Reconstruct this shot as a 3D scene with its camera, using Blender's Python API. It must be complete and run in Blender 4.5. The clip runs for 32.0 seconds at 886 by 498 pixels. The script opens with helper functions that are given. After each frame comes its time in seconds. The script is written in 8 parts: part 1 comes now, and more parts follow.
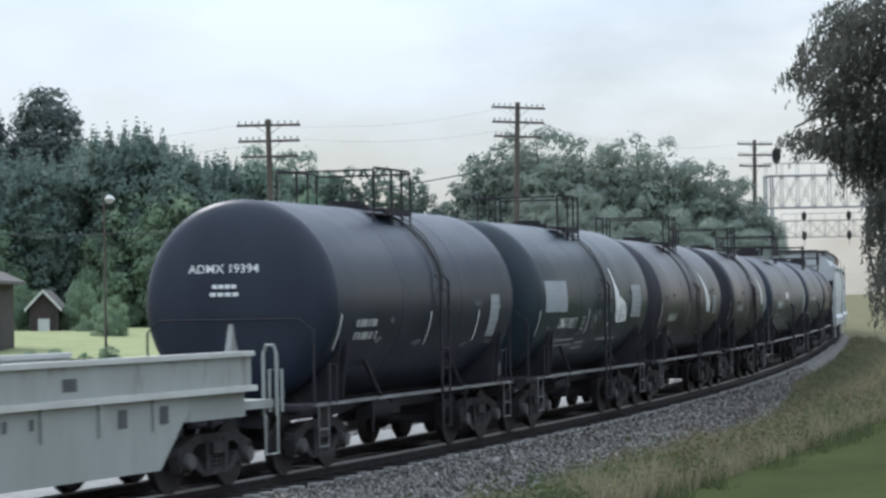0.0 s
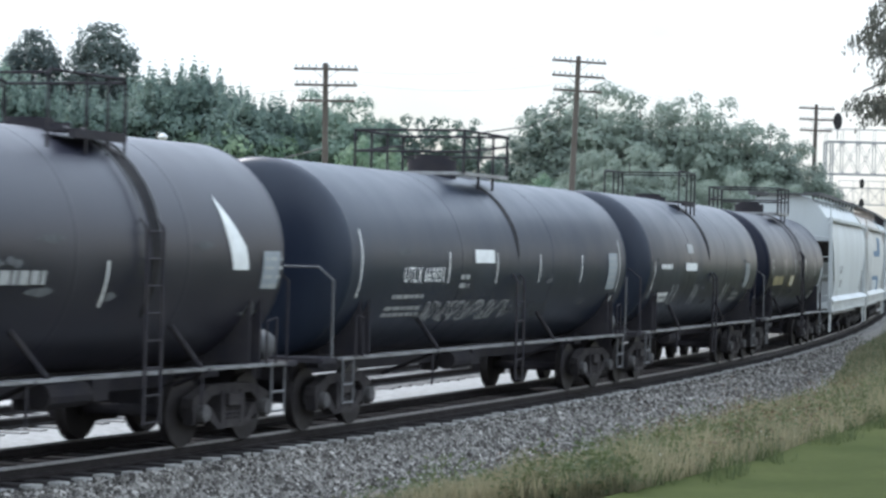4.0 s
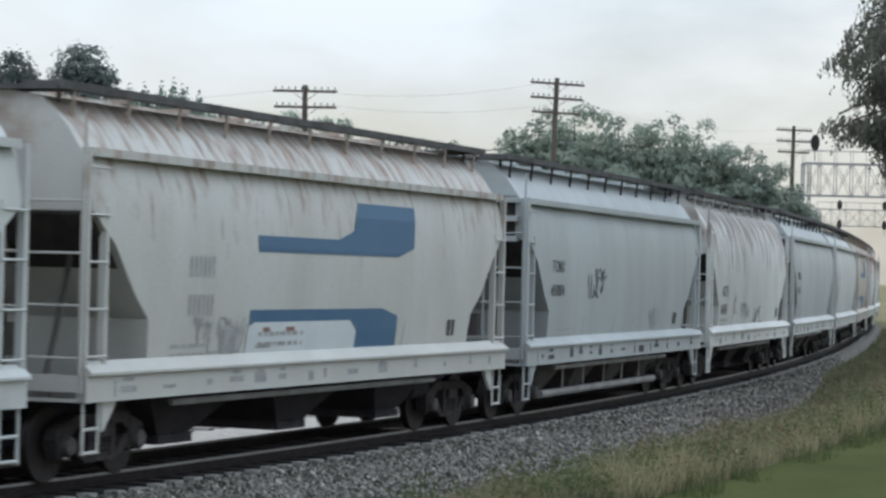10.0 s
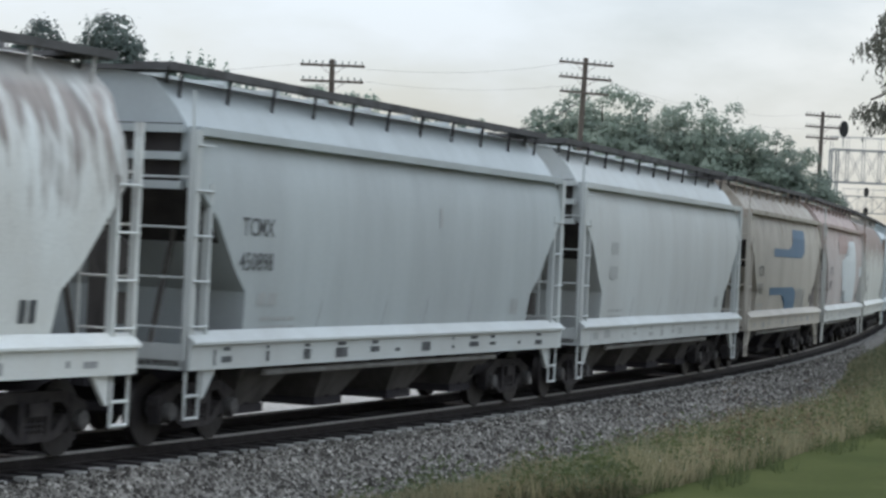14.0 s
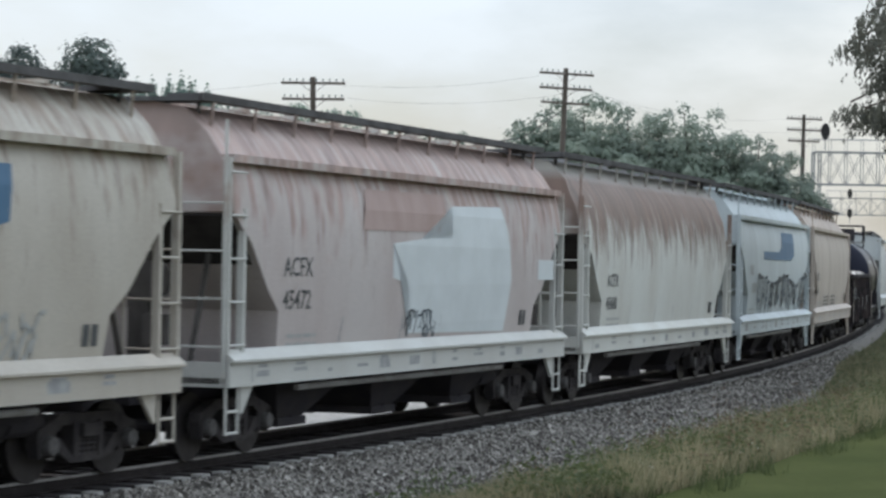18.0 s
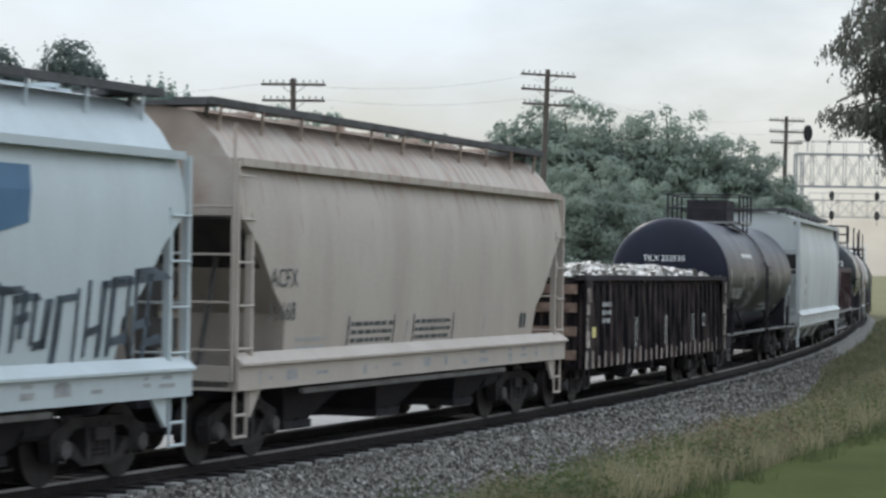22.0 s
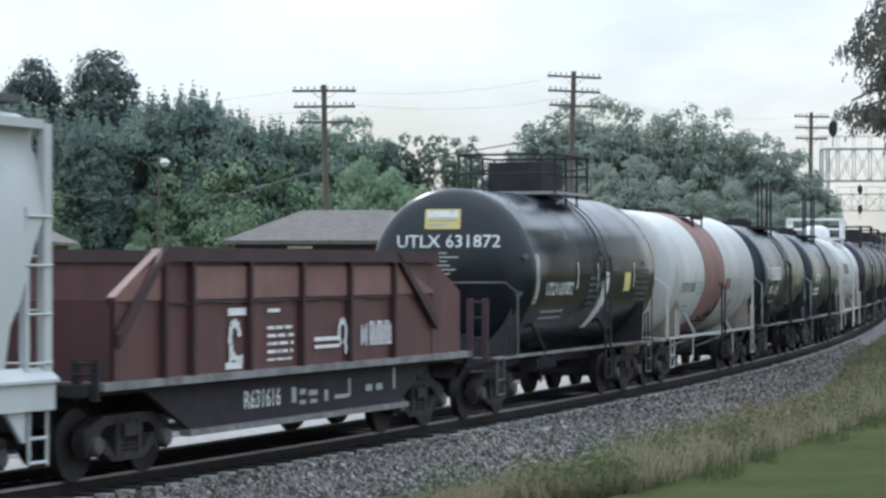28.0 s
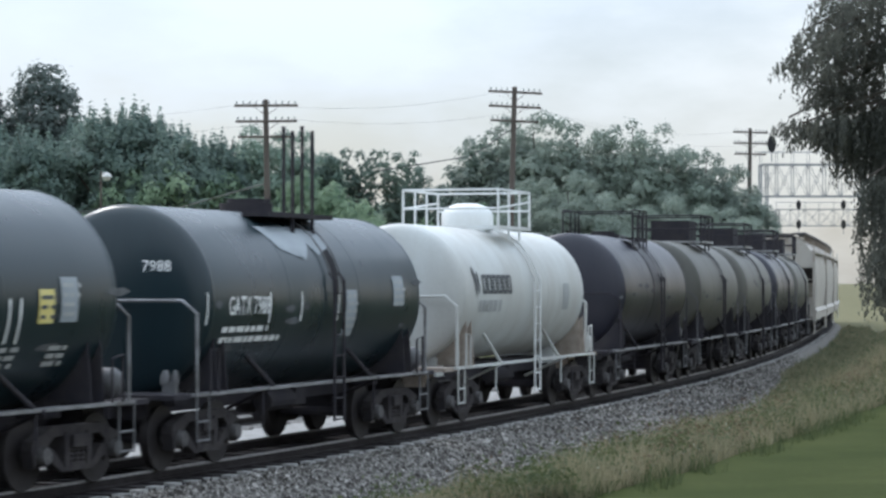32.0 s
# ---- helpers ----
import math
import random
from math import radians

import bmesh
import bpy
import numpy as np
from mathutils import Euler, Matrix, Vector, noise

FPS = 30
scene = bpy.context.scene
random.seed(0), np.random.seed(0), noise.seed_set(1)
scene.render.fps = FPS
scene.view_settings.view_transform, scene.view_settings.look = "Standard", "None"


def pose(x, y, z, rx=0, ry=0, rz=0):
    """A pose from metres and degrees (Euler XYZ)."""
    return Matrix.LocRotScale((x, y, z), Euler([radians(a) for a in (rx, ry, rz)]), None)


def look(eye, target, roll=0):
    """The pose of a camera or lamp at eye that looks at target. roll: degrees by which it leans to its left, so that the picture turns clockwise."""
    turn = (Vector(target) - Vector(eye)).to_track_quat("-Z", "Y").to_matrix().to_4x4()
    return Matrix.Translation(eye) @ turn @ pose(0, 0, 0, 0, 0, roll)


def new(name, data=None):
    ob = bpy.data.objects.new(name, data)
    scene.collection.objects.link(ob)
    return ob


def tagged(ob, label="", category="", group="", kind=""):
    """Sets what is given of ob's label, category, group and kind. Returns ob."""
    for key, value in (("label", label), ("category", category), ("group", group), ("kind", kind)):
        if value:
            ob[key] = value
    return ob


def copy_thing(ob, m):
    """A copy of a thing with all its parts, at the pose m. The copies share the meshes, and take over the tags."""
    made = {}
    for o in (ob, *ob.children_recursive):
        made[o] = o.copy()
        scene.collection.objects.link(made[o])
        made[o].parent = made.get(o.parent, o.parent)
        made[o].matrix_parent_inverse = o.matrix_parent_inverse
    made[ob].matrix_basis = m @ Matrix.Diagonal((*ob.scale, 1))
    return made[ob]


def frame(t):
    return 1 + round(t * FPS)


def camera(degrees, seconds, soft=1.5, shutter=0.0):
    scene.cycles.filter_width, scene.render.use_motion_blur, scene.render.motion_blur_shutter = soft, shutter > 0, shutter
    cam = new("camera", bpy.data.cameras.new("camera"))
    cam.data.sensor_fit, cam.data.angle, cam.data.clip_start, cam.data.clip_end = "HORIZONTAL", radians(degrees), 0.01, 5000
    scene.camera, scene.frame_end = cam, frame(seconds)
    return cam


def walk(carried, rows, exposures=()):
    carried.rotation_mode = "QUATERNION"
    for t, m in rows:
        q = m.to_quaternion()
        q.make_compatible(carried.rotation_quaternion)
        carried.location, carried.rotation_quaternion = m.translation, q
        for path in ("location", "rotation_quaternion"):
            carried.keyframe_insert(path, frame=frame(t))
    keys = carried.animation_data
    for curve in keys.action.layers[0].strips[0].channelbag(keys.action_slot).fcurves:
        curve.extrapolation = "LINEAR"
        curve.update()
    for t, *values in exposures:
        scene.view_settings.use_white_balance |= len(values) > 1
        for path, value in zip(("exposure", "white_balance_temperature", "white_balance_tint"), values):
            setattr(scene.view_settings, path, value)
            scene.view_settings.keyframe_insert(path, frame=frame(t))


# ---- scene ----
# The clip's camera stands beside a curve of the line, zoomed far in, and sways a little in the grip.
cam = camera(20.2, 32.0, soft=2.7, shutter=0.25)
ROWS = [
    (0, -0.016, -1.090, 2.581, -0.880, 1.186, 0.993),
    (0.5, -0.000, -0.014, 2.602, -0.148, 0.701, 0.847),
    (1, 0.007, -0.509, 2.602, 0.804, 0.127, -0.164),
    (1.5, 0.010, -0.587, 2.602, 0.933, 0.116, -0.678),
    (2, 0.019, -1.115, 2.597, 0.916, 0.364, -0.584),
    (2.5, 0.015, -1.185, 2.590, 0.696, 0.669, -0.171),
    (4.5, -0.003, 0.604, 2.602, 0.342, -0.096, -2.139),
    (5, -0.007, 0.832, 2.602, 0.487, -0.124, -2.637),
    (5.5, -0.008, 1.566, 2.604, 0.367, -0.054, -2.325),
    (6, -0.000, 0.198, 2.604, 0.027, 0.350, -1.261),
    (6.5, 0.000, 0.028, 2.603, -0.057, 0.462, -1.443),
    (7, -0.001, 0.164, 2.603, 0.342, 0.057, -1.982),
    (7.5, -0.000, 1.196, 2.605, 0.041, 0.031, -1.238),
    (8, -0.001, 0.306, 2.603, 0.118, 0.076, -1.881),
    (8.5, -0.000, -0.174, 2.602, -0.074, 0.274, -1.599),
    (9, -0.001, -0.139, 2.601, -0.312, 0.556, -1.177),
    (9.5, 0.001, 0.086, 2.604, -0.362, 0.583, -1.051),
    (10, -0.000, -0.150, 2.601, -0.172, 0.567, -1.383),
    (10.5, 0.002, -0.179, 2.602, 0.509, 0.174, -2.940),
    (11, -0.000, 0.010, 2.603, 0.477, 0.158, -2.605),
    (11.5, 0.001, -0.309, 2.602, 0.247, 0.199, -2.087),
    (12, 0.000, -0.110, 2.602, 0.117, 0.302, -1.902),
    (12.5, 0.000, 0.080, 2.603, -0.127, 0.393, -1.652),
    (13, 0.000, 0.039, 2.603, -0.001, 0.336, -1.866),
    (13.5, -0.008, 0.721, 2.602, 0.689, -0.106, -3.402),
    (14, -0.003, 0.510, 2.603, 0.373, 0.042, -2.701),
    (14.5, 0.001, 0.174, 2.604, -0.276, 0.447, -1.055),
    (16.5, 0.000, 0.278, 2.605, -0.071, 0.382, -1.112),
    (17, 0.000, 0.157, 2.604, -0.024, 0.424, -1.085),
    (17.5, -0.000, 0.062, 2.603, 0.153, 0.364, -1.252),
    (18, -0.000, 0.367, 2.605, 0.054, 0.371, -0.986),
    (18.5, 0.000, -0.094, 2.602, 0.286, 0.285, -1.672),
    (19, -0.000, 0.076, 2.603, 0.245, 0.283, -1.686),
    (19.5, -0.000, 0.064, 2.603, 0.408, 0.197, -2.017),
    (20, -0.001, 0.212, 2.603, 0.237, 0.204, -1.881),
    (20.5, 0.000, 0.299, 2.604, -0.004, 0.270, -1.331),
    (21, 0.001, 0.290, 2.605, -0.206, 0.426, -1.084),
    (21.5, 0.007, 0.578, 2.609, -0.648, 0.559, -0.778),
    (22, 0.008, 1.195, 2.613, -0.374, 0.434, -0.935),
    (22.5, 0.008, 0.778, 2.610, -0.576, 0.473, -0.915),
    (23, 0.012, 1.088, 2.612, -0.617, 0.463, -0.922),
    (23.5, 0.005, 0.522, 2.607, -0.516, 0.403, -1.362),
    (24, 0.002, 0.236, 2.605, -0.380, 0.486, -1.327),
    (24.5, 0.003, 0.287, 2.606, -0.576, 0.608, -0.923),
    (25, 0.002, 0.241, 2.605, -0.457, 0.616, -0.916),
    (25.5, 0.000, 0.179, 2.604, -0.140, 0.338, -1.716),
    (26, 0.000, 0.094, 2.603, -0.178, 0.363, -1.489),
    (26.5, 0.000, 0.059, 2.603, -0.189, 0.436, -1.468),
    (28.5, 0.011, -1.242, 2.594, 0.458, 0.451, 0.367),
    (29, 0.004, -0.605, 2.598, 0.322, 0.474, 0.088),
    (29.5, 0.008, -1.226, 2.590, 0.315, 0.632, 0.217),
    (30, -0.003, -0.277, 2.600, -0.613, 0.646, -0.172),
    (30.5, -0.017, -0.947, 2.592, -1.034, 0.688, -0.096),
    (31, -0.016, -0.843, 2.592, -1.134, 0.756, 0.160),
    (31.5, -0.024, -1.185, 2.589, -1.176, 0.724, -0.435),
    (32, -0.028, -1.594, 2.583, -1.020, 0.783, 0.028),
]
EXPOSURES = [(0.0, 0.05, 6000, 13), (0.6, 0.22, 6000, 13), (1.2, 0.57, 6000, 13), (6.3, 0.57, 6050, 13), (7.4, 0.36, 6150, 13), (8.2, 0.26, 6250, 13), (9.0, 0.02, 6300, 13), (22.5, 0.02, 6300, 13), (24.0, 0.25, 6100, 13), (26.0, 0.20, 6000, 13), (27.5, 0.24, 6000, 13), (29.2, 0.32, 6000, 13), (30.2, 0.12, 6000, 13), (32.0, 0.12, 6000, 13)]
walk(cam, [(t, pose(x, y, z, 90 + pitch, roll, yaw)) for t, x, y, z, yaw, pitch, roll in ROWS], EXPOSURES)

# ---- light: a bright, thinly clouded evening sky, the sun behind thin cloud beyond the train ----
SUN_TURN, SUN_HEIGHT = -38.0, 46.0      # degrees clockwise from straight ahead, degrees up
world = bpy.data.worlds.new("sky")
scene.world = world
world.use_nodes = True
wn, wl = world.node_tree.nodes, world.node_tree.links
wn.clear()
sky = wn.new("ShaderNodeTexSky")
sky.sky_type, sky.sun_disc = "NISHITA", False
sky.sun_elevation, sky.sun_rotation = radians(SUN_HEIGHT), radians(SUN_TURN)
sky.air_density, sky.dust_density = 1.0, 2.0
dim = wn.new("ShaderNodeVectorMath")
dim.operation = "SCALE"
dim.inputs["Scale"].default_value = 0.10
wl.new(sky.outputs["Color"], dim.inputs[0])
sky_at = wn.new("ShaderNodeTexCoord")
stretch = wn.new("ShaderNodeMapping")
stretch.inputs["Scale"].default_value = (1.0, 1.0, 2.6)
wl.new(sky_at.outputs["Generated"], stretch.inputs["Vector"])
cloud = wn.new("ShaderNodeTexNoise")
cloud.inputs["Scale"].default_value, cloud.inputs["Detail"].default_value, cloud.inputs["Roughness"].default_value = 7.5, 7.0, 0.55
wl.new(stretch.outputs["Vector"], cloud.inputs["Vector"])
cover = wn.new("ShaderNodeValToRGB")
cover.color_ramp.elements[0].position, cover.color_ramp.elements[0].color = 0.34, (0.35, 0.35, 0.35, 1)
cover.color_ramp.elements[1].position, cover.color_ramp.elements[1].color = 0.60, (0.97, 0.97, 0.97, 1)
wl.new(cloud.outputs["Fac"], cover.inputs["Fac"])
veil = wn.new("ShaderNodeMix")
veil.data_type = "RGBA"
veil_tone = wn.new("ShaderNodeValToRGB")
veil_tone.color_ramp.elements[0].position, veil_tone.color_ramp.elements[0].color = 0.10, (0.84, 0.86, 0.81, 1)
veil_tone.color_ramp.elements[1].position, veil_tone.color_ramp.elements[1].color = 0.75, (0.82, 0.92, 0.97, 1)
height = wn.new("ShaderNodeSeparateXYZ")
wl.new(sky_at.outputs["Generated"], height.inputs["Vector"])
low_sky = wn.new("ShaderNodeMath")
low_sky.operation = "MULTIPLY"
low_sky.inputs[1].default_value = 6.0
wl.new(height.outputs["Z"], low_sky.inputs[0])
wl.new(low_sky.outputs[0], veil_tone.inputs["Fac"])
warm = wn.new("ShaderNodeMix")
warm.data_type = "RGBA"
warm.inputs[7].default_value = (0.93, 0.89, 0.74, 1)
sunward = wn.new("ShaderNodeMapRange")
sunward.inputs["From Min"].default_value, sunward.inputs["From Max"].default_value = 0.02, 0.34
wl.new(height.outputs["X"], sunward.inputs["Value"])
low_glow = wn.new("ShaderNodeMapRange")
low_glow.inputs["From Min"].default_value, low_glow.inputs["From Max"].default_value = 0.02, 0.26
low_glow.inputs["To Min"].default_value, low_glow.inputs["To Max"].default_value = 1.0, 0.0
wl.new(height.outputs["Z"], low_glow.inputs["Value"])
glow = wn.new("ShaderNodeMath")
glow.operation = "MULTIPLY"
wl.new(sunward.outputs["Result"], glow.inputs[0])
wl.new(low_glow.outputs["Result"], glow.inputs[1])
wl.new(glow.outputs[0], warm.inputs[0])
wl.new(veil_tone.outputs["Color"], warm.inputs[6])
wl.new(warm.outputs[2], veil.inputs[7])
wl.new(cover.outputs["Color"], veil.inputs[0])
wl.new(dim.outputs["Vector"], veil.inputs[6])
air = wn.new("ShaderNodeBackground")
air.inputs["Strength"].default_value = 1.0
# an overcast sky grows brighter from the horizon to the zenith
zenith = wn.new("ShaderNodeMath")
zenith.operation, zenith.use_clamp = "MULTIPLY_ADD", False
zenith.inputs[1].default_value, zenith.inputs[2].default_value = 1.9, 0.85
wl.new(height.outputs["Z"], zenith.inputs[0])
floor_of_sky = wn.new("ShaderNodeMath")
floor_of_sky.operation = "MAXIMUM"
floor_of_sky.inputs[1].default_value = 0.85
wl.new(zenith.outputs[0], floor_of_sky.inputs[0])
full = wn.new("ShaderNodeVectorMath")
full.operation = "SCALE"
wl.new(veil.outputs[2], full.inputs[0])
wl.new(floor_of_sky.outputs[0], full.inputs["Scale"])
wl.new(full.outputs["Vector"], air.inputs["Color"])
wout = wn.new("ShaderNodeOutputWorld")
wl.new(air.outputs["Background"], wout.inputs["Surface"])

sun = new("sun", bpy.data.lights.new("sun", "SUN"))
sun.data.energy, sun.data.angle, sun.data.color = 2.0, radians(12), (1.0, 0.94, 0.84)
a, e = radians(SUN_TURN), radians(SUN_HEIGHT)
sun.matrix_basis = look((0, 0, 60), (-60 * math.sin(a) * math.cos(e), -60 * math.cos(a) * math.cos(e), 60 - 60 * math.sin(e)))


# ---- materials ----
def material(name, base, other=None, rough=0.6, metal=0.0, scale=2.0, fine=40.0, amount=0.6, bump=0.15, streak=1.0, level=0.5, gloss=0.5):
    """A surface in two colours that blend in patches of the given scale, with fine grain and relief. streak < 1 draws the patches out downwards."""
    m = bpy.data.materials.new(name)
    m.use_nodes = True
    n, l = m.node_tree.nodes, m.node_tree.links
    b = n["Principled BSDF"]
    at = n.new("ShaderNodeTexCoord")
    mp = n.new("ShaderNodeMapping")
    mp.inputs["Scale"].default_value = (1, 1, streak)
    l.new(at.outputs["Object"], mp.inputs["Vector"])
    big = n.new("ShaderNodeTexNoise")
    big.inputs["Scale"].default_value, big.inputs["Detail"].default_value, big.inputs["Roughness"].default_value = scale, 5.0, 0.6
    l.new(mp.outputs["Vector"], big.inputs["Vector"])
    ramp = n.new("ShaderNodeValToRGB")
    ramp.color_ramp.elements[0].position, ramp.color_ramp.elements[1].position = level - 0.13, level + 0.17
    l.new(big.outputs["Fac"], ramp.inputs["Fac"])
    strength = n.new("ShaderNodeMath")
    strength.operation = "MULTIPLY"
    strength.inputs[1].default_value = amount
    l.new(ramp.outputs["Color"], strength.inputs[0])
    mix = n.new("ShaderNodeMix")
    mix.data_type = "RGBA"
    mix.inputs[6].default_value = (*base, 1)
    mix.inputs[7].default_value = (*(other or [c * 0.6 for c in base]), 1)
    l.new(strength.outputs[0], mix.inputs[0])
    small = n.new("ShaderNodeTexNoise")
    small.inputs["Scale"].default_value, small.inputs["Detail"].default_value = fine, 3.0
    l.new(at.outputs["Object"], small.inputs["Vector"])
    grain = n.new("ShaderNodeMapRange")
    grain.inputs["To Min"].default_value, grain.inputs["To Max"].default_value = (0.78, 1.22) if bump > 0.06 else (0.93, 1.07)
    l.new(small.outputs["Fac"], grain.inputs["Value"])
    tint = n.new("ShaderNodeVectorMath")
    tint.operation = "SCALE"
    l.new(mix.outputs[2], tint.inputs[0])
    l.new(grain.outputs["Result"], tint.inputs["Scale"])
    l.new(tint.outputs["Vector"], b.inputs["Base Color"])
    rr = n.new("ShaderNodeMapRange")
    rr.inputs["To Min"].default_value, rr.inputs["To Max"].default_value = max(0.05, rough - 0.12), min(1.0, rough + 0.15)
    l.new(big.outputs["Fac"], rr.inputs["Value"])
    l.new(rr.outputs["Result"], b.inputs["Roughness"])
    b.inputs["Metallic"].default_value = metal
    b.inputs["Specular IOR Level"].default_value = gloss
    if bump:
        bp = n.new("ShaderNodeBump")
        bp.inputs["Strength"].default_value, bp.inputs["Distance"].default_value = bump, 0.02
        l.new(small.outputs["Fac"], bp.inputs["Height"])
        l.new(bp.outputs["Normal"], b.inputs["Normal"])
    return m


def stained(name, base, other, rust, edge, spread, rough=0.6, wave=5.0, cap=0.85, soft_end=1.42, cap_at=3.9):
    """Paint with rust that has run down from the roof: full above the height edge, in ragged tongues below it."""
    m = material(name, base, other, rough, scale=1.1, streak=0.3, amount=0.6, bump=0.1)
    n, l = m.node_tree.nodes, m.node_tree.links
    b = n["Principled BSDF"]
    under = b.inputs["Base Color"].links[0].from_socket
    at = n.new("ShaderNodeTexCoord")
    mp = n.new("ShaderNodeMapping")
    mp.inputs["Scale"].default_value = (1, 0.2, 0.30)
    mp.inputs["Rotation"].default_value = (0, 0.12, 0)
    l.new(at.outputs["Object"], mp.inputs["Vector"])
    run = n.new("ShaderNodeTexNoise")
    run.inputs["Scale"].default_value, run.inputs["Detail"].default_value, run.inputs["Roughness"].default_value = wave, 3.5, 0.55
    l.new(mp.outputs["Vector"], run.inputs["Vector"])
    xyz = n.new("ShaderNodeSeparateXYZ")
    l.new(at.outputs["Object"], xyz.inputs["Vector"])
    up = n.new("ShaderNodeMath")
    up.operation = "MULTIPLY_ADD"
    up.inputs[1].default_value, up.inputs[2].default_value = 1 / spread, -edge / spread
    l.new(xyz.outputs["Z"], up.inputs[0])
    both = n.new("ShaderNodeMath")
    both.operation = "MULTIPLY_ADD"
    both.inputs[1].default_value = 2.4
    l.new(run.outputs["Fac"], both.inputs[0])
    l.new(up.outputs[0], both.inputs[2])
    # a second, finer set of runs frets the edge and streaks the rust itself
    thin = n.new("ShaderNodeMapping")
    thin.inputs["Scale"].default_value = (1, 0.2, 0.13)
    thin.inputs["Rotation"].default_value = (0, 0.16, 0)
    l.new(at.outputs["Object"], thin.inputs["Vector"])
    fret = n.new("ShaderNodeTexNoise")
    fret.inputs["Scale"].default_value, fret.inputs["Detail"].default_value, fret.inputs["Roughness"].default_value = wave * 1.2, 2.5, 0.55
    l.new(thin.outputs["Vector"], fret.inputs["Vector"])
    frayed = n.new("ShaderNodeMath")
    frayed.operation = "MULTIPLY_ADD"
    frayed.inputs[1].default_value = 1.3
    l.new(fret.outputs["Fac"], frayed.inputs[0])
    l.new(both.outputs[0], frayed.inputs[2])
    ramp = n.new("ShaderNodeMapRange")
    ramp.inputs["From Min"].default_value, ramp.inputs["From Max"].default_value = 1.58, soft_end + 0.75
    ramp.inputs["To Max"].default_value = 0.88
    l.new(frayed.outputs[0], ramp.inputs["Value"])
    deep = n.new("ShaderNodeMapRange")
    deep.inputs["From Min"].default_value, deep.inputs["From Max"].default_value = 0.3, 0.7
    deep.inputs["To Min"].default_value, deep.inputs["To Max"].default_value = 1.35, 0.6
    l.new(fret.outputs["Fac"], deep.inputs["Value"])
    runs = n.new("ShaderNodeVectorMath")
    runs.operation = "SCALE"
    runs.inputs[0].default_value = rust
    l.new(deep.outputs["Result"], runs.inputs["Scale"])
    over = n.new("ShaderNodeMapRange")
    over.inputs["From Min"].default_value, over.inputs["From Max"].default_value = cap_at, cap_at + 0.22
    over.inputs["To Min"].default_value, over.inputs["To Max"].default_value = 1.0, cap
    l.new(xyz.outputs["Z"], over.inputs["Value"])
    less = n.new("ShaderNodeMath")
    less.operation = "MULTIPLY"
    l.new(ramp.outputs["Result"], less.inputs[0])
    l.new(over.outputs["Result"], less.inputs[1])
    mix = n.new("ShaderNodeMix")
    mix.data_type = "RGBA"
    l.new(runs.outputs["Vector"], mix.inputs[7])
    l.new(less.outputs[0], mix.inputs[0])
    l.new(under, mix.inputs[6])
    l.new(mix.outputs[2], b.inputs["Base Color"])
    return m


def leafy(name, base, other, scale=0.5):
    """Leaves: each leaf has its own shade between two greens, and lets some light through."""
    m = bpy.data.materials.new(name)
    m.use_nodes = True
    n, l = m.node_tree.nodes, m.node_tree.links
    b = n["Principled BSDF"]
    geo = n.new("ShaderNodeNewGeometry")
    who = n.new("ShaderNodeObjectInfo")
    at = n.new("ShaderNodeTexCoord")
    patch = n.new("ShaderNodeTexNoise")
    patch.inputs["Scale"].default_value = scale
    l.new(at.outputs["Object"], patch.inputs["Vector"])
    add = n.new("ShaderNodeMath")
    add.operation = "MULTIPLY_ADD"
    add.inputs[1].default_value = 0.4
    l.new(geo.outputs["Random Per Island"], add.inputs[0])
    l.new(patch.outputs["Fac"], add.inputs[2])
    more = n.new("ShaderNodeMath")
    more.operation = "MULTIPLY_ADD"
    more.inputs[1].default_value, more.inputs[2].default_value = 1.2, -0.60
    l.new(add.outputs[0], more.inputs[0])
    tree = n.new("ShaderNodeMath")
    tree.operation = "MULTIPLY_ADD"
    tree.inputs[1].default_value = 0.45
    l.new(who.outputs["Random"], tree.inputs[0])
    l.new(more.outputs[0], tree.inputs[2])
    mix = n.new("ShaderNodeMix")
    mix.data_type = "RGBA"
    mix.inputs[6].default_value = (*base, 1)
    mix.inputs[7].default_value = (*other, 1)
    l.new(tree.outputs[0], mix.inputs[0])
    l.new(mix.outputs[2], b.inputs["Base Color"])
    b.inputs["Roughness"].default_value = 0.6
    b.inputs["Specular IOR Level"].default_value = 0.2
    thin = n.new("ShaderNodeBsdfTranslucent")
    l.new(mix.outputs[2], thin.inputs["Color"])
    blend = n.new("ShaderNodeMixShader")
    blend.inputs[0].default_value = 0.5
    l.new(b.outputs["BSDF"], blend.inputs[1])
    l.new(thin.outputs["BSDF"], blend.inputs[2])
    l.new(blend.outputs["Shader"], n["Material Output"].inputs["Surface"])
    return m


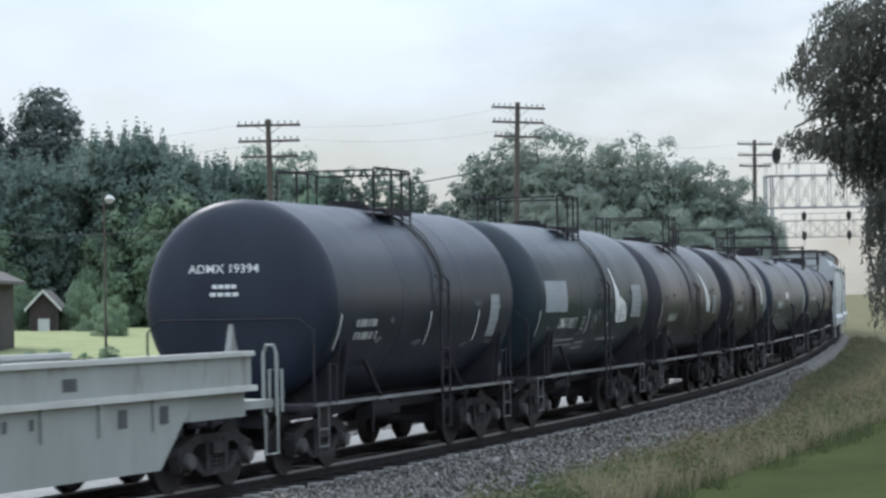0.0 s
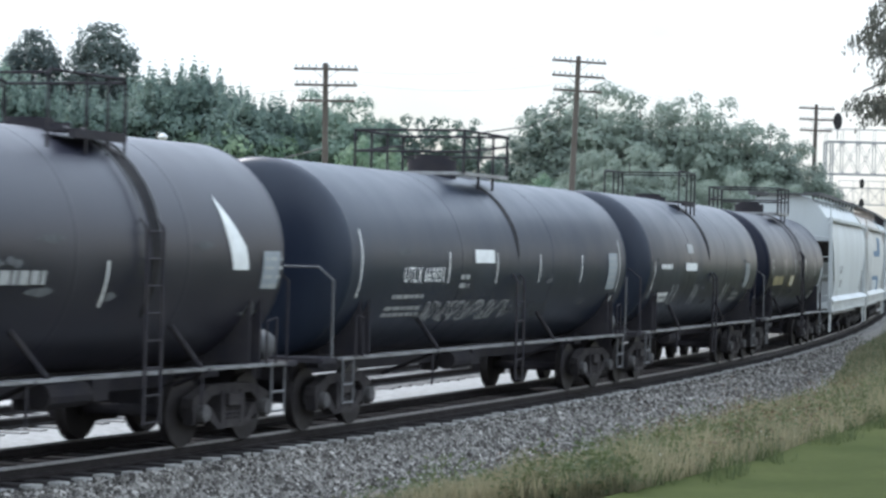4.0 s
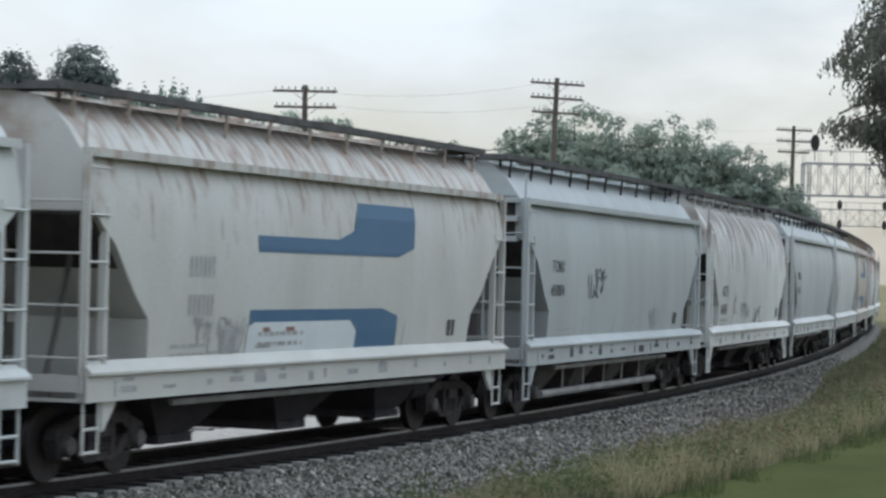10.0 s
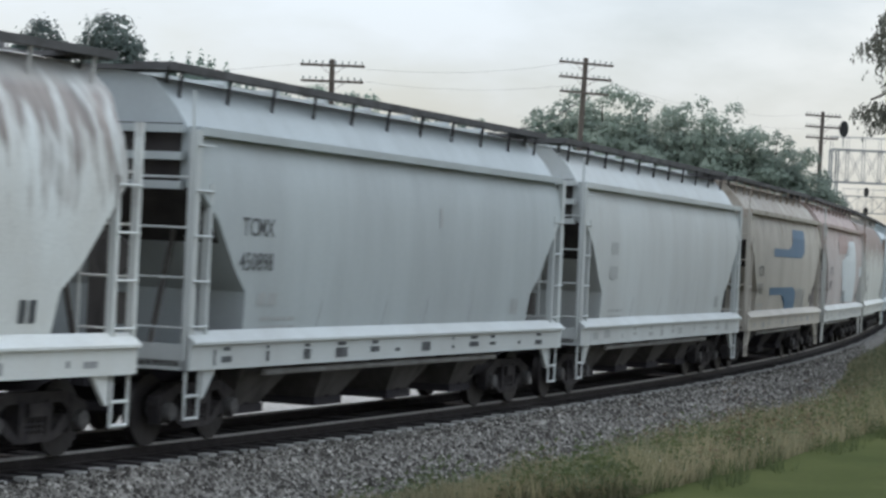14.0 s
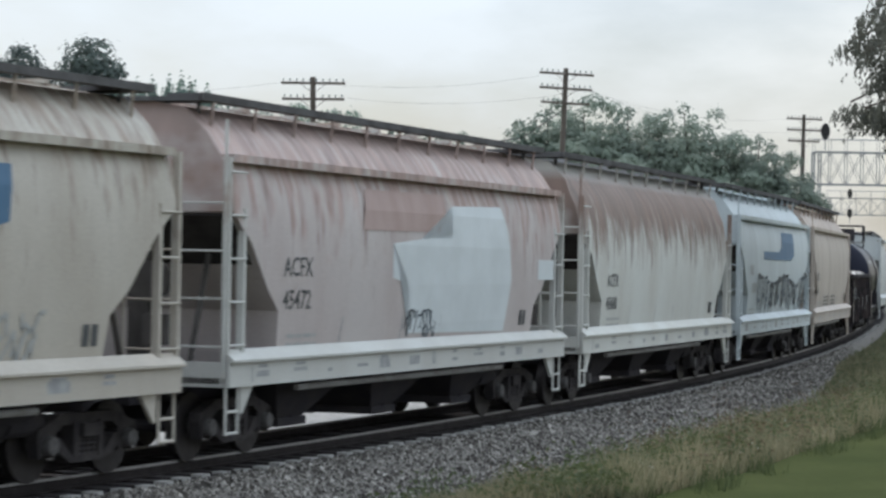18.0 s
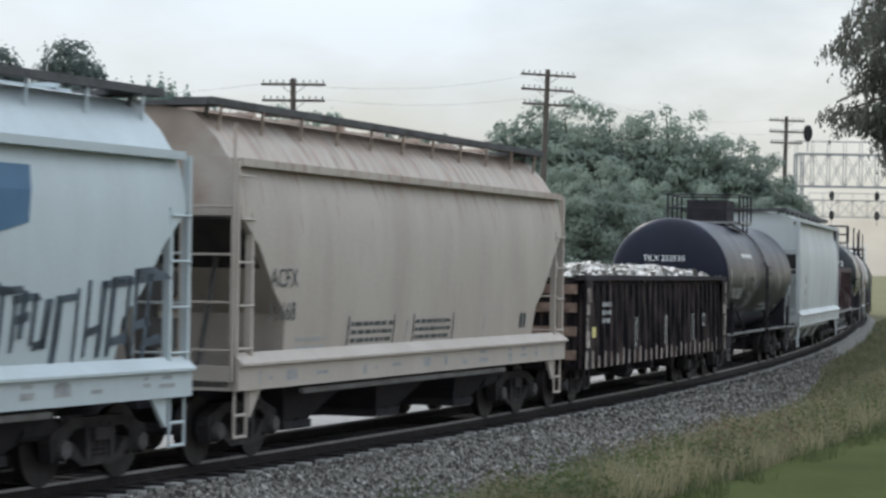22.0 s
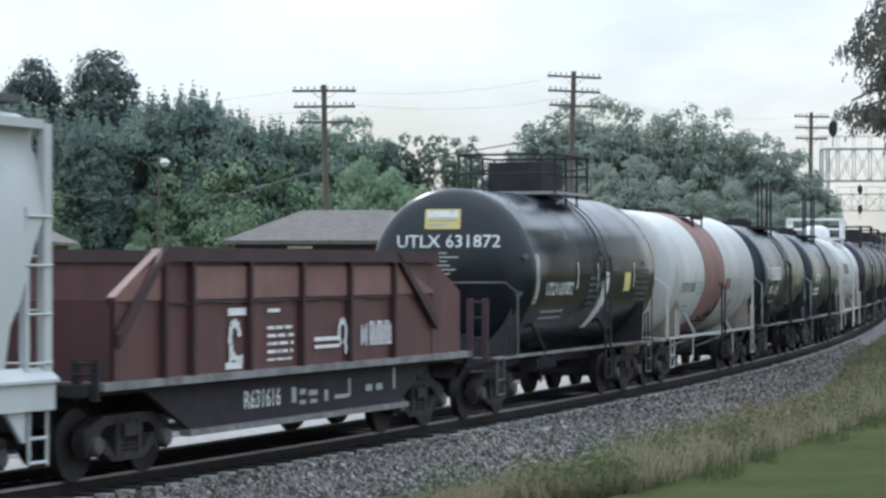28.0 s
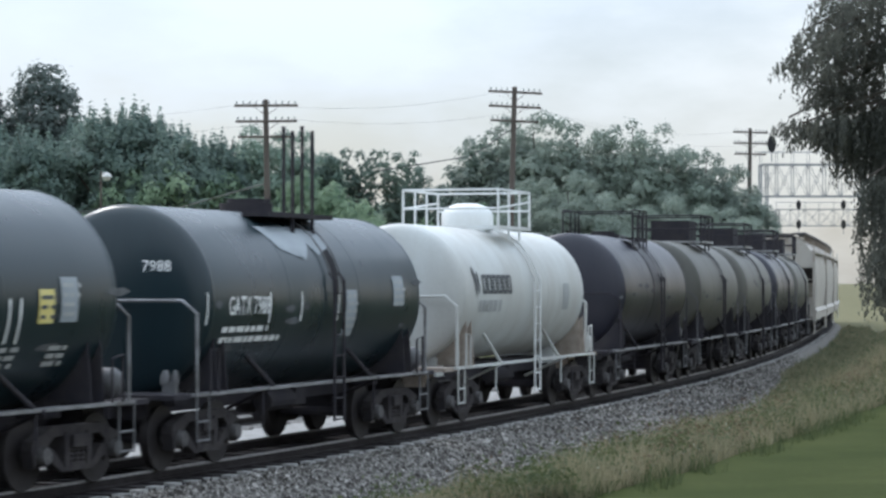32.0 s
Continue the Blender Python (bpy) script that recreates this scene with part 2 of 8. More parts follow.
def pebbly(name, dark, mid, pale):
    """Loose stones, each of its own shade, most of them mid grey."""
    m = bpy.data.materials.new(name)
    m.use_nodes = True
    n, l = m.node_tree.nodes, m.node_tree.links
    geo = n.new("ShaderNodeNewGeometry")
    ramp = n.new("ShaderNodeValToRGB")
    ramp.color_ramp.elements[0].color, ramp.color_ramp.elements[1].color = (*dark, 1), (*pale, 1)
    middle = ramp.color_ramp.elements.new(0.55)
    middle.color = (*mid, 1)
    l.new(geo.outputs["Random Per Island"], ramp.inputs["Fac"])
    at = n.new("ShaderNodeTexCoord")
    grit = n.new("ShaderNodeTexNoise")
    grit.inputs["Scale"].default_value, grit.inputs["Detail"].default_value = 45.0, 3.0
    l.new(at.outputs["Object"], grit.inputs["Vector"])
    shade = n.new("ShaderNodeMapRange")
    shade.inputs["To Min"].default_value, shade.inputs["To Max"].default_value = 0.7, 1.3
    l.new(grit.outputs["Fac"], shade.inputs["Value"])
    tint = n.new("ShaderNodeVectorMath")
    tint.operation = "SCALE"
    l.new(ramp.outputs["Color"], tint.inputs[0])
    l.new(shade.outputs["Result"], tint.inputs["Scale"])
    b = n["Principled BSDF"]
    l.new(tint.outputs["Vector"], b.inputs["Base Color"])
    b.inputs["Roughness"].default_value = 0.9
    return m


M = {
    "lawn": material("mown_lawn", (0.028, 0.038, 0.011), (0.050, 0.058, 0.021), 0.95, scale=0.35, fine=9, amount=0.8, bump=0.12, gloss=0.03),
    "meadow": material("pale_dry_meadow", (0.25, 0.27, 0.14), (0.19, 0.215, 0.105), 0.95, scale=0.4, fine=9, amount=0.7, bump=0.3, gloss=0.1),
    "ballast": material("ballast", (0.145, 0.135, 0.120), (0.066, 0.060, 0.053), 0.9, scale=9, fine=30, amount=0.9, bump=0.9),
    # paler copy of the ballast: sunlight beyond the train, put into colour
    "sunlit_ballast": material("sunlit_ballast", (0.27, 0.268, 0.26), (0.165, 0.16, 0.153), 0.9, scale=7, fine=30, amount=0.8, bump=0.8),
    "stone": pebbly("ballast_stone", (0.038, 0.034, 0.031), (0.115, 0.105, 0.094), (0.40, 0.38, 0.35)),
    # oil-soaked wood, darkened further to paint in the train's shadow
    "tie": material("oily_shaded_tie_wood", (0.034, 0.031, 0.032), (0.054, 0.049, 0.047), 0.95, scale=6, amount=0.8, gloss=0.08),
    # pale tone that paints skylight onto the near ties' ends
    "tie_end": material("skylit_tie_end", (0.30, 0.295, 0.28), (0.15, 0.145, 0.135), 0.9, scale=9, amount=0.8),
    "pale_tie": material("dusty_tie_wood", (0.20, 0.195, 0.185), (0.13, 0.125, 0.12), 0.9, scale=6, amount=0.8),
    "rail": material("rail_steel", (0.020, 0.016, 0.016), (0.012, 0.010, 0.010), 0.7, 0.2, scale=5, gloss=0.2),
    "railhead": material("rail_head", (0.20, 0.19, 0.185), (0.10, 0.095, 0.09), 0.5, 0.7, scale=9, bump=0),
    "ground": material("grass_ground", (0.105, 0.100, 0.052), (0.15, 0.138, 0.078), 0.95, scale=0.7, fine=14, amount=0.8, bump=0.8, gloss=0.1),
    "black": material("black_tank_paint", (0.0110, 0.0155, 0.0285), (0.018, 0.025, 0.040), 0.36, scale=1.2, streak=0.25, amount=0.8, bump=0.04, fine=18, gloss=0.34),
    "green_black": material("green_black_tank_paint", (0.009, 0.019, 0.028), (0.017, 0.030, 0.041), 0.34, scale=1.0, streak=0.25, amount=0.8, bump=0.04, fine=18, gloss=0.42),
    "deep_black": material("deep_navy_black_tank_paint", (0.0035, 0.0050, 0.0150), (0.007, 0.0095, 0.024), 0.36, scale=1.2, streak=0.25, amount=0.8, bump=0.05, fine=18, gloss=0.25),
    # oil-soaked stone, darkened further to paint in the train's shadow
    "oily": material("oily_shaded_ballast", (0.034, 0.031, 0.033), (0.020, 0.018, 0.020), 0.95, scale=7, fine=30, amount=0.9, bump=0.8, gloss=0.08),
    "gloss_black": material("glossy_black_tank_paint", (0.0025, 0.0050, 0.008), (0.005, 0.009, 0.013), 0.20, scale=1.2, streak=0.25, amount=0.8, bump=0.05, fine=18, gloss=0.5),
    # olive dust tone, lightened further to paint in haze on the far cars
    "dusty_hazed_tank": material("dusty_hazed_tank_paint", (0.058, 0.057, 0.048), (0.10, 0.096, 0.080), 0.5, scale=1.0, streak=0.3, amount=0.9, bump=0.05, fine=18),
    "dull_black": material("weathered_black_tank_paint", (0.011, 0.0115, 0.0210), (0.026, 0.025, 0.034), 0.36, scale=1.0, streak=0.3, amount=0.9, bump=0.06, fine=18, gloss=0.45),
    "under": material("underframe_grime", (0.027, 0.025, 0.031), (0.048, 0.043, 0.044), 0.85, scale=3, amount=0.8, gloss=0.2),
    "truck": material("dusty_cast_truck", (0.055, 0.049, 0.048), (0.024, 0.022, 0.025), 0.9, scale=5, amount=0.9, gloss=0.15),
    "cap": material("worn_bearing_cap", (0.11, 0.105, 0.105), (0.045, 0.042, 0.042), 0.7, 0.2, scale=9, amount=0.8, gloss=0.3),
    "steel": material("worn_wheel_steel", (0.034, 0.030, 0.030), (0.020, 0.017, 0.018), 0.6, 0.3, scale=4, gloss=0.3),
    "edge": material("worn_sill_edge", (0.26, 0.26, 0.27), (0.09, 0.085, 0.08), 0.5, 0.3, scale=2.2, amount=0.9),
    "dull_edge": material("grimy_handrail_steel", (0.13, 0.13, 0.135), (0.06, 0.058, 0.058), 0.6, 0.2, scale=2.2, amount=0.9),
    "white": material("white_car_paint", (0.66, 0.68, 0.67), (0.48, 0.46, 0.43), 0.5, scale=0.9, streak=0.3, amount=0.6, bump=0.05, fine=18),
    "tank_white": material("dulled_white_tank_paint", (0.49, 0.505, 0.49), (0.36, 0.345, 0.315), 0.5, scale=0.9, streak=0.3, amount=0.7, bump=0.05, fine=18),
    "tan_plate": material("tan_dusted_plate", (0.34, 0.29, 0.245), (0.20, 0.16, 0.13), 0.8, scale=4, amount=0.8, bump=0.1),
    "teal_black": material("teal_black_tank_paint", (0.0070, 0.0165, 0.0215), (0.013, 0.026, 0.032), 0.28, scale=1.2, streak=0.25, amount=0.8, bump=0.04, fine=18, gloss=0.42),
    "well_white": stained("stained_well_car_paint", (0.29, 0.315, 0.30), (0.21, 0.215, 0.20), (0.15, 0.12, 0.10), 2.7, 2.4, wave=4.0),
    "stencil": material("white_lettering", (0.72, 0.73, 0.72), (0.50, 0.49, 0.47), 0.6, scale=5, amount=0.5, bump=0),
    "ink": material("dark_lettering", (0.05, 0.055, 0.06), (0.11, 0.11, 0.11), 0.6, scale=4, amount=0.5, bump=0),
    "faint": material("faded_lettering", (0.30, 0.31, 0.31), (0.40, 0.40, 0.39), 0.6, scale=4, amount=0.5, bump=0),
    "smudge": material("worn_grimy_stencil", (0.24, 0.245, 0.25), (0.38, 0.385, 0.38), 0.7, scale=7, amount=0.9, bump=0),
    "grey_panel": material("grey_sheet", (0.26, 0.29, 0.31), (0.20, 0.22, 0.24), 0.5, scale=2, amount=0.5, bump=0.05),
    "yellow": material("yellow_placard", (0.60, 0.50, 0.14), (0.55, 0.50, 0.28), 0.5, scale=6, amount=0.6, bump=0),
    "gold": material("gold_lettering", (0.40, 0.345, 0.19), (0.27, 0.235, 0.14), 0.5, scale=6, amount=0.6, bump=0),
    "red_band": material("faded_red_brown_band", (0.235, 0.125, 0.112), (0.165, 0.085, 0.075), 0.6, scale=1.6, streak=0.25, amount=0.85, bump=0.05),
    "oxide": material("oxide_red_paint", (0.098, 0.038, 0.036), (0.064, 0.029, 0.029), 0.6, scale=1.4, streak=0.4, amount=0.8, bump=0.1),
    "oxide_dark": material("grimy_oxide_red_paint", (0.045, 0.019, 0.021), (0.028, 0.014, 0.016), 0.7, scale=1.6, amount=0.8, bump=0.1),
    "oxide_pale": material("dusty_red_panel", (0.20, 0.105, 0.09), (0.14, 0.068, 0.06), 0.7, scale=1.6, amount=0.8, bump=0.1),
    "gondola": material("rusty_gondola_side", (0.014, 0.012, 0.0145), (0.16, 0.12, 0.108), 0.85, scale=7.0, streak=0.10, amount=0.9, level=0.61, bump=0.3, gloss=0.15),
    "scraped": material("scraped_pale_paint", (0.46, 0.40, 0.35), (0.085, 0.055, 0.045), 0.75, scale=7, streak=0.4, amount=1.0, level=0.49, bump=0.2),
    "rusty_end": material("rusty_pale_end_beam", (0.30, 0.21, 0.165), (0.11, 0.065, 0.05), 0.8, scale=4, amount=0.95, bump=0.2),
    "scrap": material("scrap_load", (0.56, 0.55, 0.52), (0.15, 0.135, 0.12), 0.6, 0.0, scale=5, amount=1.0, bump=0.2),
    "hop_white": material("pale_hopper_paint", (0.46, 0.485, 0.485), (0.36, 0.36, 0.35), 0.5, scale=0.8, streak=0.25, amount=0.55, bump=0.05, fine=18),
    "hop_grey": material("grey_hopper_paint", (0.375, 0.410, 0.420), (0.29, 0.305, 0.31), 0.5, scale=0.8, streak=0.25, amount=0.6, bump=0.05, fine=18),
    "hop_bluewhite": material("bluish_white_hopper_paint", (0.45, 0.505, 0.525), (0.35, 0.38, 0.39), 0.5, scale=0.9, streak=0.25, amount=0.5, bump=0.05, fine=18),
    "hop_tan": stained("tan_hopper_paint", (0.42, 0.37, 0.325), (0.33, 0.28, 0.24), (0.34, 0.24, 0.185), 4.2, 1.6),
    "hop_dusty": stained("dusty_hopper_paint", (0.415, 0.385, 0.34), (0.325, 0.29, 0.245), (0.22, 0.165, 0.125), 4.15, 2.4, wave=5.5),
    "hop_cream": stained("cream_hopper_paint", (0.47, 0.475, 0.455), (0.39, 0.38, 0.355), (0.27, 0.185, 0.14), 4.25, 2.3, wave=5.5, cap_at=4.3),
    "hop_pink": stained("pink_patched_hopper_paint", (0.44, 0.40, 0.39), (0.37, 0.31, 0.295), (0.33, 0.225, 0.195), 3.5, 1.9),
    "hop_rust": stained("rust_run_hopper_paint", (0.53, 0.54, 0.51), (0.43, 0.41, 0.37), (0.155, 0.092, 0.070), 3.10, 1.15, wave=3.3, cap=0.35, soft_end=1.5, cap_at=4.25),
    "hop_drip": stained("rust_dripped_hopper_paint", (0.61, 0.63, 0.62), (0.50, 0.49, 0.46), (0.215, 0.175, 0.155), 3.75, 1.9, wave=3.0, soft_end=1.3, cap=0.5, cap_at=4.2),
    # dirty discharge bays; also the shade painted onto hopper end floors and posts
    "dusty_shaded_bay": material("dusty_shaded_bay_paint", (0.105, 0.097, 0.093), (0.048, 0.044, 0.043), 0.85, scale=2.5, streak=0.4, amount=0.8, bump=0.05, gloss=0.2),
    "walk_dark": material("dark_roof_walk", (0.10, 0.098, 0.10), (0.055, 0.052, 0.052), 0.8, scale=3, amount=0.8, gloss=0.2),
    "patch": material("grey_white_patch", (0.55, 0.59, 0.61), (0.46, 0.49, 0.50), 0.5, scale=1.5, amount=0.5, bump=0),
    "spill": material("tarry_spill", (0.014, 0.014, 0.017), (0.040, 0.037, 0.036), 0.85, scale=3, streak=0.3, amount=0.8, bump=0, gloss=0.2),
    "dust": material("grey_dust_scuff", (0.11, 0.115, 0.12), (0.06, 0.06, 0.062), 0.9, scale=4, streak=0.3, amount=0.9, bump=0, gloss=0.2),
    "pink_patch": material("faded_pink_patch", (0.37, 0.275, 0.255), (0.30, 0.21, 0.185), 0.65, scale=2, streak=0.4, amount=0.7, bump=0),
    # real grime on a tank car; on hopper ends, shade put into colour
    "grimy": material("grime_and_end_shade", (0.050, 0.045, 0.044), (0.028, 0.025, 0.026), 0.9, scale=2.5, streak=0.4, amount=0.9, bump=0.1, gloss=0.15),
    "blue": material("blue_panel_paint", (0.036, 0.105, 0.195), (0.065, 0.14, 0.225), 0.55, scale=1.5, amount=0.7, bump=0),
    "graffiti": material("dark_spray_paint", (0.03, 0.04, 0.055), (0.10, 0.13, 0.16), 0.5, scale=3, amount=0.7, bump=0),
    "grating": material("galvanised_grating", (0.34, 0.34, 0.34), (0.22, 0.21, 0.20), 0.6, 0.4, scale=3, amount=0.8),
    "pole": material("creosoted_pole", (0.075, 0.062, 0.052), (0.12, 0.10, 0.085), 0.85, scale=3, streak=0.1, amount=0.7, bump=0.3),
    "insulator": material("glass_insulator", (0.10, 0.14, 0.14), (0.06, 0.09, 0.09), 0.2, scale=5, bump=0),
    "galv": material("galvanised_steel", (0.36, 0.37, 0.37), (0.26, 0.26, 0.25), 0.5, 0.5, scale=2, amount=0.7),
    "signal": material("signal_black", (0.012, 0.012, 0.013), (0.02, 0.02, 0.02), 0.6, scale=3, bump=0),
    "bark": material("bark", (0.055, 0.045, 0.036), (0.10, 0.085, 0.07), 0.9, scale=4, streak=0.2, amount=0.8, bump=0.6),
    "leaf": leafy("summer_leaves", (0.125, 0.190, 0.156), (0.285, 0.365, 0.285), 6.0),
    "leaf_thin": leafy("open_crown_leaves", (0.078, 0.112, 0.100), (0.175, 0.23, 0.185), 6.0),
    # haze over the right-hand wood, painted in as paler, greyer leaves
    "leaf_hazed": leafy("haze_greyed_leaves", (0.165, 0.200, 0.172), (0.31, 0.37, 0.305), 6.0),
    "leaf_light": leafy("light_leaves", (0.115, 0.185, 0.125), (0.31, 0.40, 0.26), 4.0),
    "leaf_dark": leafy("dark_needles", (0.100, 0.150, 0.136), (0.24, 0.31, 0.26), 6.0),
    "leaf_dome": leafy("deep_shade_leaves", (0.072, 0.094, 0.092), (0.155, 0.190, 0.172), 6.0),
    "leaf_near": leafy("hanging_leaves", (0.072, 0.077, 0.068), (0.145, 0.15, 0.122), 1.5),
    "grass": leafy("lawn_grass", (0.040, 0.055, 0.017), (0.056, 0.067, 0.024), 0.8),
    "dry_grass": leafy("dry_grass", (0.285, 0.255, 0.165), (0.098, 0.108, 0.060), 0.45),
    "weed": leafy("green_weeds", (0.062, 0.084, 0.042), (0.150, 0.165, 0.088), 0.6),
    "weed_brown": leafy("brown_seed_heads", (0.085, 0.055, 0.036), (0.19, 0.135, 0.090), 0.6),
    "flower": leafy("pale_flowers", (0.55, 0.55, 0.50), (0.40, 0.40, 0.34), 0.6),
    "weed_dark": leafy("dark_weeds", (0.050, 0.068, 0.030), (0.11, 0.130, 0.058), 1.2),
    "wall_dark": material("dark_wall_boards", (0.045, 0.034, 0.032), (0.028, 0.023, 0.023), 0.8, scale=2, amount=0.7),
    "shingle": material("asphalt_shingles", (0.105, 0.095, 0.09), (0.07, 0.064, 0.06), 0.9, scale=3, fine=20, amount=0.8, bump=0.5),
    "pale_wall": material("pale_siding", (0.55, 0.55, 0.53), (0.45, 0.45, 0.43), 0.7, scale=2, amount=0.5),
    "glass": material("dark_window_glass", (0.02, 0.025, 0.03), (0.03, 0.035, 0.04), 0.08, scale=2, bump=0),
    "wire": material("line_wire", (0.05, 0.055, 0.055), (0.08, 0.08, 0.08), 0.5, 0.5, bump=0),
}


# ---- shaping helpers ----
def box(bm, x0, x1, y0, y1, z0, z1):
    v = [bm.verts.new((x, y, z)) for x in (x0, x1) for y in (y0, y1) for z in (z0, z1)]
    for f in ((0, 1, 3, 2), (4, 6, 7, 5), (0, 4, 5, 1), (2, 3, 7, 6), (0, 2, 6, 4), (1, 5, 7, 3)):
        bm.faces.new([v[i] for i in f])


def loft(bm, rings, closed=True, caps=True):
    """Skin a row of rings of points, each with the same count."""
    vs = [[bm.verts.new(p) for p in ring] for ring in rings]
    n = len(rings[0])
    for a, b in zip(vs, vs[1:]):
        for i in range(n if closed else n - 1):
            j = (i + 1) % n
            bm.faces.new((a[i], a[j], b[j], b[i]))
    if caps and closed:
        bm.faces.new(vs[0][::-1])
        bm.faces.new(vs[-1])
    return vs


def rod(bm, p0, p1, r, n=6, r1=None):
    p0, p1 = Vector(p0), Vector(p1)
    w = (p1 - p0).normalized()
    u = w.cross(Vector((0, 0, 1)) if abs(w.z) < 0.9 else Vector((1, 0, 0))).normalized()
    v = w.cross(u)
    loft(bm, [[p + (u * math.cos(6.2832 * i / n) + v * math.sin(6.2832 * i / n)) * q for i in range(n)] for p, q in ((p0, r), (p1, r if r1 is None else r1))])


def pipe(bm, points, r, n=6):
    """One bent tube through the points."""
    pts = [Vector(p) for p in points]
    rings = []
    for i, p in enumerate(pts):
        w = (pts[min(i + 1, len(pts) - 1)] - pts[max(i - 1, 0)]).normalized()
        u = w.cross(Vector((0, 0, 1)) if abs(w.z) < 0.9 else Vector((1, 0, 0))).normalized()
        if rings and u.dot(side) < 0:
            u = -u
        side = u
        v = w.cross(u)
        rings.append([p + (u * math.cos(6.2832 * k / n) + v * math.sin(6.2832 * k / n)) * r for k in range(n)])
    loft(bm, rings)


def slab(bm, outline, y0, y1):
    """An upright plate: the outline in x and z, between two depths in y."""
    loft(bm, [[(x, y0, z) for x, z in outline], [(x, y1, z) for x, z in outline]])


def lathe(bm, profile, zc, n=40):
    """A body turned about the axis along x: rows of x and radius."""
    loft(bm, [[(x, r * math.cos(6.2832 * i / n), zc + r * math.sin(6.2832 * i / n)) for i in range(n)] for x, r in profile])


def mesh_of(name, bm, smooth=False):
    bmesh.ops.recalc_face_normals(bm, faces=bm.faces)
    me = bpy.data.meshes.new(name)
    bm.to_mesh(me)
    bm.free()
    if smooth:
        me.shade_smooth()
        me.set_sharp_from_angle(angle=radians(38))
    return me


def part(name, shape, material_name, parent, label="", smooth=False, m=None):
    """Links a bmesh, or a mesh made before, as one object under a thing or a part."""
    me = shape if isinstance(shape, bpy.types.Mesh) else mesh_of(name, shape, smooth)
    if not me.materials:
        me.materials.append(M[material_name])
    ob = new(name, me)
    ob.parent = parent
    if m is not None:
        ob.matrix_basis = m
    if label:
        ob["label"] = label
    return ob


def thing(name, label, category, group="", kind=""):
    return tagged(new(name), label, category, group, kind)


# lettering, made while the scene is still small
LETTERS = {}


def lettering(body):
    if body not in LETTERS:
        cu = bpy.data.curves.new("lettering", "FONT")
        cu.body, cu.size, cu.resolution_u, cu.align_x, cu.offset = body, 1.0, 2, "CENTER", 0.006
        ob = new("lettering", cu)
        bpy.context.view_layer.update()
        me = bpy.data.meshes.new_from_object(ob.evaluated_get(bpy.context.evaluated_depsgraph_get()))
        LETTERS[body] = ([tuple(v.co[:2]) for v in me.vertices], [tuple(p.vertices) for p in me.polygons])
        bpy.data.objects.remove(ob)
        bpy.data.meshes.remove(me)
    return LETTERS[body]


for words in ("UTLX 631872", "UTLX 669031", "GATX 7988", "DMIX 190217", "ADMX 19394", "ACFX", "45676", "51623", "45680", "51668", "45472",
              "TCMX", "450804", "450898", "R631616", "CAUFX", "120934", "TILX 252525", "7988", "RCRX 10297", "ADMX 16774", "PROX 16268"):
    lettering(words)


# ---- the line: a curve to the left that tightens and eases ----
SPEED, SLOWING = 11.486, -0.000213


def heading(s):
    q = min(max(s, -60.0), 100.0)
    h = 1.2215 + 0.0032 * q - 1.669e-5 * q * q
    if s > 100:
        h += 0.0008 * (min(s, 150) - 100)
    if s > 150:
        h += 0.004 * (min(s, 300) - 150)
    return h


STEP, FIRST, LAST = 0.5, -430, 640
LINE = {0: (-1.563, 40.019)}
for sign in (1, -1):
    x, y = LINE[0]
    for i in range(1, int((LAST if sign > 0 else -FIRST) / STEP) + 1):
        h = heading(sign * (i - 0.5) * STEP)
        x, y = x + sign * STEP * math.cos(h), y + sign * STEP * math.sin(h)
        LINE[sign * i] = (x, y)


def on_line(s, w=0.0):
    """The place at s metres along the line and w metres to its right (towards the camera)."""
    k = s / STEP
    i = math.floor(k)
    (x0, y0), (x1, y1) = LINE[i], LINE[i + 1]
    h = heading(s)
    return x0 + (x1 - x0) * (k - i) + w * math.sin(h), y0 + (y1 - y0) * (k - i) - w * math.cos(h)


def sweep(bm, section, s0, s1, step, w=0.0):
    rings, s = [], s0
    while s <= s1 + 0.01:
        rings.append([(*on_line(s, w + dw), z) for dw, z in section])
        s += step
    loft(bm, rings)


# ---- ground, ballast and the two tracks ----
samples = np.array([on_line(s) for s in range(-100, 420, 2)])
heads = np.array([heading(s) for s in range(-100, 420, 2)])


def beside(x, y):
    """Metres to the right of the line (minus: to its left)."""
    d = np.hypot(samples[:, 0] - x, samples[:, 1] - y)
    k = d.argmin()
    side = (x - samples[k, 0]) * math.sin(heads[k]) - (y - samples[k, 1]) * math.cos(heads[k])
    return math.copysign(d[k], side)


def rise(w):
    if w > 0:
        return -0.62 + 0.42 * min(1, max(0, (w - 4.6) / 2.6)) + 0.9 * min(1, max(0, (w - 9) / 25))
    return -0.62 + 0.5 * min(1, max(0, (-w - 14) / 40))


def far_rise(x, y, w):
    """The land beyond the line climbs gently towards the wood."""
    return 0.0 if w > -14 else 1.25 * min(1, max(0, (y - 88) / 60)) * min(1, (-w - 14) / 10)


def land(x, y):
    w = beside(x, y)
    return rise(w) + far_rise(x, y, w)


def graded(lo, hi, fine_lo, fine_hi, step):
    mid = list(np.arange(fine_lo, fine_hi + 0.01, step))
    left = [fine_lo - step * 1.5 ** i * 2 for i in range(1, 30) if fine_lo - step * 1.5 ** i * 2 > lo]
    right = [fine_hi + step * 1.5 ** i * 2 for i in range(1, 30) if fine_hi + step * 1.5 ** i * 2 < hi]
    return [lo] + left[::-1] + mid + right + [hi]


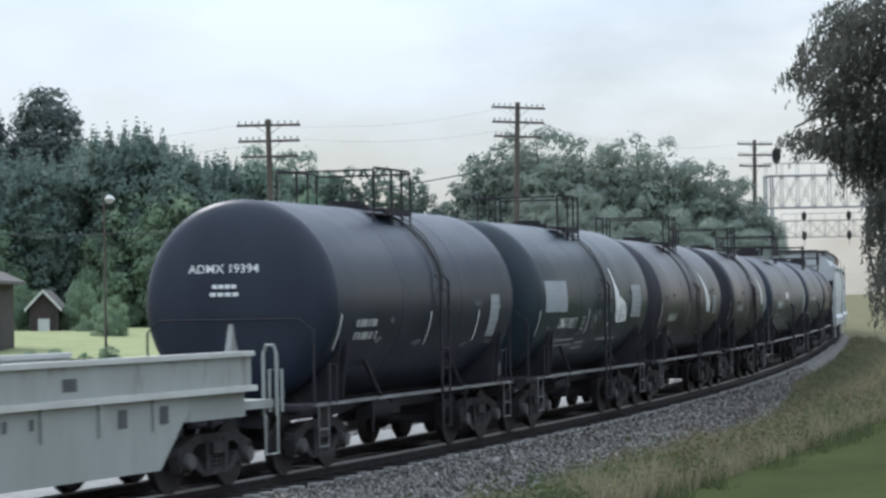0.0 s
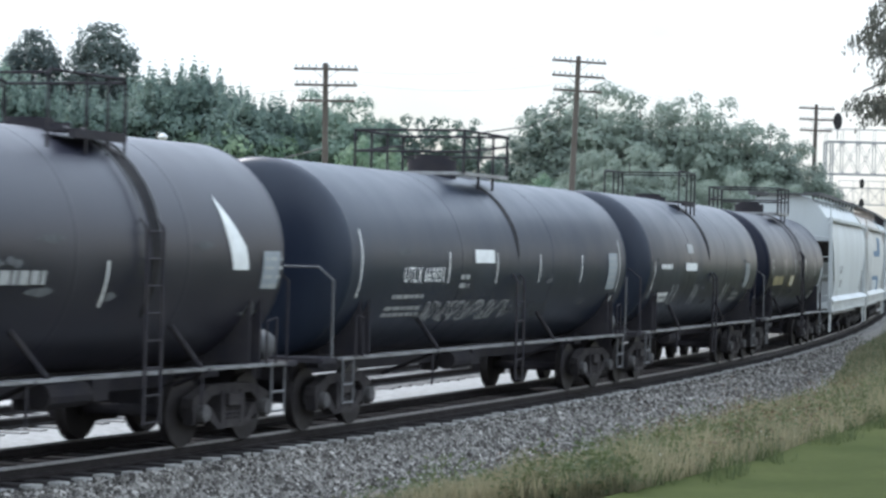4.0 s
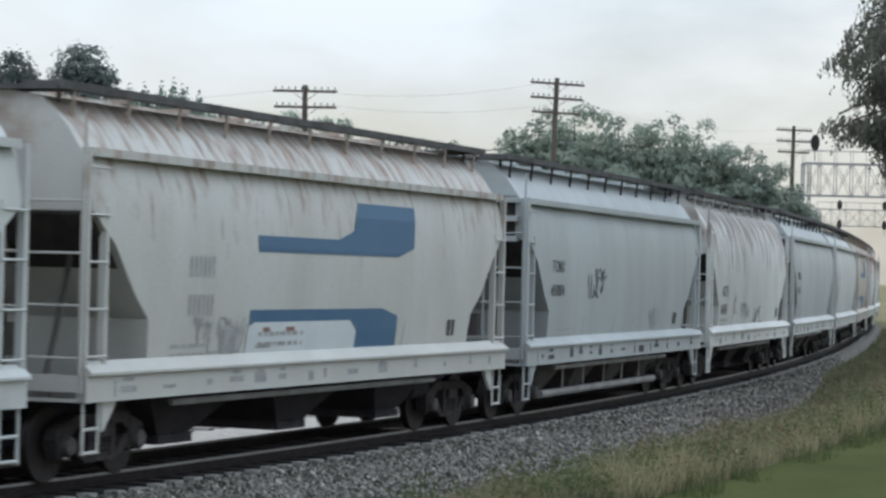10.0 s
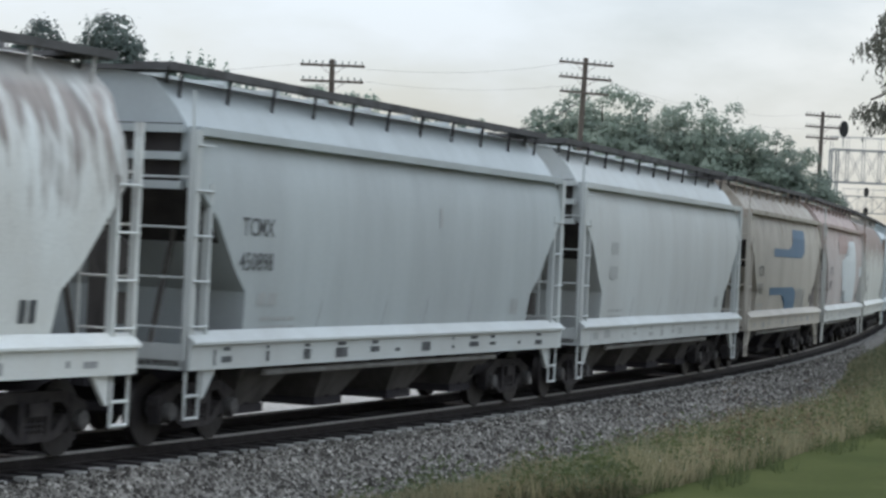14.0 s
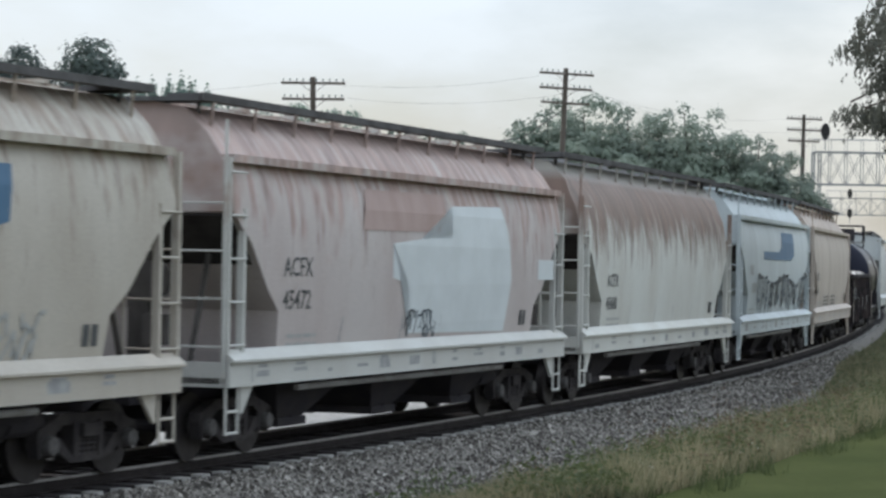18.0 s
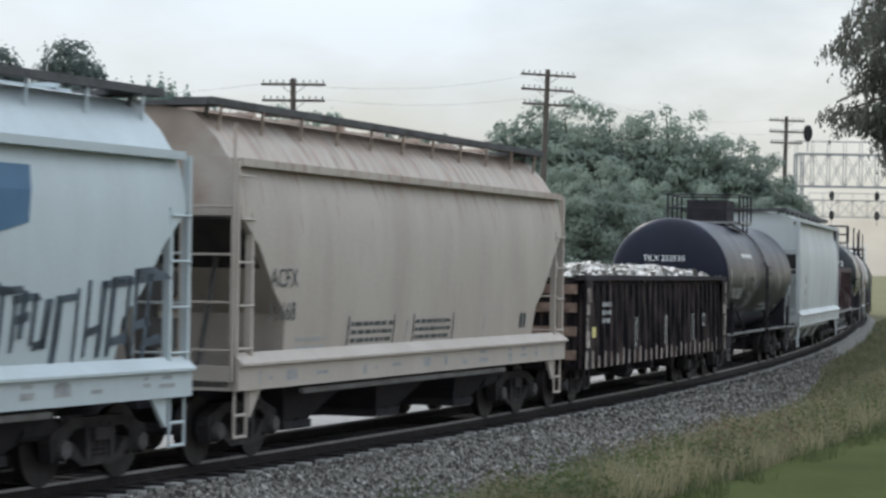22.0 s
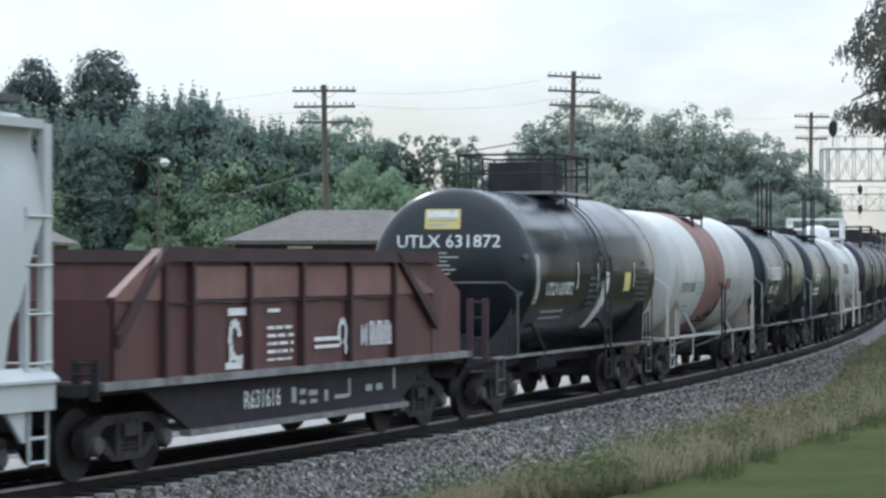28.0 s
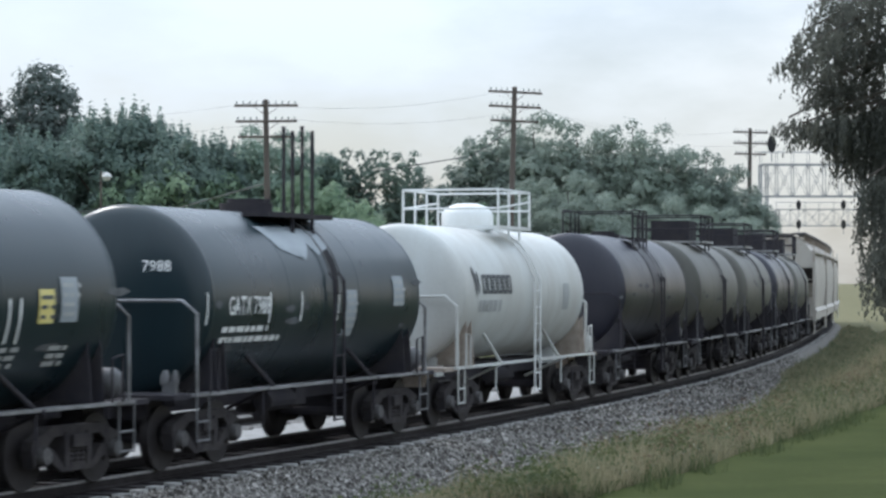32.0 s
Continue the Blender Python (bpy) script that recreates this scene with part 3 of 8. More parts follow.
xs, ys = graded(-2600, 2600, -26, 44, 1.6), graded(-900, 4300, 14, 150, 2.0)
verts = [(x, y, land(x, y) + 0.05 * noise.noise(Vector((x * 0.3, y * 0.3, 0)))) for y in ys for x in xs]
nx = len(xs)
faces = [(j * nx + i, j * nx + i + 1, (j + 1) * nx + i + 1, (j + 1) * nx + i) for j in range(len(ys) - 1) for i in range(nx - 1)]
me = bpy.data.meshes.new("ground")
me.from_pydata(verts, [], faces)
me.materials.append(M["ground"])
me.shade_smooth()
tagged(new("ground", me), "rough green and straw-coloured grass beside the railway", "grass", kind="structure")

verts, faces = [], []
for j in range(30):
    for i in range(26):
        x, y = -58 + 2 * i + 1.2 * noise.noise(Vector((j * 0.4, i * 0.3, 2))), 112 + 2.2 * j
        verts.append((x, y, land(x, y) + 0.13))
faces = [(j * 26 + i, j * 26 + i + 1, j * 26 + i + 27, j * 26 + i + 26) for j in range(29) for i in range(25)]
me = bpy.data.meshes.new("meadow_ground")
me.from_pydata(verts, [], faces)
me.materials.append(M["meadow"])
me.shade_smooth()
tagged(new("meadow_ground", me), "pale sunlit mown grass behind the houses", "lawn", kind="structure")

verts, faces, offs = [], [], [7.3, 7.8, 8.5, 10, 12, 15, 19, 24, 30, 40]
for i in range(70):
    for w in offs:
        x, y = on_line(-60 + 3 * i, w + 0.25 * noise.noise(Vector((i * 0.5, 0, 7))))
        verts.append((x, y, rise(w) + 0.075 + 0.02 * noise.noise(Vector((x, y, 1)))))
for i in range(69):
    for j in range(len(offs) - 1):
        k = i * len(offs) + j
        faces.append((k, k + 1, k + len(offs) + 1, k + len(offs)))
me = bpy.data.meshes.new("lawn_ground")
me.from_pydata(verts, [], faces)
me.materials.append(M["lawn"])
me.shade_smooth()
tagged(new("lawn_ground", me), "smooth mown green lawn above the bank", "lawn", kind="structure")

bm = bmesh.new()
rings, s = [], -60
while s <= 420:
    keep = 1.0 if s < 18 else max(0.22, 1 - (s - 18) / 40)
    rings.append([(*on_line(s, 1.3 + (w - 1.3) * keep if w > 1.3 else w), z) for w, z in ((4.4, -0.75), (3.8, -0.60), (2.65, -0.53), (1.75, -0.23), (1.35, -0.20), (-2.0, -0.22), (-2.0, -0.75))])
    s += 3
loft(bm, rings)
ballast = part("ballast", bm, "ballast", None, smooth=True)
tagged(ballast, "grey crushed-stone ballast bed under the near track", "ballast", kind="structure")
# a dark strip between the ties: oil, plus the train's shadow as colour
bm = bmesh.new()
sweep(bm, [(1.22, -0.23), (1.16, -0.185), (-1.25, -0.185), (-1.3, -0.23)], -60, 420, 3)
tagged(part("oily_shaded_ballast", bm, "oily", None, smooth=True), "oil-soaked stone between the ties, darkened in colour for the train's shade", "ballast", kind="structure")
# the far bed, its sunlit look painted as a paler stone
bm = bmesh.new()
sweep(bm, [(-2.0, -0.75), (-2.0, -0.24), (-2.5, -0.185), (-6.2, -0.185), (-9.5, -0.42), (-10.5, -0.75)], -60, 420, 3)
tagged(part("far_ballast", bm, "sunlit_ballast", None, smooth=True), "crushed stone under the far track and beside it, coloured pale for sunlight", "ballast", kind="structure")

# loose stones over the near shoulder
rnd = random.Random(4)
pts, fcs = [], []
for i in range(34000):
    s = -14 + 100 * rnd.random() ** 1.7
    if s > 36 and rnd.random() < (s - 36) / 24:
        continue
    w = 1.24 + (rnd.uniform(0, 1.9) + 0.9 * rnd.random() ** 6)
    z = -0.20 - (w - 1.24) * 0.05 if w < 1.75 else -0.23 - (w - 1.75) * 0.33 if w < 2.65 else -0.53 - (w - 2.65) * 0.06
    x, y = on_line(s, 1.3 + (w - 1.3) * (1.0 if s < 18 else max(0.22, 1 - (s - 18) / 40)))
    r = rnd.uniform(0.018, 0.042) * (1 + 0.9 * rnd.random() ** 5) * (1 + s / 300)
    k = len(pts)
    t = rnd.random() * 6.28
    for dx, dy, dz in ((1, 0, -0.4), (-0.5, 0.9, -0.4), (-0.6, -0.8, -0.4), (0.5, 0.3, 0.6), (-0.4, -0.1, 0.8)):
        c, q = math.cos(t), math.sin(t)
        j = rnd.uniform(0.7, 1.2) * r
        pts.append((x + (dx * c - dy * q) * j, y + (dx * q + dy * c) * j, z + dz * j))
    fcs += [(k, k + 1, k + 4), (k + 1, k + 2, k + 4), (k + 2, k + 3, k + 4), (k + 3, k, k + 4), (k, k + 3, k + 2)]
me = bpy.data.meshes.new("ballast_stones")
me.from_pydata(pts, [], fcs)
me.materials.append(M["stone"])
tagged(new("ballast_stones", me), "loose angular grey stones on the ballast shoulder", "stones", kind="stuff")

def tie_of(middle_tone, end_tone):
    """A tie whose ends take their own tone, to paint in caught skylight."""
    bm = bmesh.new()
    loft(bm, [[(-0.115, y, -0.30), (0.115, y, -0.30), (0.115, y, -0.162), (0.105, y, -0.155), (-0.105, y, -0.155), (-0.115, y, -0.162)] for y in (-1.30, -1.285, -1.14, 1.14, 1.285, 1.30)])
    me = mesh_of("tie", bm)
    me.materials.append(M[middle_tone])
    me.materials.append(M[end_tone])
    for f in me.polygons:
        f.material_index = 1 if abs(f.center.y) > 1.15 else 0
    return me


for name, middle, first, last, gap, tie_mesh in (("near_track", 0.0, -17, 96, 0.56, tie_of("tie", "tie_end")), ("far_track", -4.3, -12, 60, 0.62, tie_of("pale_tie", "pale_tie"))):
    track = thing(name, "railway track of steel rails on dark wooden ties", "railway track", kind="structure")
    for w in (-0.7525, 0.7525):
        bm = bmesh.new()
        sweep(bm, [(0.07, -0.155), (0.07, -0.135), (0.012, -0.12), (0.012, -0.04), (0.036, -0.03), (-0.036, -0.03), (-0.012, -0.04), (-0.012, -0.12), (-0.07, -0.135), (-0.07, -0.155)], -60, 420, 2, middle + w)
        rail = part("rail", bm, "rail", track, "rusty brown steel rail")
        bm = bmesh.new()
        sweep(bm, [(0.037, -0.03), (0.030, 0.0), (-0.030, 0.0), (-0.037, -0.03)], -60, 420, 2, middle + w)
        part("rail_head", bm, "railhead", rail, "polished running surface")
    s = first
    while s < last:
        h = heading(s)
        tie = part("tie", tie_mesh, "", track)
        x, y = on_line(s, middle + rnd.uniform(-0.06, 0.06))
        tie.matrix_basis = pose(x, y, rnd.uniform(-0.012, 0.008), 0, 0, math.degrees(h) + rnd.uniform(-1, 1))
        s += gap


# ---- the train ----
TRAIN = []          # things and where their middle and trucks sit along the train


def put_on_train(car, q0, q1, truck):
    TRAIN.append((car, 0.5 * (q0 + q1), truck))


SHARED = {}


def shared(key, make, material_name, smooth=False):
    if key not in SHARED:
        bm = bmesh.new()
        make(bm)
        SHARED[key] = mesh_of(key, bm, smooth)
        SHARED[key].materials.append(M[material_name])
    return SHARED[key]


def make_side_frame(bm):
    """A cast frame: a bowed top member, a dropped bottom member and two columns, with openings between them."""
    top = [(-1.12, 0.50), (-1.10, 0.62), (-0.62, 0.78), (0.62, 0.78), (1.10, 0.62), (1.12, 0.50), (0.80, 0.50), (0.56, 0.65), (-0.56, 0.65), (-0.80, 0.50)]
    low = [(-0.74, 0.50), (-0.74, 0.38), (-0.40, 0.20), (0.40, 0.20), (0.74, 0.38), (0.74, 0.50), (0.62, 0.50), (0.36, 0.29), (-0.36, 0.29), (-0.62, 0.50)]
    for outline in (top, low):
        k = len(outline) // 2
        for a in range(k - 1):
            b = len(outline) - 1 - a
            slab(bm, [outline[a], outline[a + 1], outline[b - 1], outline[b]], -0.085, 0.085)
        slab(bm, [outline[k - 1], outline[k], outline[k + 1] if k + 1 < len(outline) else outline[0]], -0.085, 0.085)
    for x in (-0.28, 0.28):
        box(bm, x - 0.06, x + 0.06, -0.10, 0.10, 0.26, 0.70)
    box(bm, -0.21, 0.21, -0.15, 0.15, 0.50, 0.66)
    for x in (-0.9, 0.9):
        slab(bm, [(x - 0.21, 0.54), (x - 0.17, 0.28), (x - 0.11, 0.28), (x - 0.12, 0.54)], -0.08, 0.08)
        slab(bm, [(x + 0.21, 0.54), (x + 0.17, 0.28), (x + 0.11, 0.28), (x + 0.12, 0.54)], -0.08, 0.08)


def make_springs(bm):
    for x in (-0.14, 0, 0.14):
        loft(bm, [[(x + q * math.cos(6.2832 * i / 7), -0.05 + q * math.sin(6.2832 * i / 7), 0.28 + 0.03 * k) for i in range(7)] for k, q in enumerate((0.06, 0.045) * 4)])


def make_cap(bm):
    loft(bm, [[(q * math.cos(6.2832 * i / 10), y, 0.43 + q * math.sin(6.2832 * i / 10)) for i in range(10)] for y, q in ((-0.19, 0.05), (-0.18, 0.11), (-0.10, 0.12), (0.10, 0.12), (0.18, 0.11), (0.19, 0.05))])


def make_wheel(bm):
    loft(bm, [[(r * math.cos(6.2832 * i / 24), y, r * math.sin(6.2832 * i / 24)) for i in range(24)] for y, r in ((-0.07, 0.30), (-0.07, 0.42), (0.045, 0.43), (0.045, 0.455), (0.075, 0.455), (0.075, 0.30))])
    rod(bm, (0, -0.12, 0), (0, 0.10, 0), 0.12, 12)


def make_axle(bm):
    rod(bm, (0, -0.75, 0), (0, 0.75, 0), 0.08, 10)


def make_bolster(bm):
    box(bm, -0.2, 0.2, -1.05, 1.05, 0.45, 0.72)
    rod(bm, (0, 0, 0.72), (0, 0, 0.86), 0.2, 12)


def make_coupler(bm):
    box(bm, -0.45, 0.25, -0.09, 0.09, 0.78, 0.98)
    slab(bm, [(0.2, 0.74), (0.50, 0.74), (0.56, 0.80), (0.56, 0.98), (0.50, 1.02), (0.2, 1.02)], -0.17, 0.17)
    rod(bm, (0.1, -0.25, 0.78), (0.42, -0.22, 0.55), 0.03, 6)


WHEELS = {}      # by their place in the truck


def add_truck(car, x):
    truck = part("truck", shared("bolster", make_bolster, "under"), "", car, "grimy cast-steel truck", m=pose(x, 0, 0))
    for y in (-1.0, 1.0):
        part("side_frame", shared("side_frame", make_side_frame, "truck"), "", truck, m=pose(0, y, 0))
        part("spring_nest", shared("springs", make_springs, "truck"), "", truck, m=pose(0, y, 0))["kind"] = "stuff"
        for dx in (-0.9, 0.9):
            part("bearing_cap", shared("bearing_cap", make_cap, "cap", True), "", truck, m=pose(dx, y, 0))
    for dx in (-0.9, 0.9):
        part("axle", shared("axle", make_axle, "under"), "", truck, m=pose(dx, 0, 0.43))
        for y, turn in ((-0.75, 180), (0.75, 0)):
            wheel = part("wheel", shared("wheel", make_wheel, "steel", True), "", truck, "worn steel wheel", m=pose(dx, y, 0.43, 0, 0, turn))
            WHEELS.setdefault((dx, y, turn), []).append(wheel)


def add_coupler(car, L):
    for sx, turn in ((1, 0), (-1, 180)):
        part("coupler", shared("coupler", make_coupler, "under"), "", car, "dark knuckle coupler", m=pose(sx * (L / 2 - 0.42), 0, 0, 0, 0, turn))


def side_mark(car, cells, skin, material_name, name="marking", label="", cuts=()):
    """Flat marks on the near side: outlines in x and z, laid on the surface whose half width at height z is skin(z)."""
    bm = bmesh.new()
    for outline in cells:
        bm.faces.new([bm.verts.new((x, 0, z)) for x, z in outline])
    bmesh.ops.triangulate(bm, faces=bm.faces)
    for z in cuts:
        bmesh.ops.bisect_plane(bm, geom=bm.verts[:] + bm.edges[:] + bm.faces[:], plane_co=(0, 0, z), plane_no=(0, 0, 1))
    for v in bm.verts:
        v.co.y = -skin(v.co.z)
    me = bpy.data.meshes.new(name)
    bm.to_mesh(me)
    bm.free()
    ob = part(name, me, material_name, car, label)
    if len(cells) > 3:
        ob["kind"] = "stuff"
    return ob


def rect(x, z, w, h, lean=0.0):
    return [(x - w / 2 - lean, z - h / 2), (x + w / 2 - lean, z - h / 2), (x + w / 2 + lean, z + h / 2), (x - w / 2 + lean, z + h / 2)]


def side_text(car, body, x, z, size, skin, material_name, wide=0.8, label=""):
    pts, fcs = lettering(body)
    me = bpy.data.meshes.new("lettering")
    me.from_pydata([(x + px * size * wide, -skin(z + py * size), z + py * size) for px, py in pts], [], fcs)
    ob = part("lettering", me, material_name, car, label)
    ob["kind"] = "stuff"
    return ob


def end_text(car, body, x, y, z, size, material_name, wide=0.8):
    pts, fcs = lettering(body)
    me = bpy.data.meshes.new("lettering")
    me.from_pydata([(x(y - px * size * wide, z + py * size) if callable(x) else x, y - px * size * wide, z + py * size) for px, py in pts], [], fcs)
    ob = part("lettering", me, material_name, car)
    ob["kind"] = "stuff"
    return ob


def lines_of_bars(x, z, w, rows, gap=0.1, h=0.04, seed=1):
    """Rows of short bars for small print that cannot be read."""
    r, out = random.Random(seed), []
    for i in range(rows):
        u = x
        while u < x + w:
            d = r.uniform(0.08, 0.3)
            out.append(rect(u + d / 2, z - i * gap, min(d, x + w - u + 0.05), h))
            u += d + 0.05
    return out


def tank_car(q0, q1, D, top, paint, label, platform="cage", ends=1.0, marks=None, ladder_up=True, pale=False, rings=None, marked_from=None):
    L, R = q1 - q0, D / 2
    zc, half = top - R, (q1 - q0) / 2 - 0.62 * ends
    middle = (q0 + q1) / 2
    car = thing("tank_car", label, "tank car", "tank cars of the train")
    rim = "tank_white" if pale else "edge"
    dome = 0.112 * D
    curve = [(0.0, 0.012), (0.02, 0.25), (0.09, 0.46), (0.19, 0.64), (0.31, 0.79), (0.43, 0.885), (0.56, 0.945), (0.70, 0.979), (0.85, 0.996), (1.0, 1.0)]
    # the seams between the shell and its two heads, and the shell's middle
    x0, x1 = (rings[0] - middle, rings[1] - middle) if rings else (-half + dome, half - dome)
    xm = (x0 + x1) / 2
    prof = [(x0 - dome + dome * u, R * k) for u, k in curve] + [(x0 + (x1 - x0) * i / 8, R) for i in range(1, 8)]
    prof += [(x1 + dome - dome * u, R * k) for u, k in curve[::-1]]
    bm = bmesh.new()
    lathe(bm, prof, zc, 56)
    shell = part("tank_shell", bm, paint, car, smooth=True)
    for k, x in enumerate((x0, x0 + (x1 - x0) * 0.33, x0 + (x1 - x0) * 0.67, x1)):
        bm = bmesh.new()
        ring = [[(x + dx, (R + dr) * math.cos(6.2832 * i / 56), zc + (R + dr) * math.sin(6.2832 * i / 56)) for i in range(56)] for dx, dr in ((-0.03, 0.0), (-0.02, 0.004), (0.02, 0.004), (0.03, 0.0))]
        loft(bm, ring, caps=False)
        part("weld_seam", bm, paint, shell, smooth=True)
    # frame, side walks, steps
    W = min(R, 1.43)
    bm = bmesh.new()
    box(bm, -L / 2 + 0.35, L / 2 - 0.35, -0.3, 0.3, 0.72, 1.02)
    part("centre_sill", bm, "under", car)
    for sy in (1, -1):
        bm = bmesh.new()
        y0, y1 = sorted((sy * (W - 0.20), sy * (W - 0.01)))
        box(bm, -half + 0.3, half - 0.3, y0, y1, 1.01, 1.05)
        part("side_walk", bm, rim, car, "worn steel side walk")
    for sx in (1, -1):
        bm = bmesh.new()
        xa, xb = sorted((sx * (L / 2 - 1.35), sx * (L / 2 - 0.4)))
        box(bm, xa, xb, -W + 0.1, W - 0.1, 0.98, 1.05)
        box(bm, xa + 0.2, xb - 0.2, -0.75, 0.75, 0.7, 0.98)
        part("end_platform", bm, "under" if not pale else "tan_plate", car)
        bm = bmesh.new()
        tx = sx * (L / 2 - 1.85)
        slab(bm, [(tx - 0.22, 0.85), (tx + 0.22, 0.85), (tx + 0.14, zc - R * 0.74), (tx - 0.14, zc - R * 0.74)], -R * 0.5, R * 0.5)
        part("saddle", bm, "under" if not pale else "white", car)
        bm = bmesh.new()
        hx = x0 - dome - 0.13 if sx < 0 else x1 + dome + 0.13
        pipe(bm, [(hx, -W + 0.05, 1.05), (hx, -W + 0.05, 2.16), (hx, -W + 0.28, 2.34), (hx, W - 0.28, 2.34), (hx, W - 0.05, 2.16), (hx, W - 0.05, 1.05)], 0.034 if pale else 0.028 if platform == "posts" else 0.020)
        part("end_handrail", bm, rim if pale or platform == "posts" else "under" if platform == "walk" else "dull_edge", car, "bent steel end handrail")
        for sy in (1, -1):
            bm = bmesh.new()
            fx = sx * (L / 2 - 1.15)
            for dx in (-0.2, 0.2):
                rod(bm, (fx + dx, sy * (W - 0.02), 1.03), (fx + dx, sy * (W - 0.02), 0.38), 0.018)
            for z in (0.40, 0.66):
                rod(bm, (fx - 0.2, sy * (W - 0.02), z), (fx + 0.2, sy * (W - 0.02), z), 0.018)
            part("sill_step", bm, rim if pale else "dull_edge", car)
            bm = bmesh.new()
            gx = sx * (L / 2 - 1.6)
            pipe(bm, [(gx, sy * (W + 0.02), 1.05), (gx, sy * (W + 0.02), 1.62), (gx + sx * 0.28, sy * (W + 0.02), 1.66), (gx + sx * 0.28, sy * (W + 0.02), 1.05)], 0.02)
            part("grab_rail", bm, rim if pale else "under", car)
        for sy in (1, -1):
            arc = [(sy * R * math.cos(radians(a)), zc - R * math.sin(radians(a))) for a in (22, 32, 42, 52, 60)]
            rim_line = [(sy * min(W - 0.03, R * 0.97), 1.06)] + arc + [(sy * 0.45, 1.06)]
            for dx in (-0.17, 0.15):
                bm = bmesh.new()
                loft(bm, [[(tx + dx + d, y, z) for y, z in rim_line] for d in (0, 0.025)])
                part("bolster_web", bm, "under" if not pale else "tan_plate", car)
        add_truck(car, tx)
    # braces slanting from the shell down to the side walk
    for x in (-half * 0.50, half * 0.30):
        for sy in (1, -1):
            bm = bmesh.new()
            rod(bm, (x, sy * R * 0.80, zc - R * 0.58), (x + 0.62, sy * (W - 0.08), 1.05), 0.035, 6)
            part("side_brace", bm, rim if pale else "under", car)
    # brace pipes below the side walk
    for x in (-half * 0.45, half * 0.45):
        bm = bmesh.new()
        rod(bm, (x, -W, 1.02), (x + 0.35, -0.35, 0.62), 0.03)
        rod(bm, (x - 0.1, -W + 0.05, 1.02), (x - 0.1, -W + 0.05, 0.5), 0.02)
        part("frame_brace", bm, rim if pale else "under", car)
    bm = bmesh.new()
    rod(bm, (-0.5, -0.5, 0.75), (0.5, -0.5, 0.75), 0.16, 12)
    box(bm, 0.6, 1.0, -0.6, -0.3, 0.65, 0.95)
    part("brake_cylinder", bm, "under", car)
    bm = bmesh.new()
    px = L / 2 - 0.95
    loft(bm, [[(px + q * math.cos(6.2832 * i / 14), y, 1.27 + q * math.sin(6.2832 * i / 14)) for i in range(14)] for y, q in ((-1.22, 0.06), (-1.18, 0.16), (-1.10, 0.21), (-0.55, 0.21), (-0.47, 0.16), (-0.43, 0.06))])
    part("air_reservoir", bm, "dull_edge" if not pale else "tank_white", car, "round-ended air reservoir", smooth=True)
    if platform == "posts":
        bm = bmesh.new()
        vx = -L / 2 + 0.80
        box(bm, vx - 0.05, vx + 0.05, -1.12, -0.92, 1.05, 1.22)
        for y, q in ((-1.10, 0.05), (-0.95, 0.07)):
            loft(bm, [[(vx + k * math.cos(6.2832 * i / 10), y + k * math.sin(6.2832 * i / 10), z) for i in range(10)] for z, k in ((1.18, q), (1.30, q), (1.38, q * 0.5))])
        part("brake_valve", bm, "dull_edge", car, "small pale brake valve on the end platform", smooth=True)
    bm = bmesh.new()
    rod(bm, (0, 0, 0.55), (0, 0, zc - R + 0.1), 0.16, 12)
    part("outlet_valve", bm, "under", car)
    add_coupler(car, L)
    # fittings on top
    before = set(car.children)
    dark = "under" if not pale else "grimy" if platform == "walk" else "white"
    bm = bmesh.new()
    lid = 0.04 if platform == "walk" else 0.14 if platform == "posts" else 0.27
    rod(bm, (0, 0, top - 0.08), (0, 0, top + lid), 0.42, 16)
    rod(bm, (0, 0, top + lid), (0, 0, top + lid + 0.07), 0.30, 16)
    part("manway", bm, dark, car, smooth=True)
    bm = bmesh.new()
    rod(bm, (0.85, 0.1, top - 0.06), (0.85, 0.1, top + (0.10 if platform == "walk" else 0.24)), 0.15, 10)
    part("vent_valve", bm, dark, car)
    if platform in ("cage", "house", "tall"):
        px = 1.15
        deck = part("top_platform", frame_of_platform(px, top), "grating" if not pale else "white", car)
        for y in (-0.78, 0.78):
            bm = bmesh.new()
            box(bm, -px + 0.06, px - 0.06, y - 0.16, y + 0.16, top, top + 0.02)
            part("tread", bm, "grating" if not pale else "white", deck)
        hr = {"cage": 0.72, "tall": 0.74, "house": 0.75}[platform]
        for sy in (-1, 1):
            bm = bmesh.new()
            pipe(bm, [(-px, sy * 0.98, top), (-px, sy * 0.98, top + hr), (px, sy * 0.98, top + hr), (px, sy * 0.98, top)], 0.026)
            rail = part("platform_rail", bm, dark, car)
            bm = bmesh.new()
            rod(bm, (-px, sy * 0.98, top + hr / 2), (px, sy * 0.98, top + 0.55), 0.022)
            part("mid_rail", bm, dark, rail)
            for x in (-px / 3, px / 3):
                bm = bmesh.new()
                rod(bm, (x, sy * 0.98, top - 0.25), (x, sy * 0.98, top + hr), 0.024)
                part("rail_post", bm, dark, rail)
        for x in (-px, px):
            for z in (hr / 2, hr):
                bm = bmesh.new()
                rod(bm, (x, -0.98, top + z), (x, 0.98, top + z), 0.024)
                part("platform_end_rail", bm, dark, car)
    if platform == "posts":
        for x, y, tall in ((-0.25, -0.9, 1.25), (0.1, -0.6, 1.35), (0.55, -0.9, 1.3), (0.85, -0.6, 1.4)):
            bm = bmesh.new()
            rod(bm, (x, y, top - 0.4), (x, y, top + tall), 0.032, 6)
            part("stand_post", bm, dark, car)
        bm = bmesh.new()
        box(bm, -1.3, 1.3, -0.95, -0.5, top - 0.1, top - 0.03)
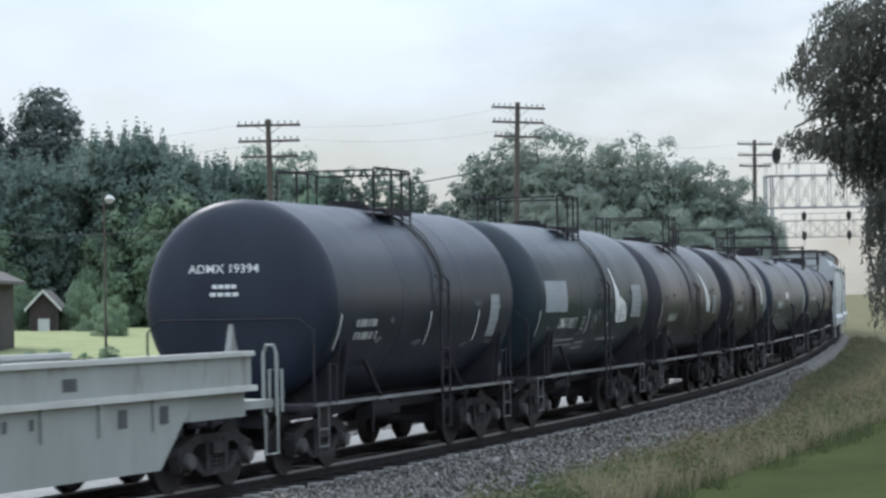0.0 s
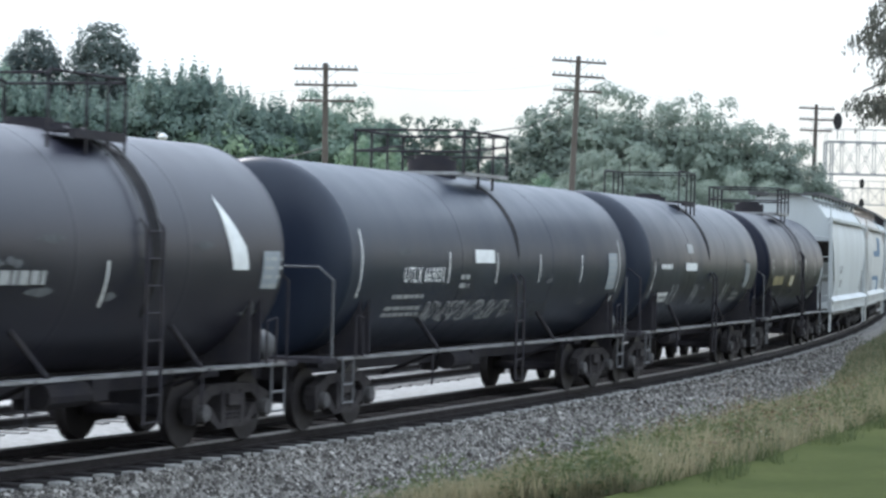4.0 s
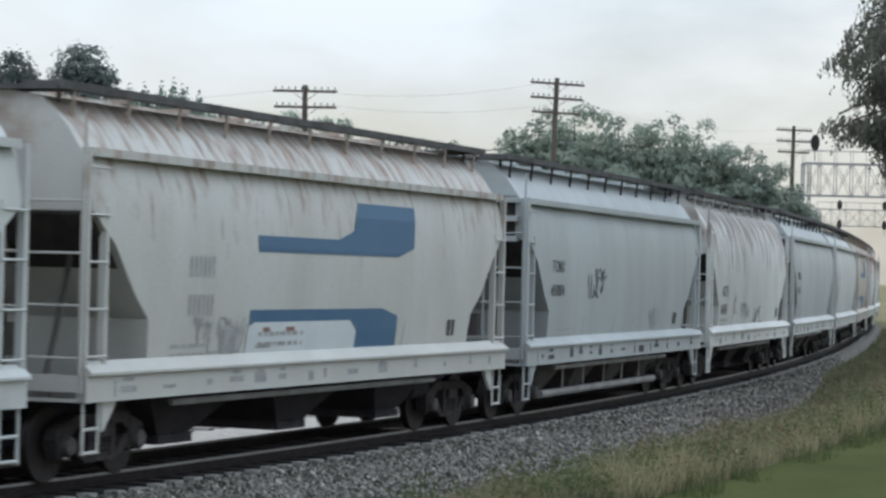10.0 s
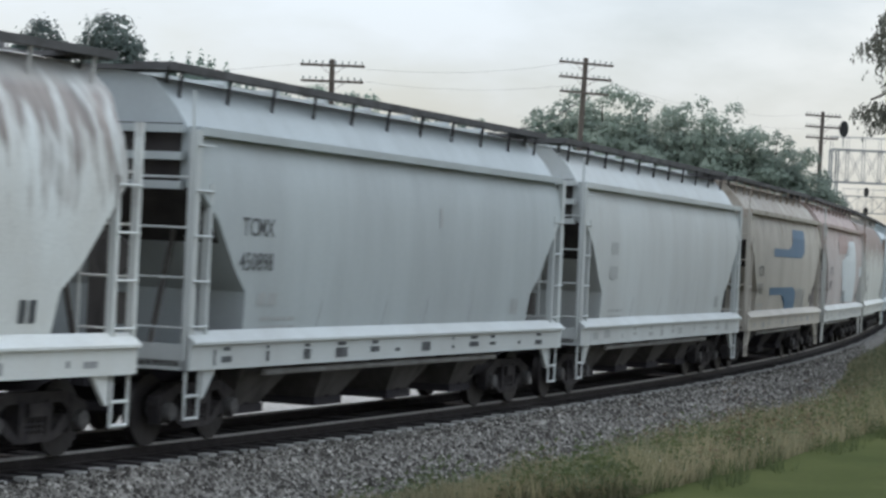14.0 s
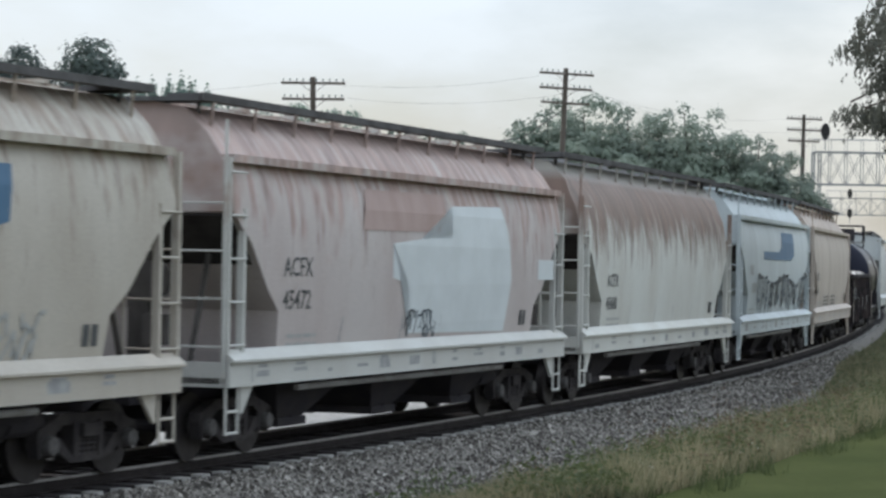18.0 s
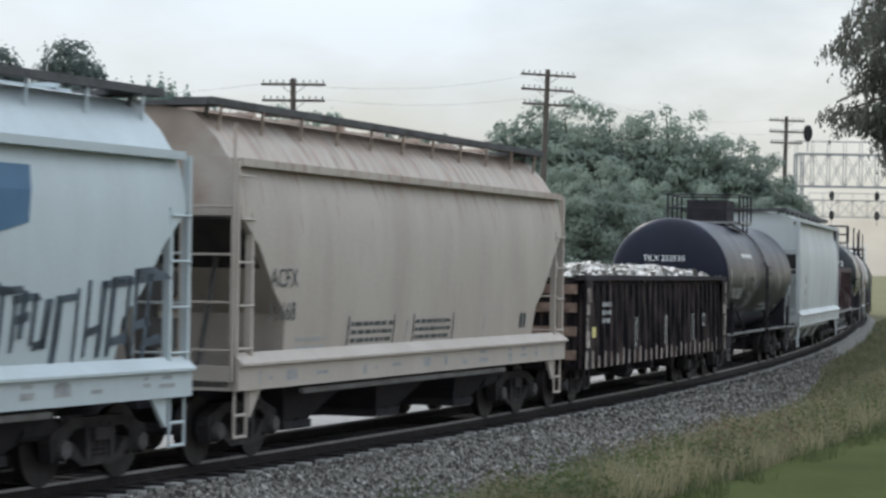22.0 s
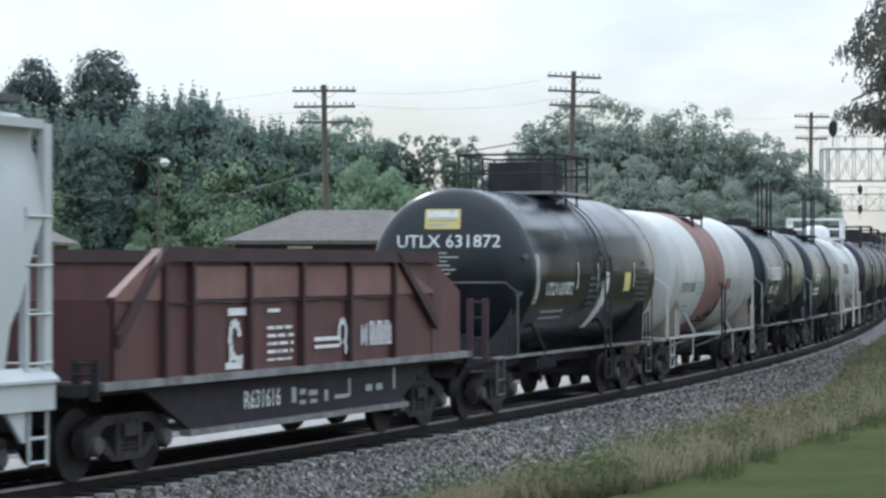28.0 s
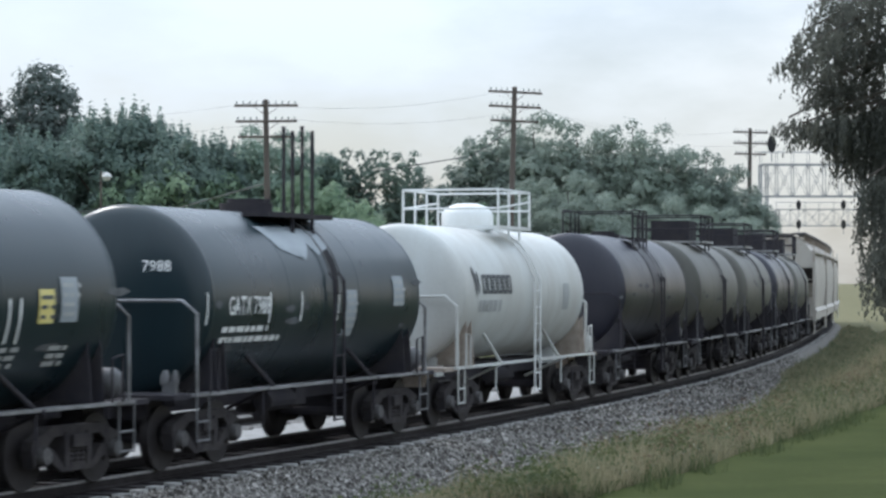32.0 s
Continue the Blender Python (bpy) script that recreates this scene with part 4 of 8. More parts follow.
        part("top_step", bm, dark, car)
    if platform == "walk":
        # a step beam along the near edge, and a light railing that reaches back past the manway
        bm = bmesh.new()
        box(bm, -0.62, 0.62, -1.00, -0.92, top - 0.16, top - 0.05)
        box(bm, -0.60, 0.60, -0.92, -0.55, top - 0.08, top - 0.05)
        part("top_step", bm, dark, car)
        if pale:
            for x in (-0.5, 0.6):
                bm = bmesh.new()
                rod(bm, (x, -0.97, top - 0.36), (x, -0.97, top + 0.04), 0.022)
                part("step_bracket", bm, dark, car)
        for y in () if pale else (-0.98, 0.75):
            bm = bmesh.new()
            pipe(bm, [(-1.20, y, top - 0.30), (-1.20, y, top + 0.56), (-1.15, y, top + 0.61), (0.55, y, top + 0.61), (0.60, y, top + 0.56), (0.60, y, top - 0.36)], 0.020)
            rail = part("platform_rail", bm, dark, car, "thin railing round the manway")
            for x in (-0.32, 0.18):
                bm = bmesh.new()
                rod(bm, (x, y, top - 0.34), (x, y, top + 0.61), 0.020)
                part("rail_post", bm, dark, rail)
        for x in () if pale else (-1.20, 0.60):
            bm = bmesh.new()
            rod(bm, (x, -0.98, top + 0.57), (x, 0.75, top + 0.57), 0.018)
            part("platform_end_rail", bm, dark, car)
    if platform in ("house", "tall"):
        bm = bmesh.new()
        if platform == "house":
            box(bm, -0.6, 0.85, -0.55, 0.55, top - 0.02, top + 0.62)
        else:
            lathe_up(bm, 0.52, top - 0.05, top + 0.50)
        part("valve_housing", bm, dark, car, smooth=platform == "tall")
    # ladder from below the side walk to the shell's middle, and hoops over the shell above it
    rung_tone = dark
    foot, out = 0.42, max(R, W) + 0.07
    peak = zc + (0.30 if ladder_up else -0.30)
    bm = bmesh.new()
    for dx in (-0.2, 0.2):
        pipe(bm, [(0.35 + dx, -out, foot), (0.35 + dx, -out, peak), (0.35 + dx, -out + 0.10, peak + 0.12)], 0.024, 5)
    ladder = part("ladder", bm, dark, car)
    for k in range(int((peak - foot) / 0.33) + 1):
        part("rung", shared("rung_" + rung_tone, lambda b: rod(b, (0.15, 0, 0), (0.55, 0, 0), 0.014, 5), rung_tone), "", ladder, m=pose(0, -out, foot + 0.03 + 0.33 * k))
    if ladder_up:
        arc = [(-(R + 0.06) * math.cos(a), zc + (R + 0.06) * math.sin(a)) for a in [radians(10 + 66 * k / 6) for k in range(7)]]
        bm = bmesh.new()
        for dx in (-0.2, 0.2):
            pipe(bm, [(0.35 + dx, y, z) for y, z in arc], 0.016, 5)
        part("ladder_hoop", bm, "dull_edge" if not pale else dark, car)

    for ob in set(car.children) - before:
        ob.matrix_basis = pose(xm, 0, 0) @ ob.matrix_basis

    def skin(z):
        return math.sqrt(max(0.01, R * R - (z - zc) ** 2)) + 0.012

    def head(y, z):
        k = math.hypot(y, z - zc) / R
        for (u0, k0), (u1, k1) in zip(curve, curve[1:]):
            if k <= k1:
                return x0 - dome - shift + dome * (u0 + (u1 - u0) * (k - k0) / (k1 - k0)) - 0.014
        return x0 - dome - shift

    shift = (marked_from if marked_from is not None else middle) - middle
    if not pale:
        # tar run down from the manway, scuffs and dust
        r = random.Random(int(q0 * 10))
        for k in range(0 if platform == "house" else 1):
            x, w, low = xm + r.uniform(-0.5, 0.7), r.uniform(0.08, 0.22), r.uniform(zc - 0.7 * R, zc + 0.5 * R)
            side_mark(car, [[(x - w * 0.3, low), (x + w * 0.2, low - 0.1), (x + w, zc + 0.35 * R), (x + w * 1.1, top - 0.14), (x - w, top - 0.14), (x - w * 0.7, zc + 0.3 * R)]], lambda v: skin(v) - 0.004, "spill", "spill_stain", "tarry stain run down from the manway", [1.2 + 0.12 * i for i in range(26)])
        cells = []
        for k in range(9):
            x, z, w = r.uniform(-half + 0.8, half - 0.8), zc + R * r.uniform(-0.6, 0.2), r.uniform(0.1, 0.35)
            cells.append([(x - w, z), (x + w * 0.2, z - 0.05), (x + w, z + 0.02), (x + w * 0.5, z + 0.07), (x - w * 0.6, z + 0.05)])
        side_mark(car, cells, lambda v: skin(v) - 0.006, "dust", "scuff", "grey scuffed dust", [1.2 + 0.12 * i for i in range(26)])
    if marks:
        before = set(car.children)
        marks(car, skin, head, half, zc, R)
        for ob in set(car.children) - before:
            ob.matrix_basis = pose(shift, 0, 0) @ ob.matrix_basis
    put_on_train(car, q0, q1, L / 2 - 1.85)
    return car


def frame_of_platform(px, top):
    bm = bmesh.new()
    for y in (-0.97, 0.97):
        box(bm, -px, px, y - 0.04, y + 0.04, top - 0.03, top + 0.03)
    for x in (-px, px):
        box(bm, x - 0.04, x + 0.04, -0.93, 0.93, top - 0.03, top + 0.03)
    return bm


def lathe_up(bm, r, z0, z1, n=20):
    loft(bm, [[(q * math.cos(6.2832 * i / n), q * math.sin(6.2832 * i / n), z) for i in range(n)] for z, q in ((z0, r), (z1 - 0.22, r), (z1 - 0.08, r * 0.82), (z1, r * 0.4))])


# half widths of a covered hopper's side at heights, sill to eave
SIDE = [(1.22, 1.46), (1.7, 1.52), (2.3, 1.56), (2.9, 1.57), (3.4, 1.54), (3.78, 1.46), (3.98, 1.36)]


def hopper_skin(z):
    for (z0, y0), (z1, y1) in zip(SIDE, SIDE[1:]):
        if z <= z1:
            return y0 + (y1 - y0) * (z - z0) / (z1 - z0) + 0.008
    return SIDE[-1][1] + 0.008


CUTS = [z for z, y in SIDE[1:-1]]


def hopper_car(q0, q1, paint, label, marks=None, bays=3, rounded=False, high=4.78, sill_paint=None, pale_bays=False, cut=1.0, eave=3.98, piped=False):
    L = q1 - q0
    car = thing("covered_hopper_car", label, "hopper car", "covered hopper cars of the train")
    E = L / 2 - 0.75
    sill_paint = sill_paint or paint
    bracket_paint = "under" if bays == 4 and not pale_bays else paint
    ridge = high - 0.10
    bm = bmesh.new()
    rings = []
    stations = [0, 0.55 * cut, 1.1 * cut, 1.5 * cut, 1.62 * cut] + [1.62 + (2 * E - 3.24) * i / 6 for i in range(1, 6)]
    stations += [2 * E - d * cut for d in (1.62, 1.5, 1.1, 0.55, 0)]
    for d in stations:
        near = min(d, 2 * E - d) / cut
        low = 3.25 if near < 0.01 else 2.85 if near < 0.6 else 2.25 if near < 1.2 else 1.95 if near < 1.55 else 1.22
        ws = [(low + (eave - low) * i / 7) for i in range(8)]
        pull = 0.10 if (rounded and near < 0.01) else 0.0
        one = [(hopper_skin(z) - 0.008 - pull, z) for z in ws]
        roof = [(1.16, eave + (ridge - eave) * 0.42), (0.82, ridge - 0.07), (0.38, ridge)]
        half_ring = one + roof
        rings.append([(-E + d, -y, z) for y, z in half_ring] + [(-E + d, y, z) for y, z in half_ring[::-1]])
    loft(bm, rings)
    body = part("car_body", bm, paint, car, smooth=True)
    for sy in (1, -1):
        if not rounded:
            bm = bmesh.new()
            y = SIDE[-1][1]
            slab(bm, [(-E + 0.02, eave - 0.09), (E - 0.02, eave - 0.09), (E - 0.02, eave + 0.015), (-E + 0.02, eave + 0.015)], sy * (y - 0.04), sy * (y + 0.19))
            part("eave_rail", bm, paint, body)
        bm = bmesh.new()
        box(bm, -L / 2 + 0.62, L / 2 - 0.62, *sorted((sy * 1.46, sy * 1.60)), 0.98, 1.30)
        loft(bm, [[(x, sy * 1.47, 1.30), (x, sy * 1.66, 1.30), (x, sy * 1.66, 1.335), (x, sy * 1.50, 1.47)] for x in (-L / 2 + 0.62, L / 2 - 0.62)])
        part("side_sill", bm, sill_paint, car, "riveted side sill")
        bm = bmesh.new()
        rod(bm, (-L / 2 + 3.2, sy * 1.40, 0.88), (L / 2 - 3.6, sy * 1.40, 0.88), 0.045)
        part("train_pipe", bm, "grating", car)
        if piped:
            bm = bmesh.new()
            rod(bm, (-L / 2 + 3.3, sy * 1.1, 0.36), (L / 2 - 3.4, sy * 1.1, 0.36), 0.075, 8)
            for x in (-3.2, -1.6, 0.1, 1.7, 3.3):
                rod(bm, (x, sy * 1.1, 0.36), (x + 0.02, sy * 1.12, 1.0), 0.02, 5)
            part("discharge_pipe", bm, "grating", car, "long grey discharge pipe with hangers")
    for sx in (1, -1):
        # sloped end sheet below the body, end frame, ladders
        bm = bmesh.new()
        x0, x1, x2 = sx * (E - 0.02), sx * (E - 1.60 * cut), sx * (E - 1.64 * cut)
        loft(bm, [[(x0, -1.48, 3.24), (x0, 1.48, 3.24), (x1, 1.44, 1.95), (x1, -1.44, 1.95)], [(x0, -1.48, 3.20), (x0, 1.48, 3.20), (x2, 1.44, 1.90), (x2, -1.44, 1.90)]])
        # the dark tone paints in the shade below the overhanging body
        part("end_slope_sheet", bm, "dusty_shaded_bay" if pale_bays else "grimy", car, "sloped end sheet, coloured dark for the shade under the body")
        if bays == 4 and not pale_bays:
            # the upright end: a sheet painted dark as shade, behind broad stiffeners
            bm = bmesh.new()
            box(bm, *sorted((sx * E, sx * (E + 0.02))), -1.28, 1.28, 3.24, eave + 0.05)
            sheet = part("end_sheet", bm, "grimy", car, "upright end sheet, coloured dark for the shade between the stiffeners")
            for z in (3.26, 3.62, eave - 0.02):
                bm = bmesh.new()
                box(bm, *sorted((sx * (E + 0.02), sx * (E + 0.16))), -1.36, 1.36, z - 0.05, z + 0.05)
                part("end_stiffener", bm, paint, sheet)
        xe = sx * (L / 2 - 0.62)
        bm = bmesh.new()
        xa, xb = sorted((xe, xe - sx * 1.5))
        box(bm, xa, xb, -1.45, 1.45, 1.02, 1.10)
        # floor and post tone carries the shade of the open end
        part("end_floor", bm, "dusty_shaded_bay", car, "end floor, coloured dark for the shade of the open end")
        bm = bmesh.new()
        box(bm, *sorted((xe, xe - sx * 0.09)), -1.55, 1.55, 0.98, 1.30)
        part("end_sill", bm, sill_paint, car)
        for sy in (1, -1):
            bm = bmesh.new()
            box(bm, *sorted((xe, xe - sx * (0.16 if bays == 4 else 0.07))), *sorted((sy * 1.46, sy * 1.56)), 1.05, eave - 0.03)
            ladder = part("side_ladder", bm, sill_paint, car, "side ladder of flat bars and round rungs")
            bm = bmesh.new()
            box(bm, *sorted((xe - sx * 0.46, xe - sx * 0.53)), *sorted((sy * 1.46, sy * 1.56)), 1.05, 3.3)
            part("stile", bm, sill_paint, ladder)
            for z in np.arange(1.52, 3.9 if sx < 0 else 3.3, 0.56):
                part("rung", shared("rung_side_" + sill_paint, lambda b: rod(b, (-0.25, 0, 0), (0.25, 0, 0), 0.016, 5), sill_paint), "", ladder, m=pose(xe - sx * 0.265, sy * 1.57, z))
            bm = bmesh.new()
            rod(bm, (xe, sy * 1.5, 1.1), (xe, sy * 1.5, high - 0.35 if sx < 0 else 3.5), 0.022, 6)
            ladder = part("end_ladder", bm, sill_paint, car)
            bm = bmesh.new()
            rod(bm, (xe, sy * 0.75, 1.1), (xe, sy * 0.75, 3.5), 0.022, 6)
            part("stile", bm, sill_paint, ladder)
            for z in np.arange(1.5, 3.5, 0.62):
                part("rung", shared("rung_end_" + sill_paint, lambda b: rod(b, (0, -0.38, 0), (0, 0.38, 0), 0.016, 5), sill_paint), "", ladder, m=pose(xe, sy * 1.125, z))
            bm = bmesh.new()
            for dx in (0.05, 0.42):
                rod(bm, (xe - sx * dx, sy * 1.52, 1.0), (xe - sx * dx, sy * 1.52, 0.36), 0.022)
            for z in (0.38, 0.66):
                rod(bm, (xe - sx * 0.05, sy * 1.52, z), (xe - sx * 0.42, sy * 1.52, z), 0.022)
            slab(bm, [(xe - sx * 0.5, 1.0), (xe - sx * 0.9, 1.0), (xe - sx * 0.55, 0.62), (xe - sx * 0.5, 0.62)], sy * 1.48, sy * 1.53)
            part("sill_step", bm, sill_paint, car)
        bm = bmesh.new()
        box(bm, *sorted((xe, xe - sx * 0.55)), -1.1, 1.1, high - 0.10, high - 0.04)
        for y in (-0.9, 0.9):
            rod(bm, (xe - sx * 0.4, y, high - 0.1), (xe - sx * 0.55, y * 0.9, eave + 0.15), 0.03)
        part("end_running_board", bm, "walk_dark", car)
        bm = bmesh.new()
        slab(bm, [(xe - sx * 0.5, 1.1), (xe - sx * 0.62, 1.1), (xe - sx * 0.62, 3.2), (xe - sx * 0.5, 3.2)], -0.14, 0.14)
        for y in (-0.9, 0.9):
            rod(bm, (xe - sx * 0.2, y, 1.1), (xe - sx * 0.85, y, 2.9), 0.045)
        part("end_post", bm, "dusty_shaded_bay", car)
        if sx < 0:
            bm = bmesh.new()
            rod(bm, (xe + 0.12, -0.45, 2.35), (xe + 0.02, -0.45, 2.35), 0.26, 14)
            box(bm, xe + 0.1, xe + 0.3, -0.62, -0.28, 1.5, 1.9)
            part("hand_brake", bm, "dusty_shaded_bay", car)
        add_truck(car, sx * (L / 2 - 1.95))
    # roof hatch row and running boards
    bm = bmesh.new()
    box(bm, -E + 0.8, E - 0.8, -0.36, 0.36, ridge - 0.05, ridge + 0.04)
    for i in range(8):
        x = -E + 1.2 + (2 * E - 2.4) * i / 7
        box(bm, x - 0.05, x + 0.05, -0.42, 0.42, ridge + 0.03, ridge + 0.09)
    part("roof_hatch", bm, "edge" if rounded else sill_paint, car)
    for sy in (1, -1):
        bm = bmesh.new()
        box(bm, -L / 2 + 0.62, L / 2 - 0.62, *sorted((sy * 0.62, sy * 1.12)), high - 0.045, high)
        box(bm, -L / 2 + 0.62, L / 2 - 0.62, *sorted((sy * 1.12, sy * 1.15)), high - 0.095, high + 0.005)
        board = part("running_board", bm, "walk_dark", car, "steel grating walkway along the roof")
        for i in range(11):
            x = -E + 0.3 + (2 * E - 0.6) * i / 10
            part("bracket", shared("bracket%.2f%d%s%.2f" % (high, sy, bracket_paint, eave), lambda b: rod(b, (0, sy * 1.10, high - 0.05), (0, sy * 1.06, min(eave + 0.36, high - 0.15)), 0.024, 5), bracket_paint), "", board, m=pose(x, 0, 0))
    # discharge bays and centre sill
    span = 2 * (E - 1.7)
    for i in range(bays):
        x = -span / 2 + span * (i + 0.5) / bays
        w = span / bays / 2 - (0.30 if bays == 4 else 0.12)
        bm = bmesh.new()
        loft(bm, [[(x - w, -1.38, 1.22), (x + w, -1.38, 1.22), (x + w, 1.38, 1.22), (x - w, 1.38, 1.22)], [(x - 0.42, -0.85, 0.38), (x + 0.42, -0.85, 0.38), (x + 0.42, 0.85, 0.38), (x - 0.42, 0.85, 0.38)]])
        bay = part("discharge_bay", bm, paint if pale_bays else "dusty_shaded_bay" if bays == 4 else "under", car)
        bm = bmesh.new()
        box(bm, x - 0.5, x + 0.5, -0.9, 0.9, 0.28, 0.40)
        rod(bm, (x, -0.9, 0.38), (x, 0.9, 0.38), 0.05)
        part("outlet_gate", bm, "under", bay)
    bm = bmesh.new()
    box(bm, -L / 2 + 0.4, L / 2 - 0.4, -0.28, 0.28, 0.72, 1.04)
    part("centre_sill", bm, "under", car)
    bm = bmesh.new()
    rod(bm, (L / 2 - 3.6, -0.9, 0.7), (L / 2 - 2.9, -0.9, 0.7), 0.17, 12)
    part("brake_reservoir", bm, "under", car)
    add_coupler(car, L)
    if marks:
        marks(car, E)
    put_on_train(car, q0, q1, L / 2 - 1.95)
    return car


def gondola_car(q0, q1):
    L = q1 - q0
    car = thing("gondola_car", "dark rusty ribbed gondola heaped with bright scrap", "gondola car")
    h, lo, hi, Y = L / 2 - 0.7, 0.72, 2.42, 1.5
    for sy in (1, -1):
        bm = bmesh.new()
        box(bm, -h, h, *sorted((sy * (Y - 0.06), sy * Y)), lo, hi)
        side = part("side_wall", bm, "gondola", car)
        n = 27
        for i in range(n + 1):
            x = -h + 0.08 + (2 * h - 0.16) * i / n
            bm = bmesh.new()
            w = 0.06
            loft(bm, [[(x - w, sy * Y, z), (x + w, sy * Y, z), (x + w * 0.6, sy * (Y + d), z), (x - w * 0.6, sy * (Y + d), z)] for z, d in ((lo, 0.10), (1.2, 0.10), (hi - 0.08, 0.05))])
            part("side_rib", bm, "gondola", side)
        bm = bmesh.new()
        box(bm, -h - 0.05, h + 0.05, *sorted((sy * (Y - 0.10), sy * (Y + 0.12))), hi, hi + 0.10)
        part("top_rail", bm, "under", car, "heavy dark top rail")
        for i in range(n):
            x0 = -h + 0.08 + (2 * h - 0.16) * i / n
            x1 = -h + 0.08 + (2 * h - 0.16) * (i + 1) / n
            bm = bmesh.new()
            rf = random.Random(i * 3 + sy)
            upper = [(x1 - 0.055 - (x1 - x0 - 0.11) * k / 6, lo + 0.27 + 0.05 * math.sin(i * 2.3) + rf.uniform(-0.04, 0.03)) for k in range(7)]
            slab(bm, [(x0 + 0.055, lo), (x1 - 0.055, lo)] + upper, sy * (Y + 0.001), sy * (Y + 0.035))
            part("scraped_panel", bm, "scraped", side, "pale scraped strip along the lower side")
        for x in (-h + 0.5, h - 0.5):
            bm = bmesh.new()
            rod(bm, (x - 0.2, sy * (Y + 0.02), lo), (x - 0.2, sy * (Y + 0.02), 0.34), 0.02)
            rod(bm, (x + 0.2, sy * (Y + 0.02), lo), (x + 0.2, sy * (Y + 0.02), 0.34), 0.02)
            rod(bm, (x - 0.2, sy * (Y + 0.02), 0.36), (x + 0.2, sy * (Y + 0.02), 0.36), 0.02)
            part("sill_step", bm, "under", car)
    for sx in (1, -1):
        bm = bmesh.new()
        box(bm, *sorted((sx * (h - 0.06), sx * h)), -Y, Y, lo, hi + 0.05)
        end = part("end_wall", bm, "gondola", car)
        for z in (1.0, 1.45, 1.9, 2.25):
            bm = bmesh.new()
            box(bm, *sorted((sx * h, sx * (h + 0.10))), -Y + 0.05, Y - 0.05, z - 0.09, z + 0.09)
            part("end_beam", bm, "rusty_end", end, "rust-brown end beam with worn pale paint")
        for sy in (1, -1):
            bm = bmesh.new()
            slab(bm, [(sx * (h - 0.50), lo), (sx * (h + 0.04), lo), (sx * (h + 0.04), hi), (sx * (h - 0.50), hi)], sy * (Y + 0.105), sy * (Y + 0.13))
            corner = part("corner_plate", bm, "gondola", car, "dark corner plate under peeling paint")
            # flakes of pale paint left on it
            rf = random.Random(5 + sx * 2 + sy)
            z = lo + 0.02
            while z < hi - 0.1:
                tall = rf.uniform(0.10, 0.34)
                top_ = min(hi - 0.01, z + tall)
                a, b = h - 0.48 + rf.uniform(0, 0.30), h + 0.035 - rf.uniform(0, 0.10)
                n_ = 5
                left = [(a + rf.uniform(-0.0, 0.05), z + (top_ - z) * i / n_) for i in range(n_ + 1)]
                right = [(b - rf.uniform(0.0, 0.07), z + (top_ - z) * i / n_) for i in range(n_ + 1)]
                bm = bmesh.new()
                slab(bm, [(sx * x, v) for x, v in left + right[::-1]], sy * (Y + 0.131), sy * (Y + 0.136))
                part("paint_flake", bm, "scraped", corner, "peeling pale paint")
                z = top_ + rf.uniform(0.01, 0.07)
        add_truck(car, sx * (L / 2 - 2.0))
    bm = bmesh.new()
    box(bm, -h, h, -Y, Y, lo, lo + 0.12)
    box(bm, -h - 0.2, h + 0.2, -0.3, 0.3, 0.62, lo)
    part("floor_frame", bm, "under", car)
    bm = bmesh.new()
    box(bm, -3.4, 2.6, -0.75, 0.55, 0.42, 0.62)
    rod(bm, (-1.4, -0.95, 0.50), (-0.7, -0.95, 0.50), 0.15, 12)
    for x in (-2.6, -0.2, 2.0):
        box(bm, x - 0.08, x + 0.08, -1.40, 1.40, 0.52, 0.72)
    part("brake_rigging", bm, "under", car)
    flat = lambda z: Y + 0.112
    side_mark(car, [rect(-h + 0.72, 1.42, 0.36, 0.20)], flat, "yellow", "placard", "yellow placard")
    side_mark(car, [rect(x, 1.35, 0.035, 0.62) for x in (-2.9, -2.72, 0.1, 0.28, 3.1, 3.3)], flat, "stencil", "reflector", "white reflective strip")
    side_mark(car, lines_of_bars(-5.9, 1.95, 0.7, 3, 0.16, 0.09, 3) + [rect(4.5, 1.62, 0.3, 0.05), rect(4.5, 1.38, 0.3, 0.05), rect(4.38, 1.5, 0.05, 0.28), rect(4.62, 1.5, 0.05, 0.28)], flat, "faint", "marking")
    add_coupler(car, L)
    # the load: a heap of torn sheet and turnings
    r = random.Random(7)
    pts, fcs = [], []
    for i in range(5200):
        x, y = r.uniform(-h + 0.1, h - 0.1), r.uniform(-Y + 0.1, Y - 0.1)
        z = hi - 0.02 + 0.30 * (1 - (abs(y) / Y) ** 2) * (0.75 + 0.4 * noise.noise(Vector((x * 0.8, y, 3)))) * min(1, (h - abs(x)) / 0.7 + 0.25) + r.uniform(-0.06, 0.06)
        k = len(pts)
        d = r.uniform(0.05, 0.17)
        for j in range(4):
            a = j * 1.57 + r.uniform(-0.5, 0.5)
            pts.append((x + d * math.cos(a) * r.uniform(0.5, 1.2), y + d * math.sin(a), z + r.uniform(-0.10, 0.10)))
        fcs.append((k, k + 1, k + 2, k + 3))
    me = bpy.data.meshes.new("scrap_load")
    me.from_pydata(pts, [], fcs)
    load = part("scrap_load", me, "scrap", car, "heap of bright torn scrap metal")
    load["kind"] = "stuff"
    bm = bmesh.new()
    loft(bm, [[(-h + 0.1, -Y + 0.1, z0), (h - 0.1, -Y + 0.1, z0), (h - 0.1, Y - 0.1, z0), (-h + 0.1, Y - 0.1, z0)] for z0 in (1.9, hi - 0.08)])
    part("load_base", bm, "scrap", car)
    put_on_train(car, q0, q1, L / 2 - 2.0)


